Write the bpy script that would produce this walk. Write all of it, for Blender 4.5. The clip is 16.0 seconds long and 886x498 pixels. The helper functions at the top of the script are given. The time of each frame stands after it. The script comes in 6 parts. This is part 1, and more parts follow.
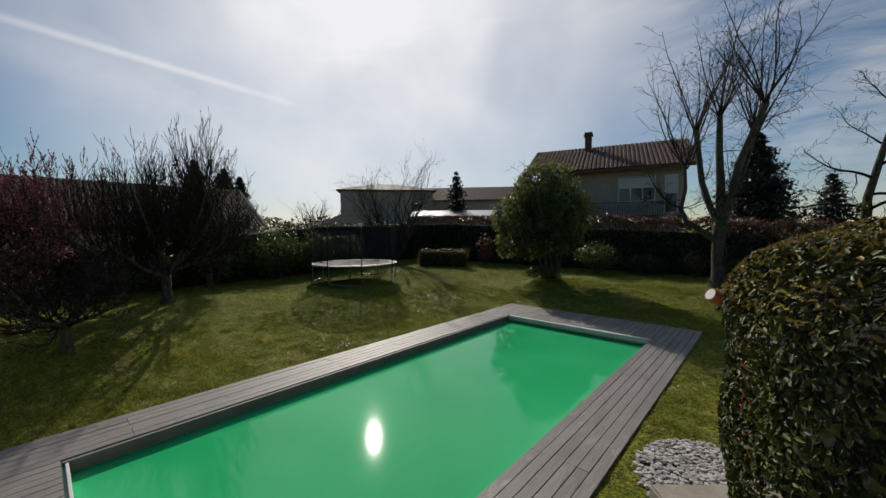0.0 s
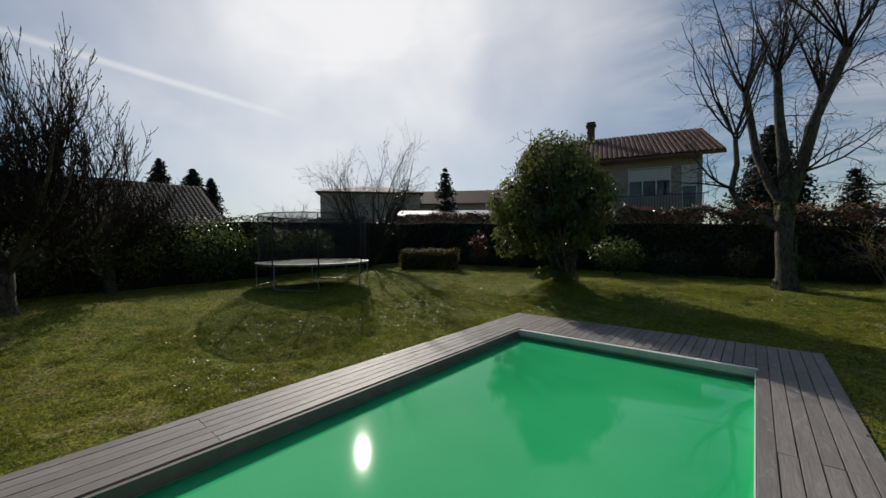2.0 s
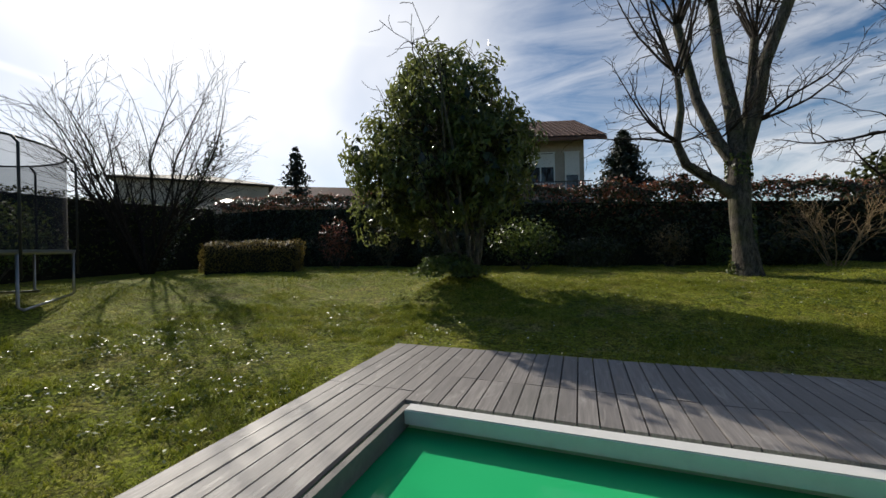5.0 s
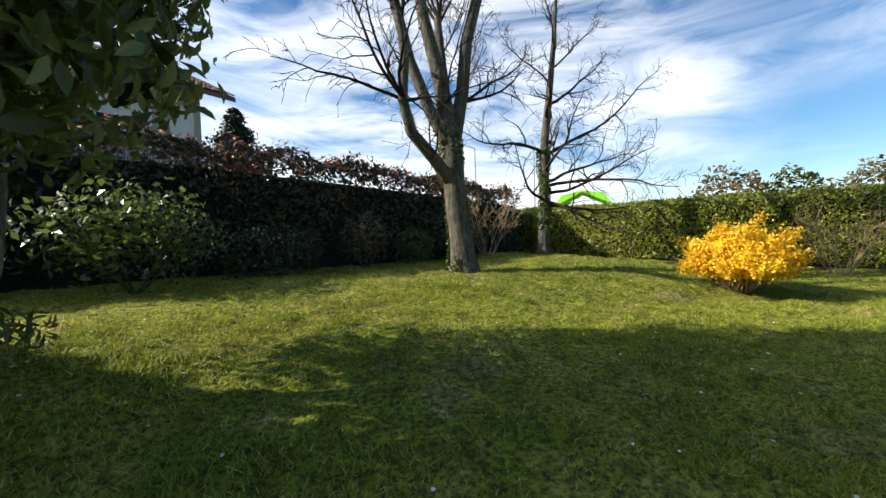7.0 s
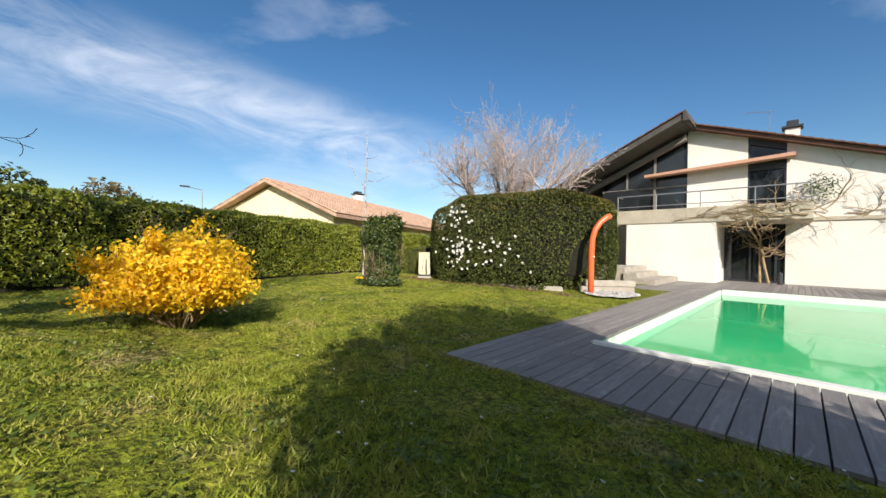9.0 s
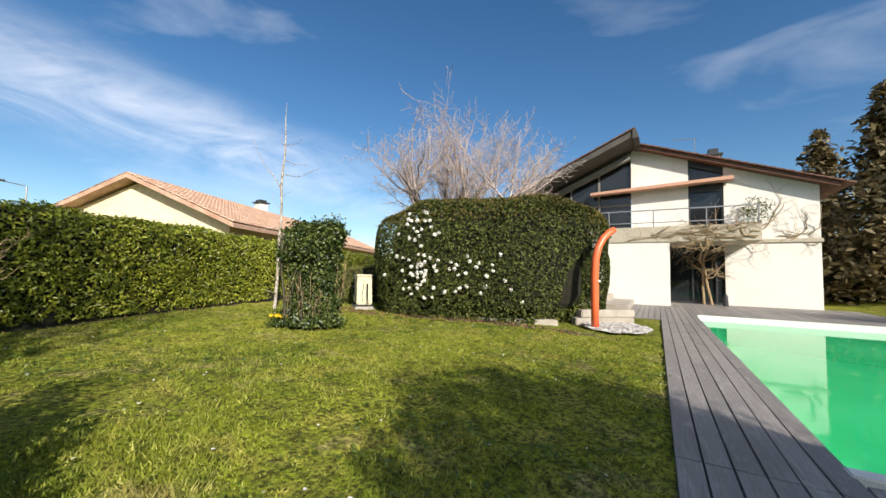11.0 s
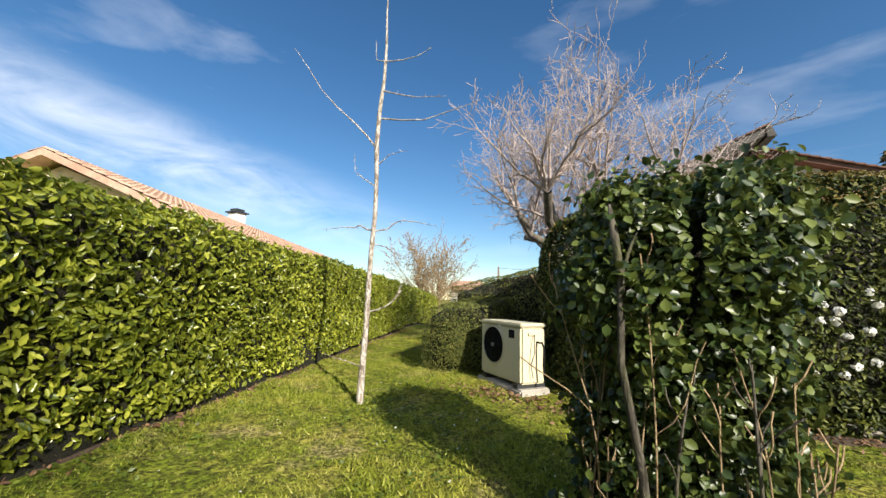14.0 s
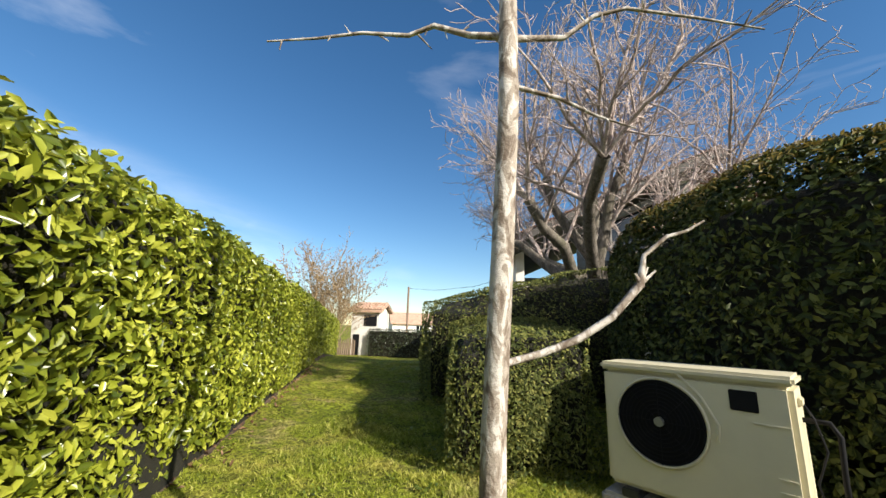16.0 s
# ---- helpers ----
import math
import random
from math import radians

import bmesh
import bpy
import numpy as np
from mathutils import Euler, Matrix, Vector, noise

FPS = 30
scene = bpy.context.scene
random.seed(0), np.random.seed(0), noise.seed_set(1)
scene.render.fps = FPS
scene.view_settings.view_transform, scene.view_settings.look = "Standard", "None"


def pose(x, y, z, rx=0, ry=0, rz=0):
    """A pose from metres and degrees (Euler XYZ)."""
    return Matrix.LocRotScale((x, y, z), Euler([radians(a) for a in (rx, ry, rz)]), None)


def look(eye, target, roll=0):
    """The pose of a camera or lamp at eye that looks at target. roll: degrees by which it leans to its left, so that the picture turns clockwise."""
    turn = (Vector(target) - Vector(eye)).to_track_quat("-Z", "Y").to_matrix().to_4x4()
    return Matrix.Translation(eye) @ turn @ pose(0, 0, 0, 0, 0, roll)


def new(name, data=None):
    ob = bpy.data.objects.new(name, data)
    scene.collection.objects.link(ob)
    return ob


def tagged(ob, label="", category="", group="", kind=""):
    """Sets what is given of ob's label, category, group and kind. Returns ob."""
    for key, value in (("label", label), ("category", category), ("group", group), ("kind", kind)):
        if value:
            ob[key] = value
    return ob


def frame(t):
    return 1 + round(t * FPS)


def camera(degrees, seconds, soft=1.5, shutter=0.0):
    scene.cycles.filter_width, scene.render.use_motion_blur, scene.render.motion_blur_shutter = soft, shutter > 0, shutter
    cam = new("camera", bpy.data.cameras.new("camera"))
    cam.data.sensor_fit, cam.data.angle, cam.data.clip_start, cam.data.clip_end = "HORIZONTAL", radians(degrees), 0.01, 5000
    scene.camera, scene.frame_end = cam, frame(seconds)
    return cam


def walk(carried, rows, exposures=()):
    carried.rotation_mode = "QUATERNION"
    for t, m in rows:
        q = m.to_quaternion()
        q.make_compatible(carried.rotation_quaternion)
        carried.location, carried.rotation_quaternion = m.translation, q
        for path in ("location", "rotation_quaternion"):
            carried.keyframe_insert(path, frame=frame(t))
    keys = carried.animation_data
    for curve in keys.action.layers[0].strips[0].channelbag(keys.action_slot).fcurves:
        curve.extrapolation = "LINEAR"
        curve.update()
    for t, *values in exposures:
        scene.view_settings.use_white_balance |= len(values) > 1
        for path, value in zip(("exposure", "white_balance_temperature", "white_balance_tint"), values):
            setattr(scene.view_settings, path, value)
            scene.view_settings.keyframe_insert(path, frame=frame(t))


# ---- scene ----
LENS = 100.81
ROWS = [
    (0.0, -0.171, 0.443, 2.674, 87.08, 0.45, 42.07),
    (0.5, -0.694, 1.119, 2.471, 87.76, 0.36, 42.48),
    (1.0, -1.246, 1.821, 2.28, 88.22, 0.34, 42.35),
    (1.5, -1.805, 2.488, 2.114, 88.5, 0.4, 41.66),
    (2.0, -2.342, 3.109, 1.96, 88.71, 0.54, 40.45),
    (2.5, -2.839, 3.689, 1.874, 88.85, 0.61, 38.67),
    (3.0, -3.314, 4.235, 1.8, 89.05, 0.63, 36.48),
    (5.5, -5.429, 8.84, 1.146, 89.72, 1.65, 11.59),
    (6.0, -5.868, 9.93, 1.156, 89.4, 2.01, -0.69),
    (6.5, -6.218, 10.996, 1.165, 88.57, 1.92, -17.49),
    (7.0, -6.261, 12.127, 1.144, 88.11, 1.77, -38.11),
    (7.5, -6.174, 13.319, 1.119, 87.65, 1.17, -62.93),
    (8.0, -5.724, 14.316, 1.08, 87.74, 0.27, -96.32),
    (8.5, -4.771, 14.658, 1.043, 88.65, -0.68, -122.36),
    (9.0, -4.054, 14.633, 1.059, 90.07, -1.09, -135.76),
    (11.5, -0.596, 12.739, 1.11, 93.42, -1.18, -149.92),
    (12.0, 0.289, 12.308, 1.178, 93.77, -1.24, -148.6),
    (12.5, 1.326, 12.084, 1.229, 94.45, -1.25, -148.41),
    (13.0, 2.302, 11.834, 1.239, 95.24, -1.27, -149.53),
    (13.5, 3.186, 11.556, 1.222, 96.49, -1.47, -152.15),
    (14.0, 3.993, 11.103, 1.224, 97.75, -1.62, -156.17),
    (14.5, 4.757, 10.587, 1.223, 98.9, -1.7, -160.72),
    (15.0, 5.486, 10.042, 1.189, 100.44, -1.67, -165.76),
    (15.5, 6.069, 9.344, 1.162, 101.55, -1.66, -170.12),
    (16.0, 6.475, 8.581, 1.144, 102.0, -1.59, -173.96),
]

cam = camera(LENS, 16.0)
EXPOSURES = [(0.0, -0.63), (3.0, -0.57), (5.5, 0.12), (6.0, 0.38), (6.5, 0.75), (7.0, 0.9), (7.5, 0.8), (8.0, 0.68), (8.5, 0.55), (9.0, 0.53), (11.5, 0.56), (13.0, 0.56), (14.0, 0.74), (16.0, 0.82)]
walk(cam, [(t, pose(x, y, z, rx, ry, rz)) for t, x, y, z, rx, ry, rz in ROWS], EXPOSURES)

# ---- world and sun ----
SUN_DIR = Vector((-0.697, 0.52, 0.494)).normalized()
world = bpy.data.worlds.new("sky")
scene.world = world
world.use_nodes = True


def build_sky():
    nt = world.node_tree
    nt.nodes.clear()
    N, L = nt.nodes.new, nt.links.new
    out, bg, sky = N("ShaderNodeOutputWorld"), N("ShaderNodeBackground"), N("ShaderNodeTexSky")
    sky.sky_type, sky.sun_disc = "NISHITA", False
    sky.sun_elevation = math.asin(SUN_DIR.z)
    sky.sun_rotation = math.atan2(SUN_DIR.x, SUN_DIR.y)
    sky.air_density, sky.dust_density, sky.ozone_density = 1.0, 0.15, 2.2
    co = N("ShaderNodeTexCoord")
    mp = N("ShaderNodeMapping")
    mp.inputs["Scale"].default_value = (1.0, 1.5, 4.2)
    mp.inputs["Rotation"].default_value = (0.25, 0.1, 0.9)
    n1 = N("ShaderNodeTexNoise")
    n1.inputs["Scale"].default_value, n1.inputs["Detail"].default_value = 1.5, 7.0
    n1.inputs["Roughness"].default_value, n1.inputs["Distortion"].default_value = 0.52, 0.5
    r1 = N("ShaderNodeValToRGB")
    r1.color_ramp.elements[0].position, r1.color_ramp.elements[1].position = 0.57, 0.92
    # thin cloud veil is densest round the sun
    dot = N("ShaderNodeVectorMath")
    dot.operation = "DOT_PRODUCT"
    dot.inputs[1].default_value = SUN_DIR
    veil = N("ShaderNodeMapRange")
    veil.inputs["From Min"].default_value, veil.inputs["From Max"].default_value = 0.72, 1.0
    veil.inputs["To Min"].default_value, veil.inputs["To Max"].default_value = 0.0, 0.9
    n2 = N("ShaderNodeTexNoise")
    n2.inputs["Scale"].default_value, n2.inputs["Detail"].default_value = 2.2, 4.0
    mul = N("ShaderNodeMath")
    mul.operation = "MULTIPLY"
    add = N("ShaderNodeMath")
    add.operation, add.use_clamp = "ADD", True
    gain = N("ShaderNodeMapRange")
    gain.inputs["From Min"].default_value, gain.inputs["From Max"].default_value = 0.55, 1.0
    gain.inputs["To Min"].default_value, gain.inputs["To Max"].default_value = 13.5, 19.0
    white = N("ShaderNodeVectorMath")
    white.operation = "SCALE"
    white.inputs[0].default_value = (1.0, 1.0, 1.02)
    mix = N("ShaderNodeMix")
    mix.data_type = "RGBA"
    L(co.outputs["Generated"], mp.inputs["Vector"])
    L(mp.outputs["Vector"], n1.inputs["Vector"])
    L(co.outputs["Generated"], n2.inputs["Vector"])
    L(n1.outputs["Fac"], r1.inputs["Fac"])
    L(co.outputs["Generated"], dot.inputs[0])
    L(dot.outputs["Value"], veil.inputs["Value"])
    L(dot.outputs["Value"], gain.inputs["Value"])
    L(gain.outputs["Result"], white.inputs["Scale"])
    L(n2.outputs["Fac"], mul.inputs[0])
    L(veil.outputs["Result"], mul.inputs[1])
    sc = N("ShaderNodeMath")
    sc.operation = "MULTIPLY"
    sc.inputs[1].default_value = 0.35
    L(r1.outputs["Color"], sc.inputs[0])
    dbl = N("ShaderNodeMath")
    dbl.operation = "MULTIPLY"
    dbl.inputs[1].default_value = 2.0
    L(mul.outputs["Value"], dbl.inputs[0])
    L(sc.outputs["Value"], add.inputs[0])
    L(dbl.outputs["Value"], add.inputs[1])
    
    hue = N("ShaderNodeHueSaturation")
    hue.inputs["Saturation"].default_value, hue.inputs["Value"].default_value = 1.25, 1.22
    L(sky.outputs["Color"], hue.inputs["Color"])
    L(hue.outputs["Color"], mix.inputs["A"])
    # banks of thin cloud low in the north-east and the east
    n3 = N("ShaderNodeTexNoise")
    n3.inputs["Scale"].default_value, n3.inputs["Detail"].default_value = 2.6, 8.0
    n3.inputs["Roughness"].default_value, n3.inputs["Distortion"].default_value = 0.6, 0.9
    L(mp.outputs["Vector"], n3.inputs["Vector"])
    streak = N("ShaderNodeMapRange")
    streak.inputs["From Min"].default_value, streak.inputs["From Max"].default_value = 0.32, 0.72
    L(n3.outputs["Fac"], streak.inputs["Value"])
    total = add.outputs["Value"]
    for way, least, most in (((0.52, 0.82, 0.24), 0.66, 1.05),):
        dot2 = N("ShaderNodeVectorMath")
        dot2.operation = "DOT_PRODUCT"
        dot2.inputs[1].default_value = Vector(way).normalized()
        bank = N("ShaderNodeMapRange")
        bank.inputs["From Min"].default_value, bank.inputs["From Max"].default_value = least, 1.0
        bank.inputs["To Min"].default_value, bank.inputs["To Max"].default_value = 0.0, most
        bmul = N("ShaderNodeMath")
        bmul.operation = "MULTIPLY"
        badd = N("ShaderNodeMath")
        badd.operation, badd.use_clamp = "ADD", True
        L(co.outputs["Generated"], dot2.inputs[0])
        L(dot2.outputs["Value"], bank.inputs["Value"])
        L(bank.outputs["Result"], bmul.inputs[0])
        L(streak.outputs["Result"], bmul.inputs[1])
        L(bmul.outputs["Value"], badd.inputs[0])
        L(total, badd.inputs[1])
        total = badd.outputs["Value"]
    # a long streak of cloud low in the east, and a thin vapour trail in the west
    for across, half, way, least, most, torn in (((0.352, 0.038, -1.0), 0.13, (0.92, -0.25, 0.29), 0.62, 0.55, True), ((-0.0890, -0.0096, -0.2393), 0.011, (-0.92, 0.13, 0.34), 0.94, 0.45, False)):
        off = N("ShaderNodeVectorMath")
        off.operation = "DOT_PRODUCT"
        off.inputs[1].default_value = Vector(across).normalized()
        side = N("ShaderNodeMath")
        side.operation = "ABSOLUTE"
        band = N("ShaderNodeMapRange")
        band.interpolation_type = "SMOOTHSTEP"
        band.inputs["From Min"].default_value, band.inputs["From Max"].default_value = half, 0.0
        dot3 = N("ShaderNodeVectorMath")
        dot3.operation = "DOT_PRODUCT"
        dot3.inputs[1].default_value = Vector(way).normalized()
        reach = N("ShaderNodeMapRange")
        reach.inputs["From Min"].default_value, reach.inputs["From Max"].default_value = least, 1.0
        reach.inputs["To Max"].default_value = most
        m1, m2, m3 = N("ShaderNodeMath"), N("ShaderNodeMath"), N("ShaderNodeMath")
        m1.operation, m2.operation, m3.operation, m3.use_clamp = "MULTIPLY", "MULTIPLY", "ADD", True
        L(co.outputs["Generated"], off.inputs[0])
        L(off.outputs["Value"], side.inputs[0])
        L(side.outputs["Value"], band.inputs["Value"])
        L(co.outputs["Generated"], dot3.inputs[0])
        L(dot3.outputs["Value"], reach.inputs["Value"])
        L(band.outputs["Result"], m1.inputs[0])
        L(reach.outputs["Result"], m1.inputs[1])
        L(m1.outputs["Value"], m2.inputs[0])
        m2.inputs[1].default_value = 0.55
        if torn:
            L(streak.outputs["Result"], m2.inputs[1])
        L(m2.outputs["Value"], m3.inputs[0])
        L(total, m3.inputs[1])
        total = m3.outputs["Value"]
    L(total, mix.inputs["Factor"])
    L(white.outputs["Vector"], mix.inputs["B"])
    L(mix.outputs["Result"], bg.inputs["Color"])
    bg.inputs["Strength"].default_value = 0.071
    L(bg.outputs["Background"], out.inputs["Surface"])


build_sky()
sun_data = bpy.data.lights.new("sun", "SUN")
sun_data.energy, sun_data.angle, sun_data.color = 5.0, radians(0.53), (1.0, 0.93, 0.82)
sun = new("sun", sun_data)
sun.matrix_world = look(SUN_DIR * 60, (0, 0, 0))

# ---- materials ----


class Mat:
    """A small builder of node materials."""

    def __init__(self, name):
        self.m = bpy.data.materials.new(name)
        self.m.use_nodes = True
        self.nt = self.m.node_tree
        self.b = self.nt.nodes["Principled BSDF"]
        self.out = self.nt.nodes["Material Output"]
        self.co = None

    def n(self, kind, **sets):
        node = self.nt.nodes.new(kind)
        for k, v in sets.items():
            node.inputs[k.replace("_", " ")].default_value = v
        return node

    def link(self, a, b):
        self.nt.links.new(a, b)

    def coords(self, scale=(1, 1, 1), local=False):
        tc = self.nt.nodes.new("ShaderNodeTexCoord") if local else self.nt.nodes.new("ShaderNodeNewGeometry")
        mp = self.n("ShaderNodeMapping", Scale=scale)
        self.link(tc.outputs["Object" if local else "Position"], mp.inputs["Vector"])
        return mp.outputs["Vector"]

    def noise(self, scale, detail=4.0, rough=0.55, vec=None, distort=0.0):
        node = self.n("ShaderNodeTexNoise", Scale=scale, Detail=detail, Roughness=rough, Distortion=distort)
        self.link(vec or self.coords(), node.inputs["Vector"])
        return node.outputs["Fac"]

    def ramp(self, fac, stops):
        node = self.nt.nodes.new("ShaderNodeValToRGB")
        e = node.color_ramp.elements
        while len(e) < len(stops):
            e.new(0.5)
        for el, (p, c) in zip(e, stops):
            el.position, el.color = p, (*c, 1)
        self.link(fac, node.inputs["Fac"])
        return node.outputs["Color"]

    def mix(self, fac, a, b, blend="MIX"):
        node = self.nt.nodes.new("ShaderNodeMix")
        node.data_type, node.blend_type = "RGBA", blend
        for s, v in (("Factor", fac), ("A", a), ("B", b)):
            if isinstance(v, (int, float)):
                node.inputs[s].default_value = v
            elif isinstance(v, tuple):
                node.inputs[s].default_value = (*v, 1)
            else:
                self.link(v, node.inputs[s])
        return node.outputs["Result"]

    def range(self, fac, a, b, lo=0.0, hi=1.0):
        node = self.n("ShaderNodeMapRange", From_Min=a, From_Max=b, To_Min=lo, To_Max=hi)
        self.link(fac, node.inputs["Value"])
        return node.outputs["Result"]

    def bump(self, height, strength=0.3, dist=0.01):
        node = self.n("ShaderNodeBump", Strength=strength, Distance=dist)
        self.link(height, node.inputs["Height"])
        self.link(node.outputs["Normal"], self.b.inputs["Normal"])
        return self

    def set(self, color=None, rough=0.6, metal=0.0, spec=0.5):
        if color is not None:
            if isinstance(color, tuple):
                self.b.inputs["Base Color"].default_value = (*color, 1)
            else:
                self.link(color, self.b.inputs["Base Color"])
        if isinstance(rough, (int, float)):
            self.b.inputs["Roughness"].default_value = rough
        else:
            self.link(rough, self.b.inputs["Roughness"])
        self.b.inputs["Metallic"].default_value = metal
        self.b.inputs["Specular IOR Level"].default_value = spec
        return self

    def island(self):
        return self.nt.nodes.new("ShaderNodeNewGeometry").outputs["Random Per Island"]

    def object_random(self):
        return self.nt.nodes.new("ShaderNodeObjectInfo").outputs["Random"]

    def translucent(self, color, fac=0.35):
        t = self.nt.nodes.new("ShaderNodeBsdfTranslucent")
        if isinstance(color, tuple):
            t.inputs["Color"].default_value = (*color, 1)
        else:
            self.link(color, t.inputs["Color"])
        mx = self.n("ShaderNodeMixShader", Fac=fac)
        self.link(self.b.outputs["BSDF"], mx.inputs[1])
        self.link(t.outputs["BSDF"], mx.inputs[2])
        self.link(mx.outputs["Shader"], self.out.inputs["Surface"])
        return self


def leaf_mat(name, dark, mid, light, rough=0.35, trans=0.3, patch=0.8, spec=0.5):
    m = Mat(name)
    c = m.ramp(m.island(), [(0.0, dark), (0.5, mid), (1.0, light)])
    big = m.range(m.noise(patch, 3.0), 0.35, 0.7)
    c = m.mix(big, c, m.mix(0.5, c, dark))
    m.set(c, rough, spec=spec)
    m.translucent(m.mix(0.6, c, light), trans)
    return m.m


def grain_mat(name, a, b, scale=6.0, rough=0.7, bump=0.25, dist=0.01, stretch=(1, 1, 1), fine=8.0, metal=0.0, spec=0.4, obj=0.0):
    """Two scales of variation between two colours, with relief."""
    m = Mat(name)
    v = m.coords(stretch)
    n1, n2 = m.noise(scale, 5.0, 0.6, v), m.noise(scale * fine, 3.0, 0.6, v)
    c = m.mix(m.range(n1, 0.3, 0.7), a, b)
    c = m.mix(m.range(n2, 0.35, 0.75, 0.0, 0.45), c, tuple(x * 0.55 for x in a))
    if obj:
        c = m.mix(m.range(m.object_random(), 0, 1, 0.0, obj), c, tuple(x * 0.5 for x in a))
    m.set(c, rough, metal, spec)
    if bump:
        m.bump(m.mix(0.5, n1, n2), bump, dist)
    return m.m


def lawn_mat(name, blades):
    m = Mat(name)
    patch = m.noise(0.35, 4.0, 0.6)
    mid = m.noise(1.9, 5.0, 0.7)
    tuft = m.noise(9.0, 3.0, 0.65)
    fine = m.noise(26.0, 4.0, 0.7)
    c = m.mix(m.range(patch, 0.35, 0.68), (0.195, 0.248, 0.019), (0.34, 0.362, 0.037))
    c = m.mix(m.range(mid, 0.48, 0.72, 0.0, 0.8), c, (0.50, 0.42, 0.095))
    dry = m.range(m.noise(1.1, 6.0, 0.75), 0.55, 0.67, 0.0, 0.65)
    c = m.mix(dry, c, (0.50, 0.375, 0.20))
    c = m.mix(m.range(tuft, 0.50, 0.36, 0.0, 0.62), c, (0.062, 0.086, 0.012))
    if blades:
        c = m.mix(m.range(m.island(), 0.0, 0.4, 0.7, 0.0), c, (0.062, 0.088, 0.012))
        c = m.mix(m.range(m.island(), 0.66, 1.0, 0.0, 0.75), c, (0.55, 0.52, 0.15))
        m.set(c, 0.6, spec=0.2)
        m.translucent(m.mix(0.5, c, (0.32, 0.35, 0.03)), 0.28)
    else:
        c = m.mix(m.range(fine, 0.40, 0.60, 0.85, 0.0), c, (0.032, 0.030, 0.011))
        m.set(c, 0.95, spec=0.1)
        m.bump(m.mix(0.5, tuft, fine), 1.0, 0.07)
    return m.m


def deck_mat():
    m = Mat("weathered grey deck wood")
    v = m.coords((14, 0.9, 6), local=True)
    g = m.noise(3.0, 6.0, 0.65, v, 0.6)
    big = m.noise(0.8, 4.0, 0.6)
    c = m.mix(m.range(g, 0.3, 0.7), (0.165, 0.148, 0.137), (0.33, 0.302, 0.28))
    c = m.mix(m.range(m.object_random(), 0, 1, 0.0, 0.55), c, (0.135, 0.123, 0.117))
    stain = m.range(m.noise(5.5, 6.0, 0.7, m.coords((1.6, 0.5, 1.0)), 0.8), 0.56, 0.68, 0.0, 0.5)
    c = m.mix(stain, c, (0.45, 0.42, 0.38))
    c = m.mix(m.range(big, 0.55, 0.75, 0.0, 0.45), c, (0.10, 0.10, 0.085))
    m.set(c, m.range(g, 0.2, 0.8, 0.46, 0.74), spec=0.45)
    m.bump(g, 0.5, 0.006)
    return m.m


def water_mat():
    m = Mat("cloudy green pool water")
    n = m.noise(0.45, 2.0, 0.5)
    c = m.mix(m.range(n, 0.3, 0.7), (0.018, 0.43, 0.145), (0.046, 0.53, 0.20))
    m.set(c, 0.042, spec=0.5)
    m.b.inputs["IOR"].default_value = 1.33
    w = m.noise(1.6, 2.0, 0.4)
    m.bump(w, 0.008, 0.02)
    return m.m


def wall_mat():
    m = Mat("white rough render")
    big, fine = m.noise(0.6, 5.0, 0.6), m.noise(60.0, 3.0, 0.6)
    c = m.mix(m.range(big, 0.35, 0.75), (0.72, 0.69, 0.635), (0.64, 0.605, 0.54))
    streak = m.range(m.noise(1.4, 4.0, 0.6, m.coords((3.0, 3.0, 0.25))), 0.58, 0.8, 0.0, 0.35)
    c = m.mix(streak, c, (0.52, 0.47, 0.39))
    m.set(c, 0.9, spec=0.2)
    m.bump(fine, 0.35, 0.01)
    return m.m


def bark_mat(name, a, b, moss=0.0, scale=9.0):
    m = Mat(name)
    v = m.coords((1.0, 1.0, 0.28))
    n1 = m.noise(scale * 1.6, 6.0, 0.75, v, 0.6)
    n2 = m.noise(2.6, 5.0, 0.65)
    n3 = m.noise(scale * 5, 3.0, 0.6, v)
    c = m.mix(m.range(n1, 0.38, 0.62), a, b)
    c = m.mix(m.range(n3, 0.52, 0.66, 0.0, 0.6), c, tuple(x * 0.35 for x in a))
    c = m.mix(m.range(n2, 0.48, 0.66, 0.0, moss), c, (0.12, 0.13, 0.05))
    m.set(c, 0.9, spec=0.2)
    m.bump(m.mix(0.4, n1, n3), 1.0, 0.035)
    return m.m


def blotched_bark():
    m = Mat("pale blotched young bark")
    n1 = m.noise(30.0, 5.0, 0.65, m.coords((1.0, 1.0, 0.45)), 0.8)
    n2 = m.noise(11.0, 4.0, 0.6, m.coords((1.0, 1.0, 0.6)))
    fine = m.noise(120.0, 3.0, 0.6)
    c = m.mix(m.range(n2, 0.35, 0.65), (0.22, 0.18, 0.14), (0.37, 0.32, 0.26))
    c = m.mix(m.range(n1, 0.51, 0.56, 0.0, 0.8), c, (0.58, 0.54, 0.48))
    c = m.mix(m.range(n1, 0.45, 0.40, 0.0, 0.75), c, (0.12, 0.085, 0.06))
    m.set(c, 0.85, spec=0.25)
    m.bump(m.mix(0.6, n1, fine), 0.7, 0.006)
    return m.m


def glass_mat():
    m = Mat("dark window glass")
    m.set((0.015, 0.018, 0.02), 0.03, spec=0.6)
    return m.m


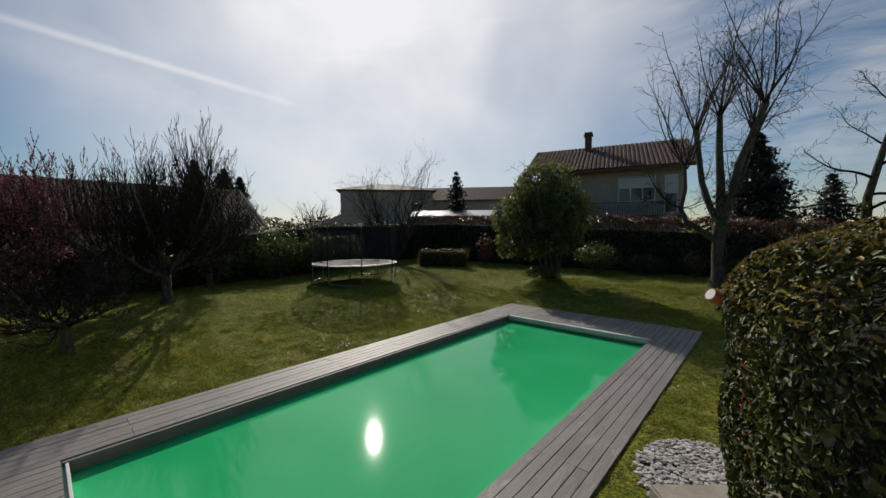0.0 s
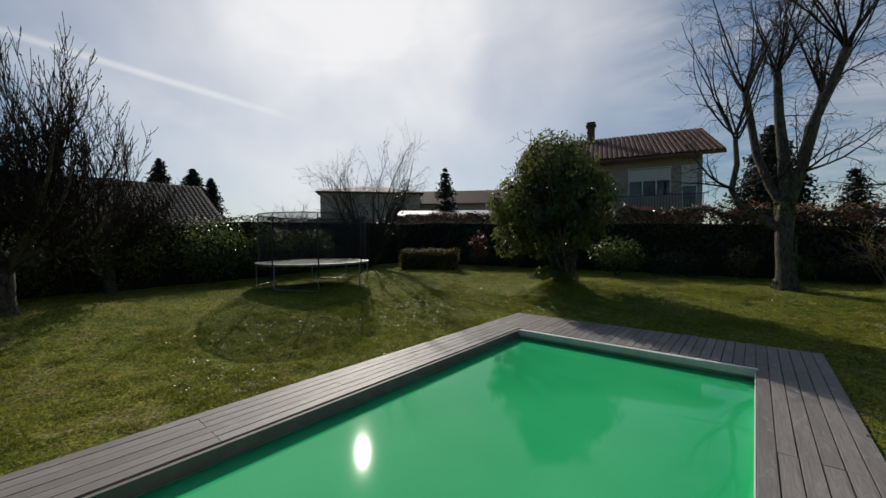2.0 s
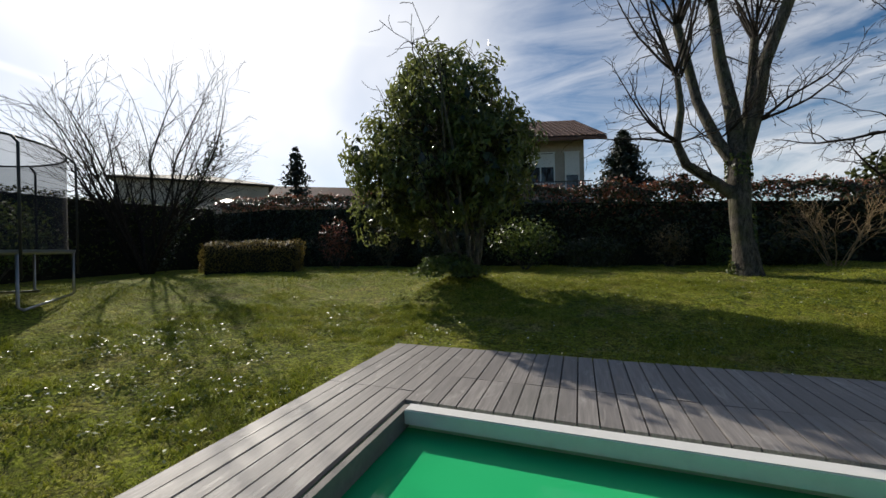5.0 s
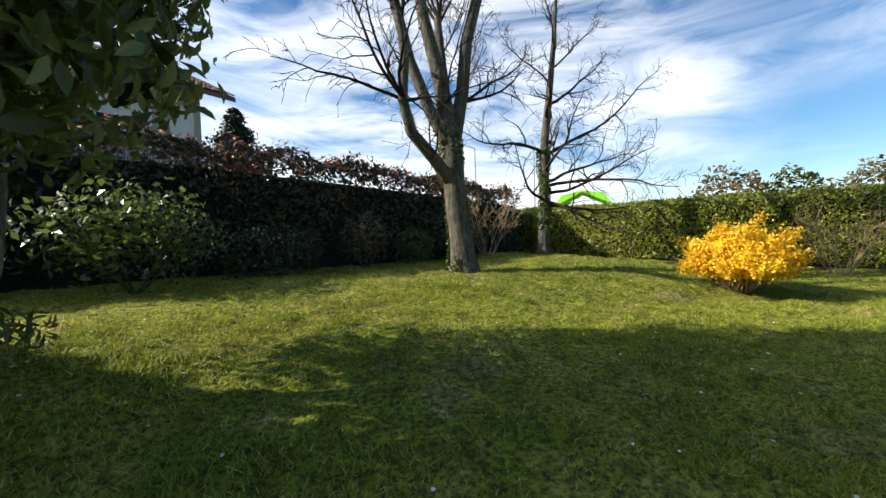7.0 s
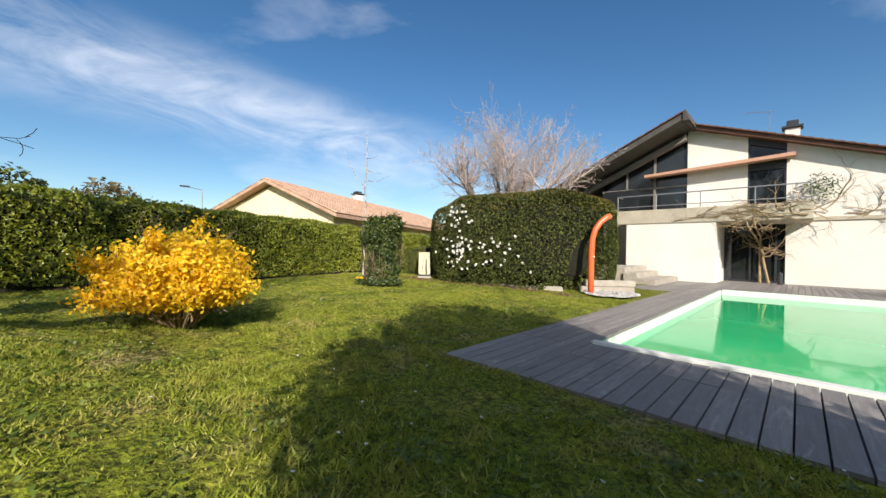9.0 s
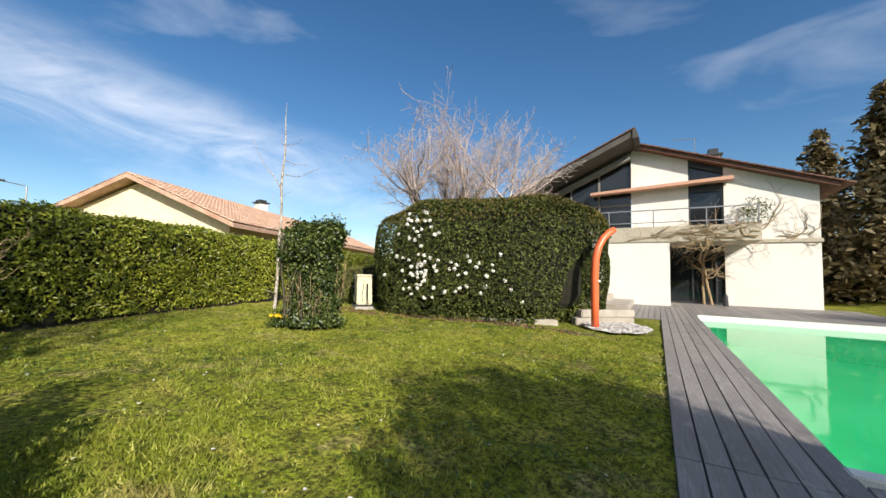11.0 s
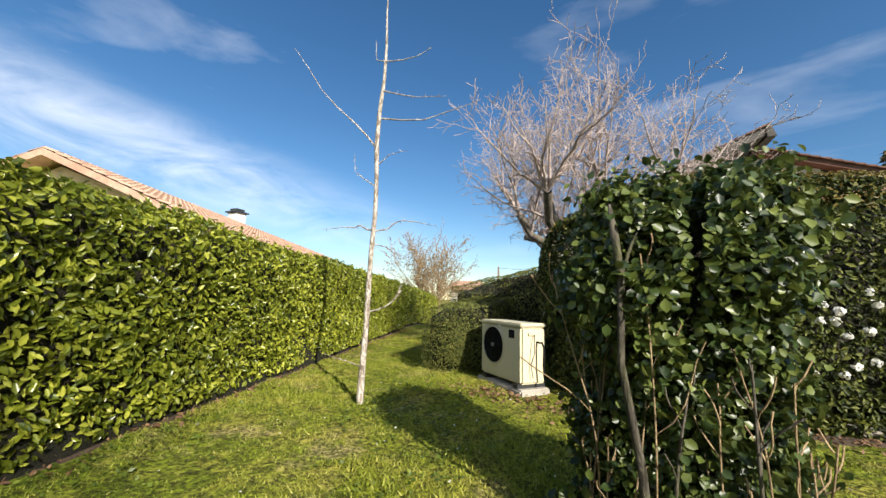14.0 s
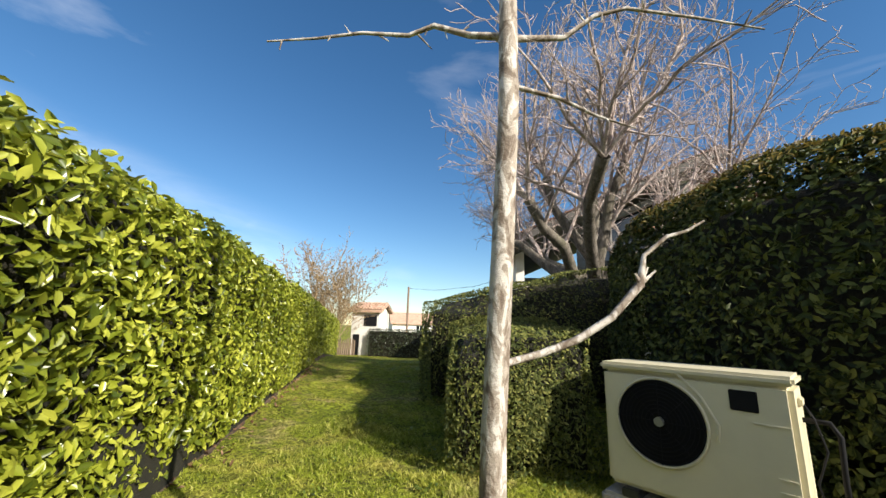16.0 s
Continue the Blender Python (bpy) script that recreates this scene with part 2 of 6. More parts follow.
def plain(name, c, rough=0.5, metal=0.0, spec=0.5, wear=0.25):
    m = Mat(name)
    n = m.noise(7.0, 5.0, 0.65)
    col = m.mix(m.range(n, 0.45, 0.75, 0.0, wear), c, tuple(x * 0.6 for x in c))
    m.set(col, m.range(n, 0.3, 0.7, max(0.05, rough - 0.08), min(1, rough + 0.12)), metal, spec)
    return m.m


def net_mat():
    m = Mat("black safety netting")
    m.set((0.012, 0.012, 0.014), 0.8)
    t = m.nt.nodes.new("ShaderNodeBsdfTransparent")
    mx = m.n("ShaderNodeMixShader", Fac=0.45)
    m.link(t.outputs["BSDF"], mx.inputs[1])
    m.link(m.b.outputs["BSDF"], mx.inputs[2])
    m.link(mx.outputs["Shader"], m.out.inputs["Surface"])
    return m.m


M = dict(
    lawn=lawn_mat("mossy lawn soil", False), blade=lawn_mat("grass blades", True), deck=deck_mat(), water=water_mat(), wall=wall_mat(), glass=glass_mat(), net=net_mat(),
    laurel=leaf_mat("laurel leaf", (0.050, 0.075, 0.008), (0.235, 0.27, 0.022), (0.50, 0.51, 0.07), 0.28, 0.28, spec=0.5),
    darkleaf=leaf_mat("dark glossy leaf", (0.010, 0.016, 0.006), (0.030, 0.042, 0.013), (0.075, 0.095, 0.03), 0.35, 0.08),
    camellia=leaf_mat("evergreen shrub leaf", (0.011, 0.018, 0.005), (0.048, 0.062, 0.013), (0.165, 0.175, 0.042), 0.5, 0.05, spec=0.14),
    magnolia=leaf_mat("drooping evergreen leaf", (0.028, 0.042, 0.011), (0.095, 0.120, 0.028), (0.27, 0.30, 0.085), 0.3, 0.48),
    goldtip=leaf_mat("yellow-brown young leaf", (0.06, 0.05, 0.012), (0.16, 0.12, 0.025), (0.30, 0.22, 0.05), 0.45, 0.25, spec=0.3),
    photinia=leaf_mat("red young leaf", (0.05, 0.028, 0.014), (0.22, 0.070, 0.042), (0.42, 0.16, 0.09), 0.4, 0.25),
    ivy=leaf_mat("ivy leaf", (0.012, 0.026, 0.007), (0.050, 0.080, 0.016), (0.19, 0.225, 0.05), 0.38, 0.18, spec=0.4),
    cypress=leaf_mat("clipped conifer sprig", (0.032, 0.045, 0.012), (0.105, 0.125, 0.028), (0.26, 0.25, 0.065), 0.65, 0.2, spec=0.2),
    conifer=leaf_mat("dark conifer sprig", (0.006, 0.012, 0.007), (0.014, 0.024, 0.013), (0.03, 0.045, 0.02), 0.6, 0.1),
    dryleaf=leaf_mat("dry brown foliage", (0.06, 0.05, 0.02), (0.12, 0.09, 0.035), (0.2, 0.15, 0.06), 0.6, 0.2),
    lime=leaf_mat("fresh green shrub leaf", (0.03, 0.05, 0.012), (0.08, 0.12, 0.025), (0.2, 0.26, 0.06), 0.4, 0.3),
    clover=leaf_mat("lawn weed leaf", (0.05, 0.085, 0.012), (0.12, 0.17, 0.022), (0.25, 0.30, 0.05), 0.4, 0.3, spec=0.45),
    forsythia=leaf_mat("yellow blossom", (0.78, 0.44, 0.008), (0.92, 0.60, 0.014), (0.94, 0.70, 0.04), 0.6, 0.4, 2.0),
    petal=leaf_mat("white petals", (0.75, 0.73, 0.66), (0.82, 0.80, 0.75), (0.86, 0.85, 0.82), 0.6, 0.25),
    pinkbud=leaf_mat("pink plum buds", (0.14, 0.04, 0.05), (0.24, 0.07, 0.09), (0.36, 0.13, 0.15), 0.6, 0.35),
    bud=leaf_mat("brown buds", (0.02, 0.015, 0.011), (0.045, 0.035, 0.026), (0.09, 0.07, 0.05), 0.6, 0.2),
    drybud=leaf_mat("tan seed heads and buds", (0.24, 0.15, 0.07), (0.36, 0.25, 0.13), (0.48, 0.36, 0.21), 0.6, 0.3),
    litter=leaf_mat("dry fallen leaves", (0.10, 0.05, 0.025), (0.22, 0.12, 0.06), (0.36, 0.22, 0.12), 0.7, 0.1),
    # near-black: the shade behind the leaves is put into this colour
    core=grain_mat("inner hedge twigs with shade in their colour", (0.010, 0.011, 0.005), (0.028, 0.024, 0.012), 9.0, 0.95, 0.8, 0.05),
    bark=bark_mat("grey-brown tree bark", (0.034, 0.028, 0.022), (0.155, 0.135, 0.108), 0.5),
    blotch=blotched_bark(),
    palebark=bark_mat("pale young bark", (0.16, 0.12, 0.085), (0.62, 0.56, 0.47), 0.15, 26.0),
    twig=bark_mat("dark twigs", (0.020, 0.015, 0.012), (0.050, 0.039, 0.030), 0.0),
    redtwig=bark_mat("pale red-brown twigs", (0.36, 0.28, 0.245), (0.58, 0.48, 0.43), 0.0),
    greytwig=bark_mat("grey pollarded bark", (0.095, 0.08, 0.064), (0.22, 0.19, 0.155), 0.2),
    tantwig=bark_mat("tan twigs", (0.26, 0.18, 0.10), (0.42, 0.31, 0.18), 0.0),
    soil=grain_mat("dark soil with leaf litter", (0.055, 0.038, 0.024), (0.13, 0.085, 0.055), 7.0, 0.95, 0.8, 0.03),
    stone=grain_mat("weathered stone block", (0.34, 0.30, 0.25), (0.50, 0.45, 0.38), 5.0, 0.85, 0.6, 0.015, obj=0.4),
    pebble=leaf_mat("white pebbles", (0.24, 0.215, 0.195), (0.44, 0.42, 0.395), (0.66, 0.65, 0.63), 0.55, 0.0),
    concrete=grain_mat("grey concrete", (0.36, 0.33, 0.28), (0.46, 0.43, 0.37), 3.0, 0.85, 0.3, 0.006),
    fascia=grain_mat("beige exposed concrete", (0.40, 0.35, 0.27), (0.52, 0.46, 0.36), 2.0, 0.85, 0.3, 0.006),
    tile=grain_mat("terracotta roof tile", (0.38, 0.215, 0.145), (0.60, 0.42, 0.30), 2.5, 0.8, 0.3, 0.01, fine=6.0),
    browntile=grain_mat("brown roof tile", (0.11, 0.050, 0.035), (0.20, 0.10, 0.07), 2.5, 0.8, 0.3, 0.01),
    greytile=grain_mat("grey-brown roof tile", (0.038, 0.029, 0.023), (0.075, 0.060, 0.047), 2.5, 0.8, 0.3, 0.01),
    beige=grain_mat("beige house render", (0.34, 0.30, 0.25), (0.42, 0.37, 0.31), 0.8, 0.9, 0.1),
    cream=grain_mat("cream house render", (0.72, 0.60, 0.40), (0.80, 0.69, 0.49), 0.7, 0.9, 0.1),
    darkwood=grain_mat("dark stained boards", (0.060, 0.053, 0.047), (0.105, 0.095, 0.085), 3.0, 0.75, 0.2),
    greywood=grain_mat("grey painted wood", (0.17, 0.155, 0.14), (0.25, 0.23, 0.205), 3.0, 0.7, 0.2),
    orange=plain("orange plastic", (0.72, 0.13, 0.045), 0.35), metal=plain("brushed grey metal", (0.33, 0.33, 0.34), 0.4, 0.7),
    darkmetal=plain("dark grey metal", (0.045, 0.048, 0.052), 0.45, 0.4), white=plain("white plastic", (0.78, 0.78, 0.75), 0.4),
    ivory=plain("ivory lacquered casing", (0.62, 0.56, 0.385), 0.45, wear=0.15), black=plain("black plastic", (0.008, 0.008, 0.009), 0.7, spec=0.15),
    awning=plain("faded salmon awning", (0.50, 0.275, 0.19), 0.8), coping=plain("white pool coping", (0.72, 0.71, 0.67), 0.5),
    liner=plain("pale green pool liner", (0.30, 0.55, 0.36), 0.4), mat_bed=plain("black jumping mat", (0.02, 0.02, 0.022), 0.6),
    pad=plain("grey edge padding", (0.16, 0.17, 0.18), 0.45), shutter=plain("white roller shutter", (0.62, 0.62, 0.60), 0.5), limegreen=plain("bright green fabric", (0.25, 0.75, 0.02), 0.6),
    oldwood=grain_mat("grey wooden paling", (0.19, 0.13, 0.09), (0.31, 0.23, 0.16), 4.0, 0.9, 0.4, stretch=(3, 3, 0.5)),
    canvas=plain("green pool cover fabric", (0.03, 0.22, 0.18), 0.6),
)

# ---- builders ----
rng = np.random.default_rng(7)
Z3 = Vector((0, 0, 0))


def thing(name, loc, label, category, group="", kind=""):
    """An Empty at the base of a thing, whose parts are given in world metres."""
    e = new(name)
    e.location = loc
    e["base"] = [float(v) for v in loc]
    return tagged(e, label, category, group, kind)


def base_of(ob):
    return Vector(ob["base"]) if "base" in ob else Z3


def mesh_of(name, verts, faces, mat, smooth=False, origin=Z3):
    me = bpy.data.meshes.new(name)
    verts = np.asarray(verts, float) - np.array(origin)
    if isinstance(faces, np.ndarray):
        n, k = faces.shape
        me.vertices.add(len(verts))
        me.vertices.foreach_set("co", verts.ravel())
        me.loops.add(n * k)
        me.loops.foreach_set("vertex_index", faces.ravel().astype(np.int32))
        me.polygons.add(n)
        me.polygons.foreach_set("loop_start", np.arange(0, n * k, k, dtype=np.int32))
        me.update(calc_edges=True)
    else:
        me.from_pydata([tuple(v) for v in verts], [], [tuple(f) for f in faces])
    if smooth:
        me.polygons.foreach_set("use_smooth", np.ones(len(me.polygons), bool))
    me.materials.append(M[mat])
    me.update()
    return me


def part(name, vf, mat, parent=None, label="", smooth=False, kind=""):
    """One mesh object, given in world metres, under a thing or a part (or at top level)."""
    o = base_of(parent) if parent else Z3
    ob = new(name, mesh_of(name, vf[0], vf[1], mat, smooth, o))
    if parent:
        ob.parent = parent
        ob["base"] = [float(v) for v in o]
    return tagged(ob, label, kind=kind)


def solo(name, vf, mat, loc, label, category, smooth=False, group="", kind=""):
    """A thing of one mesh, with its origin at loc."""
    ob = new(name, mesh_of(name, vf[0], vf[1], mat, smooth, Vector(loc)))
    ob.location = loc
    ob["base"] = [float(v) for v in loc]
    return tagged(ob, label, category, group, kind)


def join(*parts):
    vs, fs, k = [], [], 0
    for v, f in parts:
        v = [tuple(p) for p in v]
        fs += [tuple(i + k for i in q) for q in f]
        vs += v
        k += len(v)
    return vs, fs


def box(x0, x1, y0, y1, z0, z1, bev=0.0):
    if bev <= 0:
        v = [(x, y, z) for z in (z0, z1) for y in (y0, y1) for x in (x0, x1)]
        return v, [(0, 2, 3, 1), (4, 5, 7, 6), (0, 1, 5, 4), (2, 6, 7, 3), (0, 4, 6, 2), (1, 3, 7, 5)]
    bm = bmesh.new()
    bmesh.ops.create_cube(bm, size=1.0)
    for p in bm.verts:
        p.co = Vector(((x0 + x1) / 2 + p.co.x * (x1 - x0), (y0 + y1) / 2 + p.co.y * (y1 - y0), (z0 + z1) / 2 + p.co.z * (z1 - z0)))
    bmesh.ops.bevel(bm, geom=bm.edges[:], offset=bev, segments=2, affect="EDGES")
    return from_bm(bm)


def from_bm(bm):
    bm.verts.index_update()
    out = [tuple(v.co) for v in bm.verts], [tuple(v.index for v in f.verts) for f in bm.faces]
    bm.free()
    return out


def moved(vf, m):
    return [tuple(m @ Vector(v)) for v in vf[0]], vf[1]


def prism(poly, axis, a, b):
    """A flat polygon (two coordinates a point) drawn out along an axis from a to b."""
    def at(p, w):
        return {"x": (w, p[0], p[1]), "y": (p[0], w, p[1]), "z": (p[0], p[1], w)}[axis]
    n = len(poly)
    return [at(p, a) for p in poly] + [at(p, b) for p in poly], [tuple(range(n)), tuple(range(2 * n - 1, n - 1, -1))] + [(i, i + n, (i + 1) % n + n, (i + 1) % n) for i in range(n)]


def tube(path, radii, sides=8, caps=True):
    """A round bar along a path of points."""
    path = [Vector(p) for p in path]
    if isinstance(radii, (int, float)):
        radii = [radii] * len(path)
    vs, fs = [], []
    side = None
    for i, p in enumerate(path):
        d = (path[min(i + 1, len(path) - 1)] - path[max(i - 1, 0)]).normalized()
        if side is None:
            side = d.orthogonal().normalized()
        side = (side - d * side.dot(d))
        side = side.normalized() if side.length > 1e-5 else d.orthogonal().normalized()
        up = d.cross(side)
        for k in range(sides):
            a = 2 * math.pi * k / sides
            vs.append(p + (side * math.cos(a) + up * math.sin(a)) * radii[i])
    for i in range(len(path) - 1):
        for k in range(sides):
            a, b = i * sides + k, i * sides + (k + 1) % sides
            fs.append((a, b, b + sides, a + sides))
    if caps:
        fs += [tuple(range(sides - 1, -1, -1)), tuple(range((len(path) - 1) * sides, len(path) * sides))]
    return vs, fs


def ring(c, r, tube_r, n=40, sides=8, squash=1.0):
    pts = [Vector((c[0] + r * math.cos(a), c[1] + r * math.sin(a), c[2])) for a in np.linspace(0, 2 * math.pi, n, endpoint=False)]
    vs, fs = [], []
    for i, p in enumerate(pts):
        out = (p - Vector(c)).normalized()
        for k in range(sides):
            a = 2 * math.pi * k / sides
            vs.append(p + out * math.cos(a) * tube_r + Vector((0, 0, math.sin(a) * tube_r * squash)))
    for i in range(n):
        for k in range(sides):
            j = (i + 1) % n
            fs.append((i * sides + k, j * sides + k, j * sides + (k + 1) % sides, i * sides + (k + 1) % sides))
    return vs, fs


def smoothstep(t):
    t = np.clip(t, 0, 1)
    return t * t * (3 - 2 * t)


def ground_z(x, y):
    """Height of the garden: flat by the pool, rising to the hedges, falling behind the house's end."""
    x, y = np.asarray(x, float), np.asarray(y, float)
    far = 0.55 * smoothstep((y - 11.8) / 6.5) * (1 - 0.6 * smoothstep((x - 1) / 4))
    left = 0.55 * smoothstep((-7.2 - x) / 6.5)
    right = 0.12 * smoothstep((x + 1) / 3)
    mound = 0.30 * np.exp(-((x + 7.35) ** 2 + (y - 15.35) ** 2) / 0.8)
    fall = -0.95 * smoothstep((-1.5 - y) / 15) * smoothstep((x - 3) / 4)
    return np.maximum(far, left) + right + mound + fall


def plane_noise(x, y, scale, seed):
    """Smooth noise from -1 to 1 over the plane, for whole arrays."""
    x, y = np.asarray(x, float) * scale, np.asarray(y, float) * scale
    i, j = np.floor(x).astype(np.int64), np.floor(y).astype(np.int64)
    u, v = smoothstep(x - i), smoothstep(y - j)

    def at(a, b):
        k = (a * 374761393 + b * 668265263 + seed * 974711) & 0x7FFFFFFF
        k = ((k ^ (k >> 13)) * 1274126177) & 0x7FFFFFFF
        return ((k ^ (k >> 16)) & 0xFFFF) / 32767.5 - 1
    return (at(i, j) * (1 - u) + at(i + 1, j) * u) * (1 - v) + (at(i, j + 1) * (1 - u) + at(i + 1, j + 1) * u) * v


def relief(x, y):
    """Tussocks and hollows of the turf."""
    return 0.018 * plane_noise(x, y, 0.9, 3) + 0.020 * plane_noise(x, y, 3.6, 5) + 0.011 * plane_noise(x, y, 6.5, 8) - 0.03


def gz(x, y):
    return float(ground_z(x, y))


def leaf_cloud(c, nrm, size, ratio=0.45, jitter=0.6, droop=0.0, hexa=True):
    """Many leaves: centres, facing directions, lengths; returns arrays of vertices and faces."""
    c, nrm = np.asarray(c, float), np.asarray(nrm, float)
    n = len(c)
    d = nrm + rng.normal(0, jitter, (n, 3))
    d /= np.linalg.norm(d, axis=1)[:, None] + 1e-9
    t = rng.normal(0, 1, (n, 3))
    t[:, 2] -= droop
    t -= d * (t * d).sum(1)[:, None]
    t /= np.linalg.norm(t, axis=1)[:, None] + 1e-9
    s = np.cross(d, t)
    L = (size * rng.uniform(0.65, 1.25, n))[:, None]
    W = L * ratio * 0.5
    up = d * L * 0.10
    if hexa:
        v = np.stack([c - t * L * 0.5, c - t * L * 0.12 + s * W + up, c + t * L * 0.22 + s * W * 0.8 + up, c + t * L * 0.5 - up * 0.6, c + t * L * 0.22 - s * W * 0.8 + up, c - t * L * 0.12 - s * W + up], 1)
        b = np.arange(n)[:, None] * 6
        f = np.concatenate([b + np.array([[0, 1, 2, 3]]), b + np.array([[0, 3, 4, 5]])], 0)
        return v.reshape(-1, 3), f
    v = np.stack([c - t * L * 0.5, c + s * W + up, c + t * L * 0.5, c - s * W + up], 1)
    return v.reshape(-1, 3), np.arange(n)[:, None] * 4 + np.array([[0, 1, 2, 3]])


def cat(*vfs):
    vs, fs, k = [], [], 0
    for v, f in vfs:
        vs.append(v)
        fs.append(f + k)
        k += len(v)
    return np.concatenate(vs), np.concatenate(fs)


def lump(p, scale=1.2, amp=0.1):
    return np.array([noise.noise(Vector(q) * scale) for q in p]) * amp


def hedge_shape(path, half, tops, sides, per_m2, round_r=0.25, amp=0.10, bottom=0.05):
    """Points and outward directions on the skin of a clipped hedge along a path. sides: which of 'l', 'r', 't', 'a', 'b' are leafed."""
    pts, nrm = [], []
    for i in range(len(path) - 1):
        p, q = np.array(path[i][:2]), np.array(path[i + 1][:2])
        d = q - p
        ln = np.linalg.norm(d)
        d = d / ln
        nl = np.array([-d[1], d[0]])
        h0, h1 = tops[i], tops[i + 1]
        for sd in sides:
            if sd in "lr":
                sg = 1 if sd == "l" else -1
                n = int(ln * 2.0 * per_m2)
                s = rng.uniform(0, 1, n)
                xy = p + d * (s * ln)[:, None]
                g = ground_z(xy[:, 0], xy[:, 1]) + bottom
                top = h0 + (h1 - h0) * s
                u = rng.uniform(0, 1, n)
                z = g + (top - g) * u
                over = np.clip((z - (top - round_r)) / round_r, 0, 1)
                off = half - round_r * (1 - np.sqrt(np.clip(1 - over ** 2, 0, 1))) - 0.08 * (1 - u) ** 2
                pos = np.column_stack([xy + nl * (sg * off)[:, None], z])
                nn = np.column_stack([np.tile(nl * sg, (n, 1)) * np.sqrt(1 - over ** 2 * 0.8)[:, None], 0.25 + over * 0.8])
                pts.append(pos)
                nrm.append(nn)
            elif sd == "t":
                n = int(ln * half * 2 * per_m2)
                s = rng.uniform(0, 1, n)
                w = rng.uniform(-1, 1, n) * (half - round_r * 0.5)
                xy = p + d * (s * ln)[:, None] + nl * w[:, None]
                z = h0 + (h1 - h0) * s + rng.normal(0, 0.03, n)
                pts.append(np.column_stack([xy, z]))
                nrm.append(np.tile([0, 0, 1.0], (n, 1)))
        for sd, at, sg, hh, k in (("a", p, -1, h0, 0), ("b", q, 1, h1, len(path) - 2)):
            if sd in sides and i == k:
                n = int(half * 2 * 2.0 * per_m2)
                w, u = rng.uniform(-1, 1, n) * half, rng.uniform(0, 1, n)
                xy = at + nl * w[:, None]
                g = ground_z(xy[:, 0], xy[:, 1])
                pts.append(np.column_stack([xy, g + (hh - g) * u]))
                nrm.append(np.tile([*(d * sg), 0.3], (n, 1)))
    pts, nrm = np.concatenate(pts), np.concatenate(nrm)
    nrm /= np.linalg.norm(nrm, axis=1)[:, None]
    pts += nrm * (lump(pts, 1.4, amp) + lump(pts, 6.0, 0.05) - np.abs(rng.normal(0, 0.035, len(pts))) + 0.03)[:, None]
    return pts, nrm


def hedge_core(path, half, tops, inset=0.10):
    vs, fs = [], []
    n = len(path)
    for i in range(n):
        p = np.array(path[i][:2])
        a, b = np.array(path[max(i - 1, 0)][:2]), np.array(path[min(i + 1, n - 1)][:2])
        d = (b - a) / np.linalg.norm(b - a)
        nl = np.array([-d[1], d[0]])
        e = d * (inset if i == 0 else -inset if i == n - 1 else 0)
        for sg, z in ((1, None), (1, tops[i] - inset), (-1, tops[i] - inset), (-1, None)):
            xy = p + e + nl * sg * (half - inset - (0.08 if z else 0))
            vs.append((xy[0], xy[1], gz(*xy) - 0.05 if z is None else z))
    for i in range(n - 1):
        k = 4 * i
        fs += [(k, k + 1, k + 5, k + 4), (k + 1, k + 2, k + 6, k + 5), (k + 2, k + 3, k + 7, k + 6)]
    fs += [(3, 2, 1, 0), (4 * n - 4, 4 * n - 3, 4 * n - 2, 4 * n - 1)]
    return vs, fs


def hedge(name, path, half, tops, sides, per_m2, size, mat, label, ratio=0.45, round_r=0.25, amp=0.1, cap=None, hexa=True, jitter=0.55):
    """A clipped hedge: a near-black inner body that paints the shade among its twigs, and a skin of leaves; cap: leaves
    of another colour on its crown.
    """
    x, y = path[0][:2]
    h = thing(name, (x, y, gz(x, y)), label, "hedge")
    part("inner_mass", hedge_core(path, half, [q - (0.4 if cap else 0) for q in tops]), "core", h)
    p, n = hedge_shape(path, half, tops, sides, per_m2, round_r, amp)
    part("leaves", leaf_cloud(p, n, size, ratio, jitter, hexa=hexa), mat, h, kind="stuff")
    if cap:
        cmat, dens, sz = cap
        p, n = hedge_shape(path, half, tops, "t", dens, round_r, amp)
        p[:, 2] += rng.uniform(-0.35, 0.18, len(p))
        part("young_leaves", leaf_cloud(p, n, sz, ratio, 0.9, hexa=False), cmat, h, kind="stuff")
        p, n = hedge_shape(path[4:], half, tops[4:], "r", dens * 0.35, round_r, amp)
        hi = p[:, 2] > 1.7 + rng.uniform(0, 1.0, len(p))
        part("young_leaves", leaf_cloud(p[hi] + n[hi] * 0.05, n[hi], sz * 0.9, ratio, 0.9, hexa=False), cmat, h, kind="stuff")
    return h


def blob_points(c, r, n, inner=0.75, bottom=-1.0, lumps=0.25, scale=0.9):
    """Points in the outer shell of an uneven crown, with outward directions."""
    d = rng.normal(0, 1, (int(n * 2.2), 3))
    d /= np.linalg.norm(d, axis=1)[:, None]
    d = d[d[:, 2] > bottom][:n]
    k = 1 + np.array([noise.noise(Vector(q * 1.7 * scale + np.array(c))) + 0.5 * noise.noise(Vector(q * 4.1 * scale + np.array(c))) for q in d]) * lumps
    rad = rng.uniform(inner ** 2, 1, len(d)) ** 0.5 * k
    return np.array(c) + d * rad[:, None] * np.array(r), d


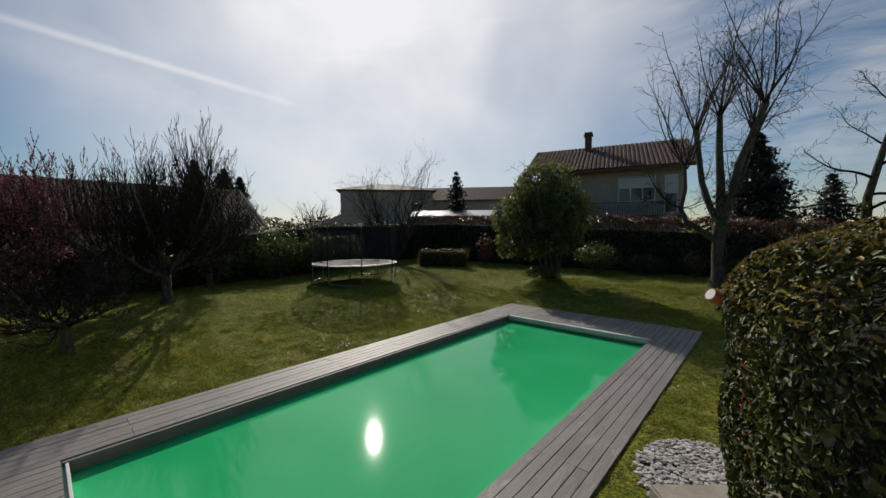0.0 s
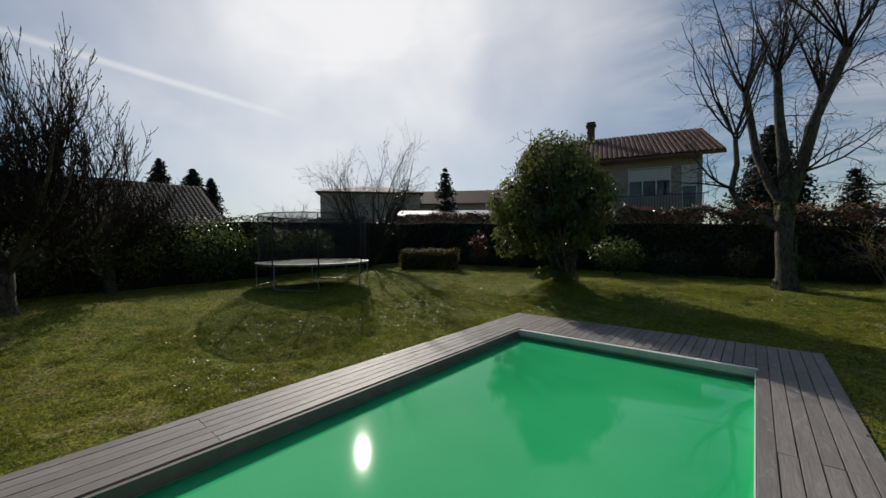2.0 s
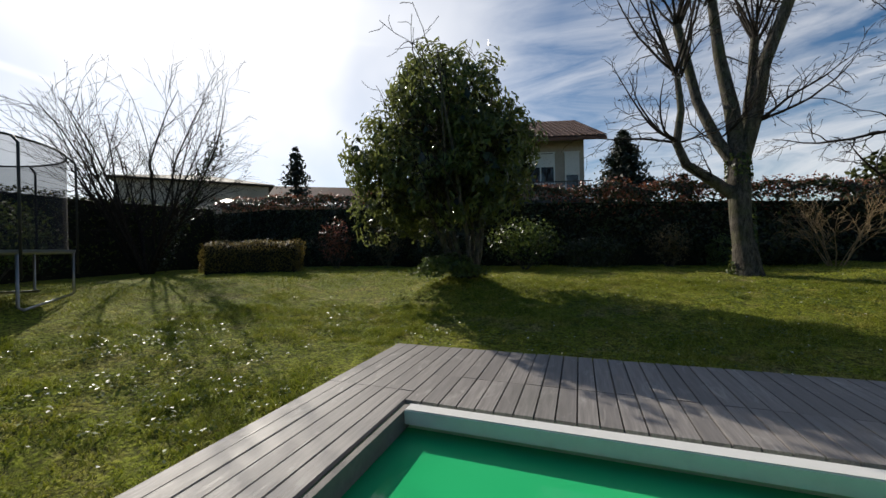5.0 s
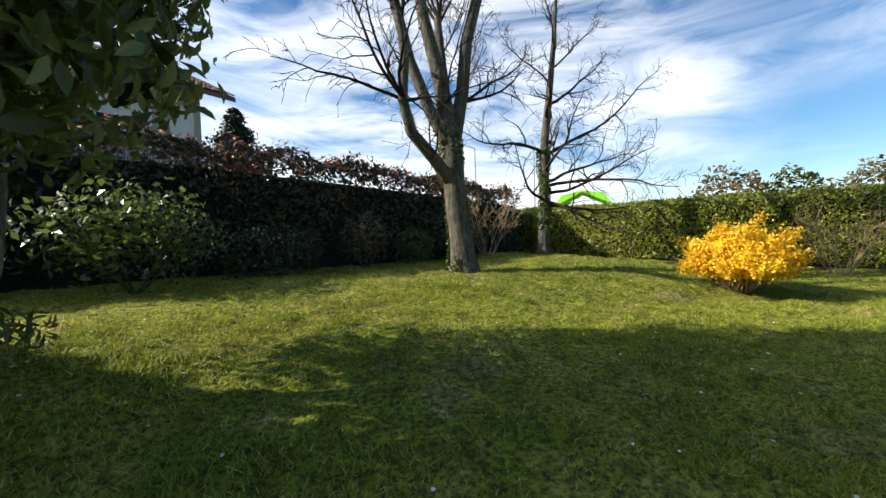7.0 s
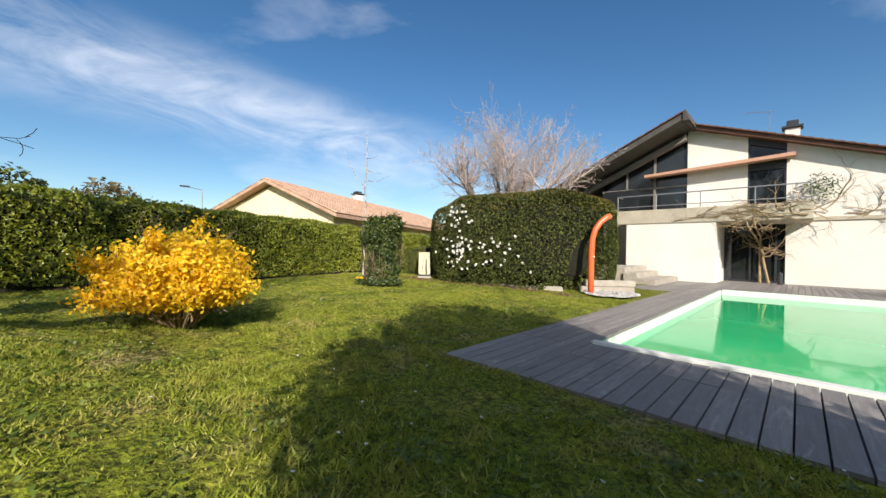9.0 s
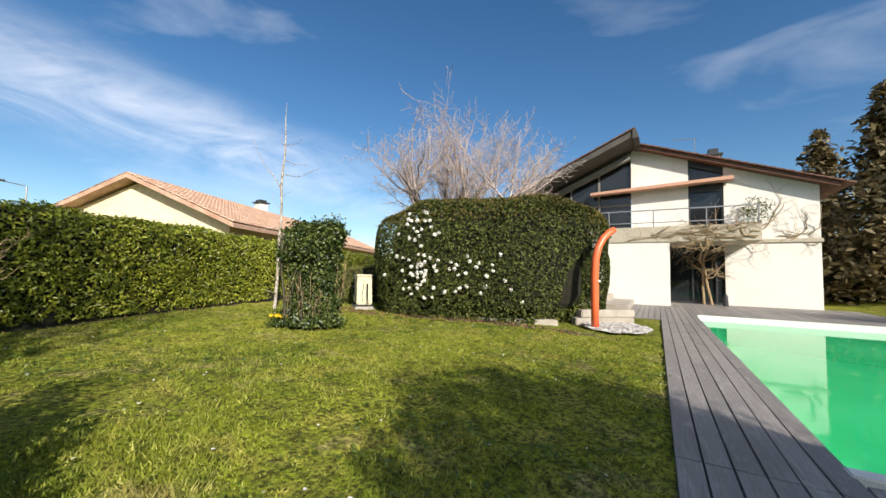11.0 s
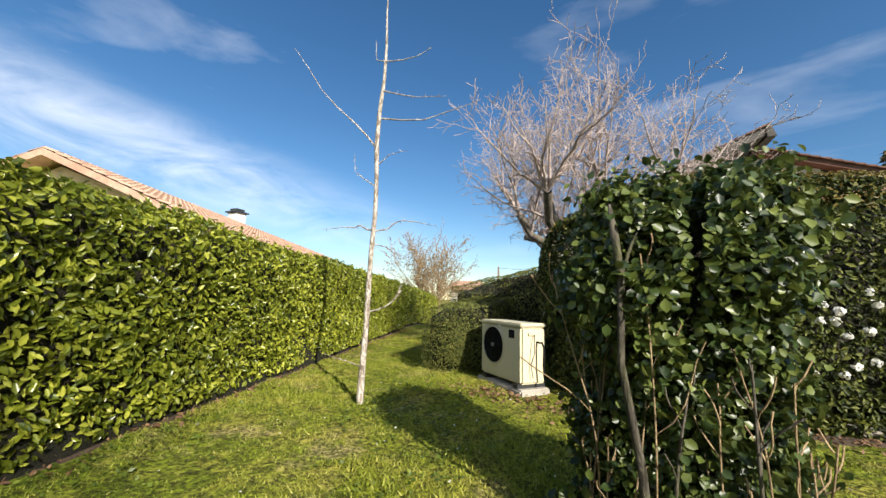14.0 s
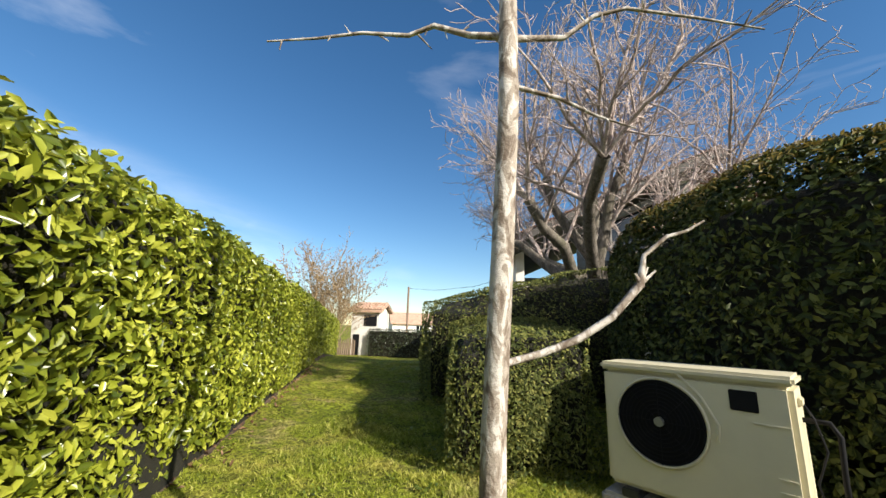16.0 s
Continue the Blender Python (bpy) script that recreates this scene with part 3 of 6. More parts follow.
def grow(start, way, length, radius, level, rules, out):
    """A limb that winds to its end, and its side shoots; adds (level, points, radii) to out."""
    steps = rules["steps"][level]
    p, d = Vector(start), Vector(way).normalized()
    pts, rads = [p.copy()], [radius]
    for i in range(steps):
        w = rules["wander"][level]
        d = (d + Vector(rng.normal(0, w, 3)) + Vector((0, 0, rules["rise"][level]))).normalized()
        p = p + d * (length / steps)
        pts.append(p.copy())
        rads.append(max(radius * (1 - rules["taper"][level] * (i + 1) / steps), rules["thin"]))
    out.append((level, pts, rads))
    if level + 1 < len(rules["steps"]):
        k = rules["kids"][level]
        for j in range(k):
            f = rules["from"][level] + (1 - rules["from"][level]) * (j + rng.uniform(0.2, 0.9)) / k
            i = min(int(f * steps), steps - 1)
            s = f * steps - i
            at = pts[i].lerp(pts[i + 1], min(max(s, 0), 1))
            ahead = (pts[i + 1] - pts[i]).normalized()
            side = Vector(rng.normal(0, 1, 3))
            side = (side - ahead * side.dot(ahead)).normalized()
            a = radians(rules["angle"][level] * rng.uniform(0.7, 1.3))
            grow(at, ahead * math.cos(a) + side * math.sin(a), length * rules["ratio"][level] * rng.uniform(0.6, 1.2) * (1.15 - 0.5 * f), rads[i] * rules["slim"][level], level + 1, rules, out)


def limbs_mesh(limbs, sides):
    vs, fs, k = [], [], 0
    for level, pts, rads in limbs:
        n = sides[min(level, len(sides) - 1)]
        v, f = tube(pts, rads, n, False)
        vs += [tuple(q) for q in v]
        fs += [tuple(i + k for i in q) for q in f]
        k += len(v)
    return np.array(vs), np.array(fs)


def wood(t, limbs, cut, big, small, sides=(12, 8, 5, 3, 3), names=("trunk", "twig_mass")):
    a, b = [l for l in limbs if l[0] < cut], [l for l in limbs if l[0] >= cut]
    if a:
        part(names[0], limbs_mesh(a, sides), big, t, smooth=True)
    if b:
        part(names[1], limbs_mesh(b, sides), small, t, kind="stuff", smooth=True)


def tips(limbs, level, per, spread=0.0):
    out = []
    for lv, pts, _ in limbs:
        if lv >= level:
            for _ in range(per):
                i = rng.integers(0, len(pts) - 1)
                out.append(np.array(pts[i].lerp(pts[i + 1], rng.uniform())) + rng.normal(0, spread, 3) if spread else np.array(pts[i].lerp(pts[i + 1], rng.uniform())))
    return np.array(out)


# ---- ground ----
PX0, PX1, PY0, PY1 = -6.28, -2.325, 0.55, 10.28
DX0, DX1, DY0, DY1 = -7.2, -1.46, -4.45, 11.92


def build_ground():
    xs = np.unique(np.concatenate([[-900, -300, -120, -60, -35], np.arange(-24, -14, 0.4), np.arange(-14, DX0, 0.1), np.linspace(DX0, DX1, 58), np.arange(DX1, 8.6, 0.1), np.arange(8.6, 14, 0.4), [20, 35, 60, 120, 300, 900]]))
    ys = np.unique(np.concatenate([[-900, -300, -120, -60, -40, -30, -22], np.arange(-16, DY0, 0.5), np.linspace(DY0, DY1, 120), np.arange(DY1, 18.5, 0.1), np.arange(18.5, 26, 0.4), [35, 60, 120, 300, 900]]))
    X, Y = np.meshgrid(xs, ys)
    Zg = ground_z(np.clip(X, -22, 14), np.clip(Y, -18, 24))
    Zg = Zg + relief(X, Y)
    Zg[(X >= DX0 - 0.01) & (X <= DX1 + 0.01) & (Y <= DY1 + 0.01) & (Y >= DY0 - 0.01)] = -0.03
    nx = len(xs)
    faces = []
    for j in range(len(ys) - 1):
        for i in range(nx - 1):
            cx, cy = (xs[i] + xs[i + 1]) / 2, (ys[j] + ys[j + 1]) / 2
            if DX0 < cx < DX1 and DY0 < cy < DY1:
                continue
            faces.append((j * nx + i, j * nx + i + 1, (j + 1) * nx + i + 1, (j + 1) * nx + i))
    g = new("ground", mesh_of("ground", np.column_stack([X.ravel(), Y.ravel(), Zg.ravel()]), np.array(faces), "lawn", True))
    tagged(g, "uneven mossy lawn that slopes up from the pool", "lawn", kind="structure")
    return g


ground = build_ground()

# pool basin, water and its surround
WATER_Z = -0.17
pool = thing("pool", ((PX0 + PX1) / 2, (PY0 + PY1) / 2, -1.4), "rectangular swimming pool sunk in a wooden deck", "pool", kind="structure")
part("basin", join(box(PX0 - 0.2, PX0, PY0 - 0.2, PY1 + 0.2, -1.5, -0.05), box(PX1, PX1 + 0.2, PY0 - 0.2, PY1 + 0.2, -1.5, -0.05), box(PX0, PX1, PY0 - 0.2, PY0, -1.5, -0.05), box(PX0, PX1, PY1, PY1 + 0.2, -1.5, -0.05), box(PX0, PX1, PY0, PY1, -1.6, -1.4)), "liner", pool)
part("edge_board", join(box(PX0 - 0.02, PX0 + 0.025, PY0 - 0.02, PY1 + 0.02, -0.15, -0.004)), "greywood", pool, "grey wooden edge board")
part("coping", box(PX0 + 0.03, PX1 + 0.03, PY1 - 0.10, PY1 + 0.02, -0.10, 0.012, 0.008), "coping", pool, "white rounded coping strip")
part("liner_edge", box(PX1 - 0.012, PX1 + 0.004, PY0, PY1 - 0.11, -0.20, -0.034, 0.004), "coping", pool, "pale liner edge under the boards")
part("coping", box(PX0 + 0.03, PX1 - 0.04, PY0 - 0.004, PY0 + 0.03, -0.20, -0.012, 0.006), "coping", pool, "white rounded coping strip")
wv = [(x, y, WATER_Z) for y in np.linspace(PY0 - 0.01, PY1 + 0.01, 12) for x in np.linspace(PX0 - 0.01, PX1 + 0.01, 6)]
water = solo("water", (wv, [(j * 6 + i, j * 6 + i + 1, j * 6 + i + 7, j * 6 + i + 6) for j in range(11) for i in range(5)]), "water", ((PX0 + PX1) / 2, 5.0, WATER_Z), "cloudy bright green still pool water", "water", True, kind="structure")
bed = solo("soil", join(box(DX0, PX0 - 0.2, DY0, DY1, -0.2, -0.06), box(PX1 + 0.2, DX1, DY0, DY1, -0.2, -0.06), box(PX0 - 0.2, PX1 + 0.2, DY0, PY0 - 0.2, -0.2, -0.06), box(PX0 - 0.2, PX1 + 0.2, PY1 + 0.2, DY1, -0.2, -0.06)), "soil", (-4, 3, -0.2), "dark bare soil under the deck boards", "soil", kind="structure")

# ---- hedges ----


def hx(y):
    return 7.75 + (9 - y) * 0.335


ys_h = [21.3, 18.0, 15.0, 12.0, 9.5, 7.0, 4.5, 2.0, -0.4]
right_path = [(hx(y) + 0.35, y) for y in ys_h]
hedge("laurel_hedge", right_path, 0.62, [2.0, 1.98, 1.95, 1.93, 1.87, 1.82, 1.79, 1.75, 1.72], "rtab", 1050, 0.073, "laurel", "tall clipped laurel hedge with glossy sunlit leaves", jitter=0.75)
far_right = thing("laurel_hedge", (hx(-0.6) + 0.4, -0.6, gz(10.5, -1)), "clipped laurel hedge that runs on past the house", "hedge")
fr_path = [(hx(y) + 0.45, y) for y in (-0.55, -4, -8, -12)]
fr_tops = [1.73, 1.66, 1.50, 1.36]
# solid dark body, coloured as the shade inside the hedge
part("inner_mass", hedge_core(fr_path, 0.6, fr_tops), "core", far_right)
pp, nn = hedge_shape(fr_path, 0.6, fr_tops, "rta", 240, 0.25, 0.1)
part("leaves", leaf_cloud(pp, nn, 0.11, 0.45, 0.6), "laurel", far_right, kind="stuff")

back_path = [(x, 20.9 - 0.02 * x) for x in (-22, -18, -14, -10, -6, -3, 0, 3.2)]
hedge("mixed_hedge", back_path, 0.75, [3.6, 3.6, 3.4, 3.18, 3.12, 2.97, 2.8, 2.6], "rt", 260, 0.13, "darkleaf", "tall dark evergreen hedge with red young leaves on top", amp=0.3, cap=("photinia", 280, 0.11))
left_path = [(-17.9, y) for y in (-7, -3, 0, 3, 6)] + [(-18.4, 9), (-19.4, 12), (-20.5, 15), (-21.5, 20)]
hedge("mixed_hedge", left_path, 0.75, [2.1, 2.1, 2.1, 2.2, 2.55, 2.9, 3.0, 3.1, 3.3], "rt", 110, 0.12, "camellia", "dark evergreen boundary hedge behind the fruit trees", amp=0.3, hexa=False)

# rounded flowering shrub beside the steps


def flowering_shrub():
    t = thing("flowering_shrub", (2.4, 4.5, gz(2.4, 4.5)), "large clipped evergreen shrub with white flowers", "shrub")
    cx, cy, ax, ay, top = 2.25, 4.7, 2.75, 1.95, 2.66
    swing = Matrix.Rotation(radians(11), 3, "Z")
    turn2 = np.array([[math.cos(radians(11)), -math.sin(radians(11))], [math.sin(radians(11)), math.cos(radians(11))]])

    def skin(n, inset=0.0):
        v = rng.uniform(0, 1, n)
        # even spacing along the rounded-rectangle outline
        uu = np.linspace(0, 2 * math.pi, 4001)
        e = 0.60
        ox, oy = np.sign(np.cos(uu)) * np.abs(np.cos(uu)) ** e, np.sign(np.sin(uu)) * np.abs(np.sin(uu)) ** e
        seg = np.concatenate([[0], np.cumsum(np.hypot(np.diff(ox) * ax, np.diff(oy) * ay))])
        w0 = rng.uniform(0, seg[-1], n)
        bx, by = np.interp(w0, seg, ox), np.interp(w0, seg, oy)
        top_part = v > 0.62
        w = np.where(top_part, np.sqrt(rng.uniform(0, 1, n)), 1.0)
        h = np.where(top_part, 1.0, v / 0.62)
        edge = np.clip((w - 0.72) / 0.28, 0, 1) * top_part
        z0 = ground_z(cx + bx * ax, cy + by * ay)
        tz = top - 0.20 * edge ** 2 - 0.20 * np.clip(bx * w - 0.5, 0, 1) * 2
        rise = np.clip((h - 0.75) / 0.25, 0, 1)
        k = np.where(top_part, w * 0.93, 1.0 - 0.07 * rise ** 2 - 0.07 * (1 - h) ** 3) - inset
        z = np.where(top_part, tz, z0 + (top - 0.21 - z0 - 0.20 * np.clip(bx - 0.5, 0, 1) * 2) * h)
        p = np.column_stack([cx + bx * ax * k, cy + by * ay * k - 1.25 * np.clip((-bx * w - 0.38) / 0.4, 0, 1) * np.clip(by * w, 0, 1) * (1 - 0.5 * h), z - inset])
        nr = np.column_stack([np.abs(bx) ** 4 * np.sign(bx), np.abs(by) ** 4 * np.sign(by), np.where(top_part, 1.6, 0.25 + rise)])
        nr /= np.linalg.norm(nr, axis=1)[:, None]
        p = p + nr * (lump(p, 1.5, 0.12))[:, None]
        p[:, :2] = (p[:, :2] - (cx, cy)) @ turn2.T + (cx, cy)
        nr[:, :2] = nr[:, :2] @ turn2.T
        return p, nr

    # closed body under the leaves, its near-black colour standing in for inner shade
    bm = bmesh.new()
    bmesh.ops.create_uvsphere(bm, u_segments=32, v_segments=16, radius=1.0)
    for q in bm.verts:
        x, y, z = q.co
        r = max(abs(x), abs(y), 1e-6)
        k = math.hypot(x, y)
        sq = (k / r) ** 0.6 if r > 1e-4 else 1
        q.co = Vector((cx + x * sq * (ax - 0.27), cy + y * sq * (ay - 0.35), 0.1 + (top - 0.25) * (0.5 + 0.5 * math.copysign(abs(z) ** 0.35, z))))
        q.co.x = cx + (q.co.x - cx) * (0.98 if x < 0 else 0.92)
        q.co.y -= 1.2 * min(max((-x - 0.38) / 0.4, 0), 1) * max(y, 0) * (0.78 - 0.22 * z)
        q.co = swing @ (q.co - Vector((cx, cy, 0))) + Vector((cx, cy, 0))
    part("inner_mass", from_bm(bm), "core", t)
    p, n = skin(66000)
    part("leaves", leaf_cloud(p, n, 0.068, 0.45, 0.6), "camellia", t, kind="stuff")
    p, n = skin(26000)
    crown = (p[:, 2] > 2.1) & (rng.uniform(0, 1, len(p)) < 0.6)
    part("tip_mass", leaf_cloud(p[crown] + n[crown] * 0.035, n[crown], 0.05, 0.42, 0.8), "goldtip", t, "yellowish-brown young tips", kind="stuff")
    # white blooms, in loose clusters on the lawn side
    for i in range(92):
        k = rng.uniform()
        fx = rng.normal(3.35, 0.2) if k < 0.45 else rng.normal(2.55, 0.6)
        fz = rng.uniform(0.7, 2.45) if k < 0.35 else rng.normal(1.05, 0.35)
        if fz > 2.55 or fz < 0.3:
            continue
        ex = abs((fx - cx) / ax)
        fy = cy + ay * (1 - max(ex, 0) ** 3.33) ** (1 / 3.33) + 0.03 if ex < 1 else cy
        fx, fy = np.array([fx - cx, fy - cy]) @ turn2.T + (cx, cy)
        m = 14
        d = rng.normal(0, 1, (m, 3))
        d[:, 1] = np.abs(d[:, 1])
        d /= np.linalg.norm(d, axis=1)[:, None]
        c = np.array([fx, fy, fz]) + d * 0.030
        v, f = leaf_cloud(c, d, 0.044 * rng.uniform(0.7, 1.3), 0.8, 0.3)
        part("flower", (v, f), "petal", t)
    return t


flowering_shrub()


def clipped_block(name, x0, x1, y0, y1, top0, top1, n, size, mat, label, slant=0.0, rise=0.0):
    t = thing(name, ((x0 + x1) / 2, (y0 + y1) / 2, gz((x0 + x1) / 2, (y0 + y1) / 2)), label, "shrub")
    c, d = blob_points(((x0 + x1) / 2, (y0 + y1) / 2, 0), (1, 1, 1), n, 1.0, -0.75, 0.0)
    u = d / np.maximum(np.abs(d).max(1), 1e-6)[:, None] * 0.86 + d * 0.14
    v = (u[:, 1] + 1) / 2
    top = top0 + (top1 - top0) * (1 - v) + rise * (1 - u[:, 0]) / 2
    x = (x0 + x1) / 2 + u[:, 0] * (x1 - x0) / 2 + slant * (1 - v)
    y = (y0 + y1) / 2 + u[:, 1] * (y1 - y0) / 2
    g = ground_z(x, y)
    z = g + (top - g) * (u[:, 2] + 0.75) / 1.75
    p = np.column_stack([x, y, z])
    p += d * lump(p, 1.6, 0.10)[:, None]
    part("sprig_mass", leaf_cloud(p, d + np.array([0, 0, 0.3]), size, 0.4, 0.7, hexa=False), mat, t, kind="stuff")
    # dark filling under the sprigs: shade between them painted as a solid
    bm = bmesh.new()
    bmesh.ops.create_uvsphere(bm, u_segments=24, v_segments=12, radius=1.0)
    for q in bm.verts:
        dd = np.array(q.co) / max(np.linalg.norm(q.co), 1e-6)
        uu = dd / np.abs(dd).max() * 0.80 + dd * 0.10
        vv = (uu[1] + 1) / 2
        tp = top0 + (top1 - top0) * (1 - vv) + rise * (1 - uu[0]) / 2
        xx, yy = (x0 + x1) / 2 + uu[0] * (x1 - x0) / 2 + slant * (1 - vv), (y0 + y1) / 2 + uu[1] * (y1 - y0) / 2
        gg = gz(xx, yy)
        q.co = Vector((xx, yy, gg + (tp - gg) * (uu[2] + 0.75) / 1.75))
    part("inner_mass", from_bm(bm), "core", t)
    return t


clipped_block("conifer_shrub", 5.62, 6.72, 3.0, 5.72, 1.06, 1.28, 26000, 0.042, "cypress", "low clipped conifer shrub beside the heat pump", 0.2, 0.10)
clipped_block("conifer_shrub", 3.95, 7.45, -2.2, 3.3, 1.52, 1.80, 40000, 0.055, "cypress", "clipped conifer hedge with a sloping domed top", 0.3, 0.75)

# ---- the house ----
HY, BY = -4.35, -2.25  # upper front and the front of the balcony block


def rz_left(x):
    return 6.76 - 0.455 * (x + 0.68)


def rz_right(x):
    return 6.58 + 0.365 * (x + 0.72)


def own_house():
    h = thing("house", (-2.0, -8.0, 0.0), "white rendered house with a balcony and two offset roof slopes", "house")
    for vf in (
            prism([(-6.35, -0.05), (-3.66, -0.05), (-3.66, rz_right(-3.66) - 0.12), (-6.35, rz_right(-6.35) - 0.12)], "y", HY - 0.3, HY),
            prism([(-2.52, 2.75), (-0.47, 2.75), (-0.47, rz_right(-0.47) - 0.12), (-2.52, rz_right(-2.52) - 0.12)], "y", HY - 0.3, HY),
            prism([(-1.80, -0.05), (1.32, -0.05), (1.32, 2.28), (-1.80, 2.28)], "y", HY - 0.3, BY + 0.02),
            box(-6.35, -6.05, -14, HY - 0.3, -0.05, 4.2), box(5.0, 5.3, -14, HY - 0.3, -0.05, 3.9), box(-6.35, 5.3, -14.3, -14, -0.05, 4.2),
            box(-4.2, -3.67, HY - 0.3, HY - 0.004, -0.05, 2.27)):
        part("wall", vf, "wall", h, "white rough render with faint stains")
    part("wall", box(1.33, 5.0, HY - 0.3, HY - 0.1, -0.05, 2.75), "beige", h)
    part("balcony", box(-4.36, 1.75, HY - 0.1, BY + 0.06, 2.28, 2.86, 0.02), "fascia", h, "beige concrete balcony with a deep front")
    part("ledge", box(-6.4, -4.37, HY, HY + 0.05, 2.36, 2.5, 0.01), "fascia", h)
    # roofs
    def slope(x0, x1, f, y0, y1, th):
        return prism([(x0, f(x0)), (x1, f(x1)), (x1, f(x1) - th), (x0, f(x0) - th)], "y", y0, y1)
    part("roof", slope(-0.62, 5.7, rz_left, -14.6, -2.55, 0.26), "darkwood", h, "dark boarded roof slope with a deep overhang")
    part("roof", slope(-6.75, -0.63, rz_right, -14.6, HY + 0.42, 0.16), "browntile", h, "brown roof slope edge")
    part("ridge_board", prism([(-0.86, 6.4), (-0.63, 6.4), (-0.63, 6.80), (-0.72, 6.84)], "y", -14.6, -2.5), "darkwood", h)
    part("beam", slope(-0.46, 4.6, lambda x: rz_left(x) - 0.44, -4.25, -3.95, 0.22), "greywood", h, "grey sloping timber beam")
    tiles = []
    for i in range(26):
        for x0, x1, f, y1 in ((-0.68 + i * 0.275, -0.68 + (i + 1) * 0.275 + 0.03, rz_left, -2.45), (-7.1 + i * 0.25, -7.1 + (i + 1) * 0.25 + 0.03, rz_right, HY + 0.52)):
            if x1 > 5.8:
                continue
            lo, hi = (x1, x0) if f is rz_left else (x0, x1)
            tiles.append(prism([(lo, f(lo) + 0.07), (hi, f(hi) + 0.035), (hi, f(hi) + 0.005), (lo, f(lo) + 0.005)], "y", -14.6, y1))
    part("roof_tiles", join(*tiles), "browntile", h, "brown tiles with lapped edges", kind="stuff")
    # upper glazing in the gable
    def pane(poly, y, label="dark glass pane"):
        return part("window", prism(poly, "y", y - 0.02, y), "glass", h, label)
    lf = lambda x: rz_left(x) - 0.5
    w = pane([(-0.45, 2.86), (0.78, 2.86), (0.78, lf(0.78)), (-0.45, lf(-0.45))], HY - 0.12)
    w2 = pane([(0.86, 2.86), (3.2, 2.86), (3.2, lf(3.2)), (0.86, lf(0.86))], HY - 0.12)
    part("window_frame", join(box(0.78, 0.86, HY - 0.14, HY - 0.02, 2.86, lf(0.82)), box(-0.47, 3.2, HY - 0.14, HY - 0.06, 4.05, 4.14), box(2.0, 2.07, HY - 0.14, HY - 0.04, 2.86, lf(2.0))), "greywood", w2)
    # tall window column
    w3 = pane([(-3.66, 2.86), (-2.52, 2.86), (-2.52, 5.62), (-3.66, 5.16)], HY - 0.14)
    part("window_frame", join(box(-3.66, -3.60, HY - 0.14, HY - 0.03, 2.86, 5.1), box(-2.58, -2.52, HY - 0.14, HY - 0.03, 2.86, 5.5), box(-3.66, -2.52, HY - 0.15, HY - 0.05, 4.42, 4.86), prism([(-3.66, 5.1), (-2.52, 5.5), (-2.52, rz_right(-2.52) - 0.17), (-3.66, rz_right(-3.66) - 0.17)], "y", HY - 0.15, HY - 0.02)), "darkmetal", w3)
    # garden doors below the balcony
    w4 = pane([(-4.2, 0.02), (-1.8, 0.02), (-1.8, 2.28), (-4.2, 2.28)], HY - 0.1, "dark sliding garden door")
    part("door_frame", join(*[box(x, x + 0.06, HY - 0.11, HY - 0.02, 0.0, 2.28) for x in (-4.2, -3.42, -2.98, -2.66, -1.87)], box(-4.2, -1.8, HY - 0.11, HY - 0.03, 0.0, 0.07)), "darkmetal", w4)
    part("curtain", prism([(-2.25 + 0.04 * math.sin(i * 1.7), 0.1 + i * 0.2) for i in range(11)] + [(-2.05, 2.1), (-1.98, 1.2), (-2.12, 0.1)], "y", HY - 0.16, HY - 0.13), "white", w4, "pale gathered curtain")
    # awning, railing, chimney, aerial
    a = part("awning", prism([(1.1, 4.52), (-3.9, 4.74), (-3.9, 4.87), (1.1, 4.63)], "y", HY + 0.11, -3.78), "awning", h, "folded salmon-coloured awning")
    part("awning_box", prism([(1.12, 4.60), (-3.92, 4.82), (-3.92, 4.93), (1.12, 4.72)], "y", HY + 0.004, HY + 0.105), "awning", a, "rolled awning cassette")
    rail = part("railing", join(tube([(-4.3, BY, 3.48), (1.7, BY, 3.48)], 0.025, 6), tube([(-4.3, BY, 3.02), (1.7, BY, 3.02)], 0.018, 6), tube([(1.7, BY, 3.48), (1.7, HY, 3.48)], 0.025, 6)), "metal", h, "grey metal balcony rail")
    for x in (-4.3, -2.9, -1.3, 0.2, 1.7):
        part("post", tube([(x, BY, 2.84), (x, BY, 3.48)], 0.02, 6), "metal", rail)
    part("privacy_pane", box(1.0, 2.5, BY - 0.6, BY - 0.58, 2.86, 3.85), "glass", rail, "tinted balcony glass panel")
    ch = part("chimney", box(-4.0, -3.5, -8.2, -7.7, 5.0, 6.75, 0.02), "wall", h, "rendered chimney")
    part("chimney_cap", join(box(-4.1, -3.4, -8.3, -7.6, 6.75, 6.84, 0.01), box(-3.95, -3.55, -8.15, -7.75, 6.84, 7.1, 0.02)), "darkmetal", ch)
    part("aerial", join(tube([(-3.0, -7.4, 5.6), (-3.0, -7.4, 7.6)], 0.02, 5), tube([(-2.1, -7.6, 7.75), (-3.1, -7.3, 7.5)], 0.012, 4), *[tube([(-2.2 - i * 0.12, -7.8 + i * 0.03, 7.72 - i * 0.03), (-2.2 - i * 0.12, -7.35 + i * 0.03, 7.72 - i * 0.03)], 0.006, 3) for i in range(7)]), "metal", h, "television aerial")
    return h


own_house()


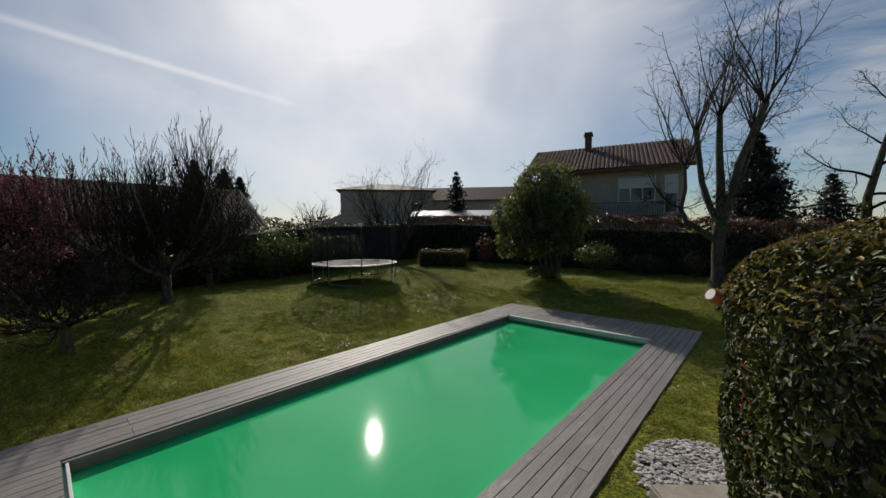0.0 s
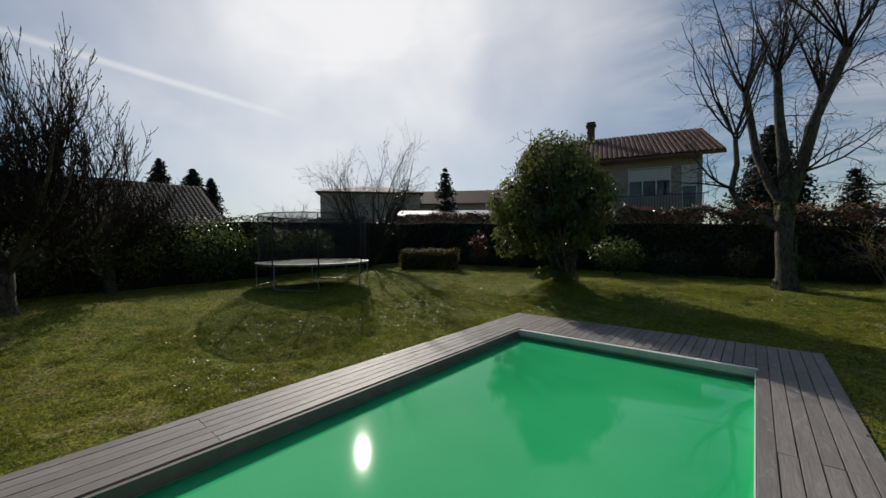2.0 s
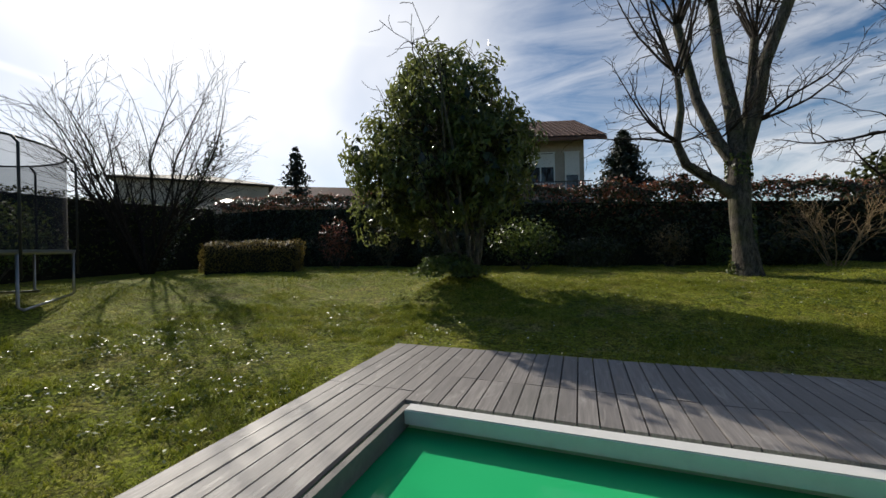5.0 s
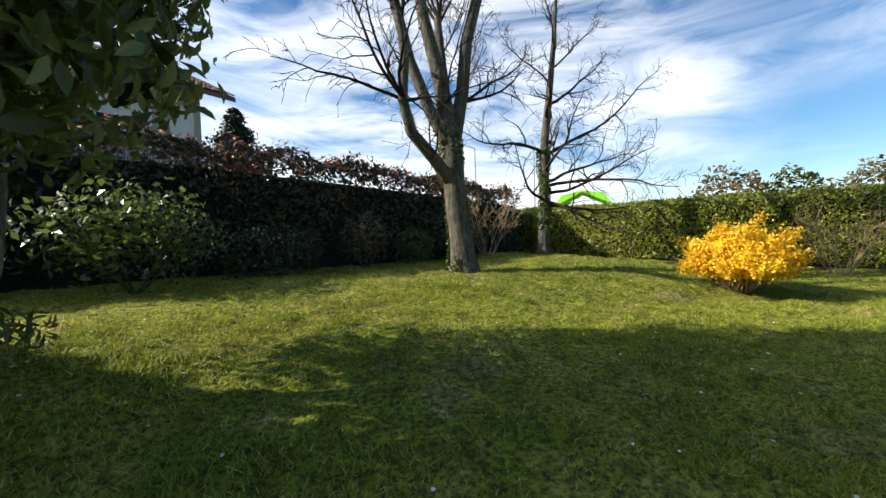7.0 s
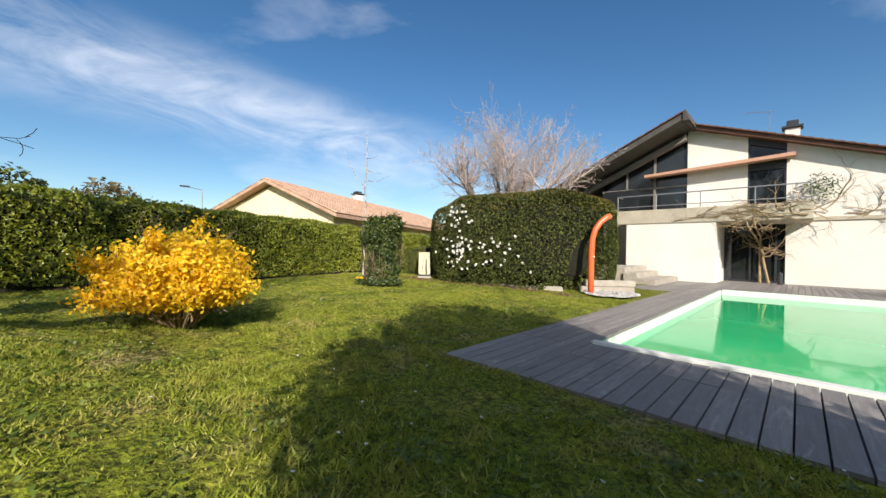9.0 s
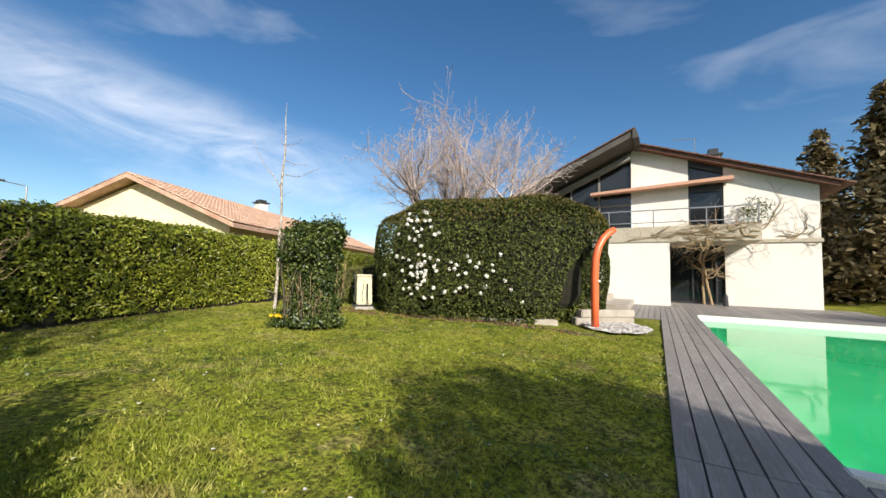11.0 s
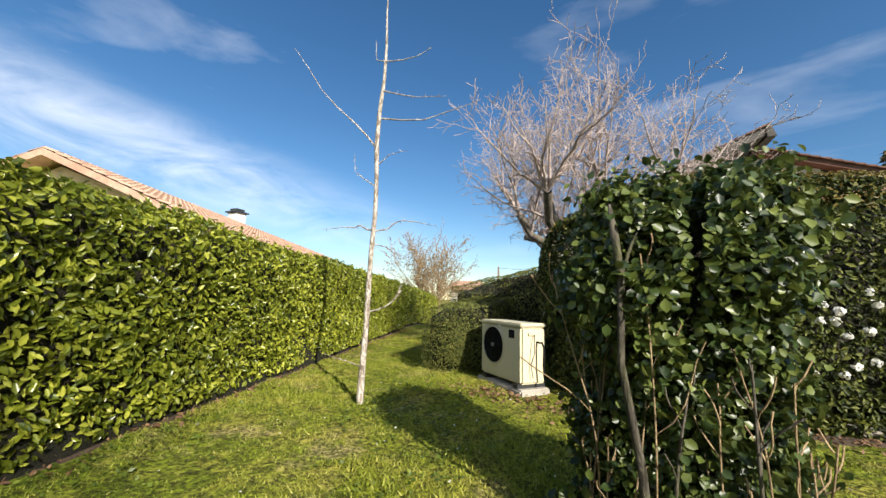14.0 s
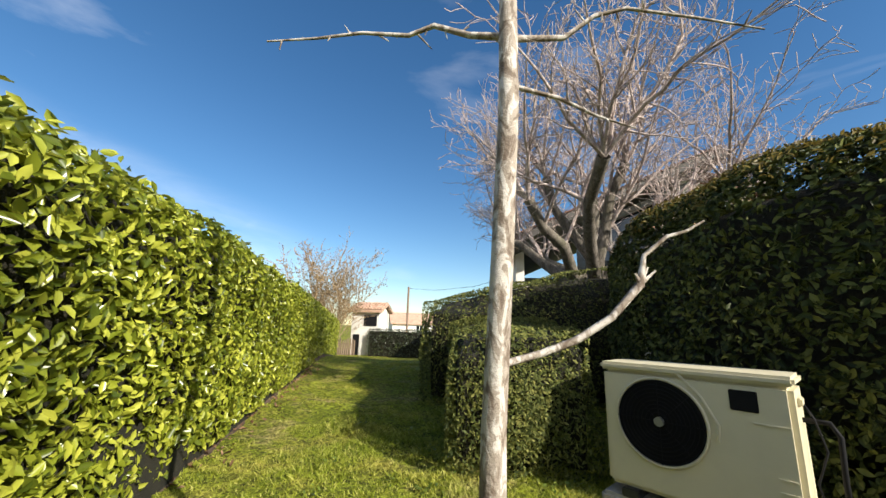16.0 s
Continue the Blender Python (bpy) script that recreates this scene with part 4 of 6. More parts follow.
def climber():
    t = thing("climbing_plant", (-3.1, -4.1, 0.0), "leafless climbing vine trained over the balcony and wall", "climber")
    limbs = []
    rules = dict(steps=[8, 9, 6], wander=[0.12, 0.28, 0.35], rise=[0.05, 0.03, 0.0], taper=[0.4, 0.7, 0.8], thin=0.004, kids=[7, 6], angle=[60, 55], ratio=[0.75, 0.5], slim=[0.6, 0.6])
    rules["from"] = [0.35, 0.1]
    for x in (-3.2, -2.95):
        grow((x, HY + 0.15, 0.0), (0.1, 0.05, 1), 2.4, 0.05, 0, rules, limbs)
    for i in range(26):
        x = rng.uniform(-6.2, -0.2)
        z = rng.uniform(2.3, 2.8)
        y = BY + 0.1 if x > -4.3 else HY + 0.05
        grow((x, y, z), (rng.choice([-1, 1]), 0, rng.uniform(-0.2, 0.9 if x < -4.3 else 0.15)), rng.uniform(0.8, 2.2), 0.018, 1, rules, limbs)
    for lv, pts, rads in limbs:
        for p in pts:
            front = BY + 0.08 if (p.x > -4.36 and 1.9 < p.z < 2.9) or p.x > -1.8 else HY + 0.03
            p.y = max(min(p.y, front + 0.25), front)
            if p.x < -6.3:
                p.x = -6.3
    wood(t, limbs, 1, "tantwig", "tantwig", (8, 5, 3), ("stem", "shoot_mass"))
    c, d = blob_points((-4.6, HY + 0.3, 3.55), (0.55, 0.22, 0.55), 420, 0.4)
    part("leaves", leaf_cloud(c, d, 0.09, 0.5, 0.8, hexa=False), "ivy", t, kind="stuff")
    return t


climber()

# ---- neighbouring buildings ----


def gable_house(name, loc, turn, length, depth, eave, ridge, label, wallmat, roofmat, over=0.6, hip=False, tile_w=0.0):
    """A plain house: length along its own x (ridge direction), depth along y. Returns the thing and its matrix."""
    h = thing(name, loc, label, "house")
    m = pose(*loc, 0, 0, turn)
    L, D = length / 2, depth / 2
    z0 = -0.6
    if hip:
        walls = box(-L, L, -D, D, z0, eave)
        r = L - D * 0.9
        v = [(-L - over, -D - over, eave), (L + over, -D - over, eave), (L + over, D + over, eave), (-L - over, D + over, eave), (-r, 0, ridge), (r, 0, ridge)]
        v += [(x, y, z - 0.16) for x, y, z in v[:4]]
        rf = v, [(0, 1, 5, 4), (2, 3, 4, 5), (1, 2, 5), (3, 0, 4), (0, 6, 7, 1), (1, 7, 8, 2), (2, 8, 9, 3), (3, 9, 6, 0), (9, 8, 7, 6)]
    else:
        walls = prism([(-D, z0), (D, z0), (D, eave), (0, ridge - 0.12), (-D, eave)], "x", -L, L)
        k = (ridge - eave) / D
        rf = prism([(-D - over, eave - over * k), (0, ridge), (D + over, eave - over * k), (D + over, eave - over * k + 0.17), (0, ridge + 0.19), (-D - over, eave - over * k + 0.17)], "x", -L - over, L + over)
    part("wall", moved(walls, m), wallmat, h)
    roof = part("roof", moved(rf, m), roofmat, h)
    if tile_w and not hip:
        k = (ridge - eave) / D
        run = math.hypot(D + over, (ridge - eave) + over * k)
        rows_n = int(run / 0.36)
        vs, fs = [], []
        for side in (-1, 1):
            nx = int((length + 2 * over) / tile_w)
            for r in range(rows_n):
                s0, s1 = r / rows_n, (r + 1.12) / rows_n
                for i in range(nx):
                    x = -L - over + (i + 0.5) * tile_w + rng.normal(0, 0.008)
                    b = len(vs)
                    for s, lift in ((s0, 0.19), (min(s1, 1.0), 0.225)):
                        yy = side * (D + over) * s
                        zz = ridge + 0.01 - (ridge - eave + over * k) * s + lift
                        for a, hgt in ((-0.46, 0.0), (-0.25, 0.055), (0.25, 0.055), (0.46, 0.0)):
                            vs.append(tuple(m @ Vector((x + a * tile_w, yy, zz + hgt))))
                    fs += [(b, b + 1, b + 5, b + 4), (b + 1, b + 2, b + 6, b + 5), (b + 2, b + 3, b + 7, b + 6), (b + 4, b + 5, b + 6, b + 7)]
        part("roof_tiles", (vs, fs), roofmat, roof, kind="stuff")
    return h, m


def add_window(h, m, x0, x1, y, z0, z1, shutter=0.0, face=-1, panes=2):
    """A window on the wall y of a house, in the house's own metres."""
    w = part("window", moved(box(x0, x1, min(y, y + face * 0.03), max(y, y + face * 0.03), z0, z1), m), "glass", h)
    bars = [box(x0 - 0.07, x1 + 0.07, min(y, y + face * 0.07), max(y, y + face * 0.07), z0 - 0.08, z0), box(x0 - 0.07, x1 + 0.07, min(y, y + face * 0.06), max(y, y + face * 0.06), z1, z1 + 0.06)]
    for i in range(panes + 1):
        x = x0 + (x1 - x0) * i / panes
        bars.append(box(x - 0.035, x + 0.035, min(y, y + face * 0.06), max(y, y + face * 0.06), z0, z1))
    part("window_frame", moved(join(*bars), m), "shutter", w)
    if shutter:
        sl = [box(x0, x1, min(y, y + face * 0.05), max(y, y + face * 0.05), z1 - shutter + i * 0.06, z1 - shutter + i * 0.06 + 0.055) for i in range(int(shutter / 0.06))]
        part("roller_shutter", moved(join(*sl), m), "shutter", w, kind="stuff")
    return w


# terracotta-roofed neighbour behind the laurel hedge
nb, nbm = gable_house("house", (22.1, -3.4, 0.0), -65, 22.0, 8.4, 2.85, 4.62, "cream house with a terracotta tiled roof and a chimney", "cream", "tile", 0.55, tile_w=0.23)
c1 = part("chimney", box(21.3, 21.9, -2.0, -1.4, 3.4, 5.35, 0.02), "wall", nb, "white rendered chimney")
part("chimney_cap", join(box(21.2, 22.0, -2.1, -1.3, 5.35, 5.42), box(21.35, 21.85, -1.95, -1.45, 5.42, 5.58, 0.02)), "darkmetal", c1)

# tiled bungalow beyond the fruit trees
bg, bgm = gable_house("bungalow", (-35.0, 1.0, 0.3), 90, 22.0, 10.0, 2.9, 5.75, "low bungalow with a long grey-brown tiled roof", "beige", "greytile", 0.6, tile_w=0.3)
part("chimney", box(-35.3, -34.6, -3.0, -2.3, 5.6, 6.8, 0.02), "beige", bg)

# two-storey neighbour behind the far hedge
nh, nhm = gable_house("house", (-10.5, 31.9, 0.3), 17, 9.4, 9.0, 6.75, 8.9, "two-storey beige house with a brown tiled roof and a balcony", "beige", "browntile", 0.9, tile_w=0.28)
add_window(nh, nhm, 0.9, 3.1, -4.5, 4.3, 5.9, 0.75, panes=3)
add_window(nh, nhm, 3.7, 4.4, -4.5, 3.5, 5.9, 1.2, panes=1)
rl = part("balcony", moved(join(box(-2.5, 4.7, -5.8, -4.5, 3.05, 3.25), box(-2.5, 4.7, -5.8, -5.72, 4.12, 4.17), *[box(-2.5 + i * 0.145, -2.475 + i * 0.145, -5.78, -5.75, 3.25, 4.12) for i in range(49)]), nhm), "darkmetal", nh, "balcony with a barred dark metal rail")
c2 = part("chimney", moved(box(-1.6, -1.1, -1.0, -0.5, 8.3, 9.9, 0.02), nhm), "browntile", nh)
part("chimney_cap", moved(join(box(-1.7, -1.0, -1.1, -0.4, 9.9, 9.97), box(-1.65, -1.05, -1.05, -0.45, 10.1, 10.17)), nhm), "darkmetal", c2)

# pale two-storey house and long low building further off
h2, h2m = gable_house("house", (-43.9, 36.3, 0.3), 51, 12.6, 10.0, 8.0, 9.4, "pale two-storey house with a low hipped roof", "beige", "greytile", 0.5, hip=True)
add_window(h2, h2m, 3.2, 4.6, -5.0, 4.9, 6.2, panes=1)
part("lean_to", moved(prism([(-9, 0), (-1, 0), (-1, 4.2), (-3.4, 5.6), (-9, 3.0)], "y", -9.5, -5.0), h2m), "beige", h2)
lb, lbm = gable_house("long_building", (-33.2, 49.5, 0.3), 36, 26.0, 9.0, 6.9, 9.0, "long low building with a reddish tiled roof", "beige", "browntile", 0.5)
sh = solo("shed_roof", moved(prism([(-4, 3.0), (4, 3.0), (4, 3.12), (-4, 3.12)], "y", -1.5, 1.5), pose(-22.3, 26.6, 1.2, 12, 0, 41)), "metal", (-22.3, 26.6, 1.2), "pale corrugated shed roof above the hedge", "roof")
part("wall", moved(box(-3.8, 3.8, -1.3, 1.3, -1.2, 3.1), pose(-22.3, 26.6, 1.0, 0, 0, 41)), "beige", sh)

# small tower-like outbuilding and paling at the end of the passage
ob_, obm = gable_house("outbuilding", (14.4, -17.4, -0.95), 0, 1.9, 2.6, 3.0, 3.45, "small white outbuilding with an open loft and tiled roof", "wall", "tile", 0.25, tile_w=0.22)
part("opening", box(13.6, 14.5, -16.11, -16.07, 1.05, 1.8), "black", ob_, "dark open loft window")
part("opening", box(14.75, 15.2, -16.11, -16.07, -0.95, 0.5), "black", ob_)
fence = thing("paling_fence", (16.6, -15.8, -0.95), "old grey chestnut paling fence", "fence")
for i in range(26):
    x = 14.9 + i * 0.14
    hgt = 1.15 + rng.uniform(-0.1, 0.1)
    part("pale", prism([(x, -0.95), (x + 0.09, -0.95), (x + 0.085 + rng.normal(0, 0.01), -0.95 + hgt - 0.08), (x + 0.045, -0.95 + hgt), (x + 0.005, -0.95 + hgt - 0.08)], "y", -15.82, -15.78), "oldwood", fence)
part("rail", box(14.9, 18.6, -15.85, -15.82, -0.2, -0.12), "oldwood", fence)

pole = thing("utility_pole", (11.7, -17.0, -0.95), "grey wooden utility pole with one wire", "pole")
part("post", tube([(11.7, -17.0, -1.0), (11.7, -17.0, 3.85)], [0.09, 0.07], 8), "oldwood", pole)
part("wire", tube([(11.7, -17.0, 3.75), (9.6, -15.5, 3.5), (7.0, -13.8, 3.6), (4.8, -12.5, 4.1)], 0.012, 4), "black", pole)
cot, cotm = gable_house("house", (19.5, -62.0, -1.0), 20, 9.0, 7.0, 2.6, 4.4, "small white house far beyond the garden", "wall", "tile", 0.4)
add_window(cot, cotm, -1.0, 0.2, 3.5, 1.0, 2.2, face=1)

# ---- trees ----


def big_tree():
    t = thing("bare_tree", (-1.67, 17.4, gz(-1.67, 17.4)), "large leafless tree with pollarded limbs and grey bark", "tree")
    g = gz(-1.67, 17.4)
    limbs = [(0, [Vector(p) for p in ((-1.67, 17.4, g - 0.1), (-1.66, 17.4, g + 0.12), (-1.68, 17.4, g + 0.6), (-1.72, 17.4, 1.7), (-1.70, 17.4, 2.5), (-1.66, 17.42, 3.3))], [0.33, 0.26, 0.215, 0.20, 0.215, 0.18])]
    arms = [
        ([(-1.80, 17.4, 2.2), (-2.2, 17.3, 2.55), (-2.75, 17.2, 2.95), (-3.0, 17.1, 3.45), (-2.95, 17.1, 4.2), (-3.05, 17.1, 5.0)], [0.13, 0.115, 0.10, 0.085, 0.075, 0.06]),
        ([(-1.75, 17.4, 2.9), (-2.05, 17.5, 3.5), (-2.45, 17.6, 4.5), (-2.65, 17.7, 5.7), (-2.8, 17.8, 6.6)], [0.13, 0.12, 0.105, 0.10, 0.10]),
        ([(-1.68, 17.4, 3.1), (-1.72, 17.5, 4.2), (-1.85, 17.7, 5.6), (-1.9, 17.8, 7.0)], [0.17, 0.15, 0.12, 0.10]),
        ([(-1.60, 17.4, 3.0), (-1.30, 17.3, 4.0), (-1.10, 17.2, 5.0), (-0.55, 17.1, 6.3), (-0.3, 17.0, 7.0)], [0.14, 0.13, 0.12, 0.11, 0.115]),
        ([(-1.60, 17.5, 2.9), (-1.25, 17.9, 4.0), (-0.9, 18.2, 5.2), (-0.7, 18.4, 6.2)], [0.13, 0.12, 0.10, 0.09]),
    ]
    rules = dict(steps=[6, 9, 7, 5], wander=[0.05, 0.10, 0.16, 0.2], rise=[0, 0.05, -0.03, -0.05], taper=[0.3, 0.8, 0.85, 0.8], thin=0.0045, kids=[0, 7, 4], angle=[30, 42, 45], ratio=[0.5, 0.42, 0.5], slim=[0.5, 0.55, 0.6])
    rules["from"] = [0.3, 0.15, 0.2]
    for pts, rads in arms:
        pts = [Vector(p) for p in pts]
        limbs.append((0, pts, rads))
        top = pts[-1]
        for j in range(10):
            a = rng.uniform(0, 2 * math.pi)
            grow(top + Vector(rng.normal(0, 0.05, 3)), (math.cos(a) * 0.55, math.sin(a) * 0.55, 1.0), rng.uniform(2.6, 4.4), 0.032, 1, rules, limbs)
        for j in range(5):
            i = rng.integers(1, len(pts))
            a = rng.uniform(0, 2 * math.pi)
            grow(pts[i], (math.cos(a), math.sin(a), rng.uniform(0.1, 0.8)), rng.uniform(1.0, 2.4), 0.022, 1, rules, limbs)
    for way, ln in (((-1, -0.2, 0.35), 2.6), ((-1, -0.5, 0.2), 2.2), ((-1, 0.2, 0.5), 2.4), ((-0.8, -0.9, 0.3), 2.0), ((1, -0.3, 0.35), 2.2), ((0.9, -0.8, 0.3), 2.0)):
        at = (-2.95, 17.1, 3.45) if way[0] < 0 else (-1.3, 17.3, 3.8)
        grow(at, way, ln, 0.035, 1, rules, limbs)
    for _, pts, _ in limbs:
        for p in pts:
            p.y += 0.11 * max(p.z - g, 0) - 0.05
            p.x -= (p.x + 1.7) * 0.16 * min(max((p.z - 2.6) / 2, 0), 1)
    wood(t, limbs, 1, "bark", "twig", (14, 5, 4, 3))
    n = 2600
    h, a = rng.uniform(0, 1, n) ** 1.3 * 2.6, rng.uniform(0, 2 * math.pi, n)
    keep = plane_noise(a * 1.1, h * 1.2, 1.0, 21) > 0.05
    q = np.column_stack([-1.69 + np.cos(a) * (0.235 + 0.09 * np.exp(-h * 4)), 17.38 + 0.11 * h + np.sin(a) * (0.235 + 0.09 * np.exp(-h * 4)), g + h])[keep]
    part("ivy_leaves", leaf_cloud(q, np.column_stack([np.cos(a), np.sin(a), 0.2 + 0 * a])[keep], 0.07, 0.75, 0.5), "ivy", t, "ivy climbing the trunk", kind="stuff")
    c = tips(limbs, 2, 2)
    part("bud_mass", leaf_cloud(c, rng.normal(0, 1, c.shape), 0.035, 0.6, 0.5, hexa=False), "bud", t, kind="stuff")


big_tree()


def spreading_tree():
    g = gz(1.86, 18.15)
    t = thing("bare_tree", (1.86, 18.15, g), "slender bare tree with ivy on its trunk and spreading branches", "tree")
    trunk = [Vector(p) for p in ((1.86, 18.15, g - 0.1), (1.88, 18.15, g + 0.3), (1.92, 18.15, 1.8), (2.0, 18.15, 3.6), (2.3, 18.15, 5.2), (2.6, 18.2, 6.6), (2.8, 18.2, 8.4))]
    limbs = [(0, trunk, [0.22, 0.16, 0.13, 0.11, 0.085, 0.06, 0.02])]
    rules = dict(steps=[5, 10, 8, 5], wander=[0.05, 0.12, 0.2, 0.25], rise=[0, 0.02, 0.01, -0.01], taper=[0.3, 0.85, 0.85, 0.8], thin=0.005, kids=[0, 10, 6], angle=[30, 50, 50], ratio=[0.5, 0.38, 0.5], slim=[0.5, 0.55, 0.6])
    rules["from"] = [0.3, 0.2, 0.15]
    for z, way, ln in ((1.9, (1, -0.6, 0.0), 3.0), (2.0, (-1, -0.4, 0.05), 2.3), (2.2, (0.5, -1, 0.1), 2.8), (2.5, (1, -0.2, 0.12), 3.4), (2.8, (-0.8, -0.7, 0.2), 2.6), (3.2, (1, -0.8, 0.5), 4.0), (3.3, (-1, 0.1, 0.5), 2.8), (3.7, (0.9, 0.3, 0.35), 2.8), (4.2, (-0.8, -0.5, 0.5), 2.4), (4.6, (1, -0.5, 0.4), 2.4), (5.2, (-0.6, 0.6, 0.6), 2.0), (5.6, (0.8, -0.6, 0.6), 2.0), (6.3, (-0.7, -0.4, 0.7), 1.6), (6.8, (0.8, 0.3, 0.8), 1.5), (2.0, (0.2, -1, -0.05), 2.4), (2.4, (0.9, -1, 0.05), 3.2)):
        i = max(k for k in range(len(trunk) - 1) if trunk[k].z <= z)
        p = trunk[i].lerp(trunk[i + 1], (z - trunk[i].z) / (trunk[i + 1].z - trunk[i].z))
        grow(p, way, ln, 0.05 if z < 5 else 0.03, 1, rules, limbs)
    wood(t, limbs, 1, "bark", "twig", (10, 5, 4, 3))
    n = 1500
    s = rng.uniform(0, 1, n)
    z = g + 0.6 + s * 2.2
    a = rng.uniform(0, 2 * math.pi, n)
    keep = np.array([noise.noise(Vector((math.cos(q) * 1.2, math.sin(q) * 1.2, w * 1.5))) > -0.1 for q, w in zip(a, z)])
    p = np.column_stack([1.9 + 0.03 * s + np.cos(a) * 0.17, 18.15 + np.sin(a) * 0.17, z])[keep]
    part("ivy_leaves", leaf_cloud(p, np.column_stack([np.cos(a), np.sin(a), 0.2 + 0 * a])[keep], 0.08, 0.8, 0.5), "lime", t, kind="stuff")


spreading_tree()


def evergreen_tree():
    x0, y0 = -7.3, 15.35
    g = gz(x0, y0)
    t = thing("evergreen_tree", (x0, y0, g), "broad evergreen tree with drooping narrow leaves and several stems", "tree")
    limbs = []
    rules = dict(steps=[8, 7, 5], wander=[0.08, 0.15, 0.2], rise=[0.06, 0.03, 0.0], taper=[0.75, 0.8, 0.8], thin=0.006, kids=[9, 4], angle=[45, 50], ratio=[0.45, 0.5], slim=[0.5, 0.6])
    rules["from"] = [0.25, 0.2]
    for i in range(8):
        a = i * 2 * math.pi / 8 + rng.uniform(-0.3, 0.3)
        grow((x0 + math.cos(a) * 0.2, y0 + math.sin(a) * 0.15, g - 0.05), (math.cos(a) * 0.35 - 0.08, math.sin(a) * 0.3, 1), rng.uniform(3.2, 4.6), 0.06, 0, rules, limbs)
    wood(t, limbs, 1, "bark", "twig", (8, 5, 3), ("stem", "twig_mass"))
    cs, ds = [], []
    inside = []
    for c, r, n in (((-8.2, 15.7, 2.8), (1.85, 1.75, 1.45), 8500), ((-7.6, 15.8, 4.2), (1.35, 1.7, 1.55), 7000), ((-6.85, 15.7, 3.2), (1.05, 1.7, 1.45), 6000), ((-9.3, 15.6, 3.3), (1.05, 1.3, 1.05), 3200), ((-7.3, 15.1, 2.3), (1.4, 1.2, 0.9), 2600), ((-8.3, 15.6, 4.6), (0.85, 1.0, 0.9), 2000), ((-9.1, 15.5, 2.0), (1.1, 0.95, 0.9), 2200), ((-7.6, 16.6, 3.0), (1.0, 1.0, 1.2), 2400)):
        p, d = blob_points(c, r, n, 0.62, -0.85, 0.30)
        cs.append(p)
        ds.append(d)
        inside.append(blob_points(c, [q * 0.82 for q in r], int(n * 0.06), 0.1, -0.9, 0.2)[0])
    c, d = np.concatenate(cs), np.concatenate(ds)
    keep = np.array([noise.noise(Vector(q) * 1.5) + 0.5 * noise.noise(Vector(q) * 3.7) > (-0.12 if q[2] > 2.6 else 0.02) for q in c])
    part("leaves", leaf_cloud(c[keep], d[keep] + np.array([0, 0, 0.2]), 0.15, 0.36, 0.6, 1.3), "magnolia", t, kind="stuff")
    # added filling, coloured darker than the outer leaves to paint the crown's inner shade
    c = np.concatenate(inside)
    part("inner_leaves", leaf_cloud(c, rng.normal(0, 1, c.shape), 0.26, 0.5, 0.5, hexa=False), "darkleaf", t, "inner leaves with the crown's shade in their dark colour", kind="stuff")
    # undergrowth at the foot
    u = thing("foot_shrub", (x0 - 0.35, y0 - 0.35, g), "tuft of pale green growth at the foot of the tree", "shrub")
    p, d = blob_points((x0 - 0.3, y0 - 0.3, g + 0.05), (0.8, 0.55, 0.42), 2600, 0.5, -0.1)
    part("leaves", leaf_cloud(p, d, 0.11, 0.22, 0.7, hexa=False), "lime", u, kind="stuff")


evergreen_tree()


def shrubby_tree(name, x, y, stems, ln, spread, label, twig, r=0.04, kids=(8, 6), rise=0.05, bud=None, nbud=2, cut=1, angle=35, wander=0.12):
    g = gz(x, y)
    t = thing(name, (x, y, g), label, "tree")
    limbs = []
    rules = dict(steps=[8, 7, 5], wander=[wander * 0.7, wander, wander * 1.3], rise=[rise, rise, rise], taper=[0.8, 0.85, 0.8], thin=0.0045, kids=list(kids), angle=[angle, angle], ratio=[0.45, 0.5], slim=[0.5, 0.6])
    rules["from"] = [0.25, 0.15]
    for i in range(stems):
        a = i * 2 * math.pi / stems + rng.uniform(-0.4, 0.4)
        grow((x + math.cos(a) * 0.12, y + math.sin(a) * 0.12, g - 0.05), (math.cos(a) * spread, math.sin(a) * spread, 1), ln * rng.uniform(0.75, 1.1), r, 0, rules, limbs)
    wood(t, limbs, cut, twig, twig, (7, 4, 3), ("stem", "twig_mass"))
    if bud:
        c = tips(limbs, 1, nbud)
        part("bud_mass", leaf_cloud(c, rng.normal(0, 1, c.shape), bud[1], 0.7, 0.5, hexa=False), bud[0], t, kind="stuff")
    return t


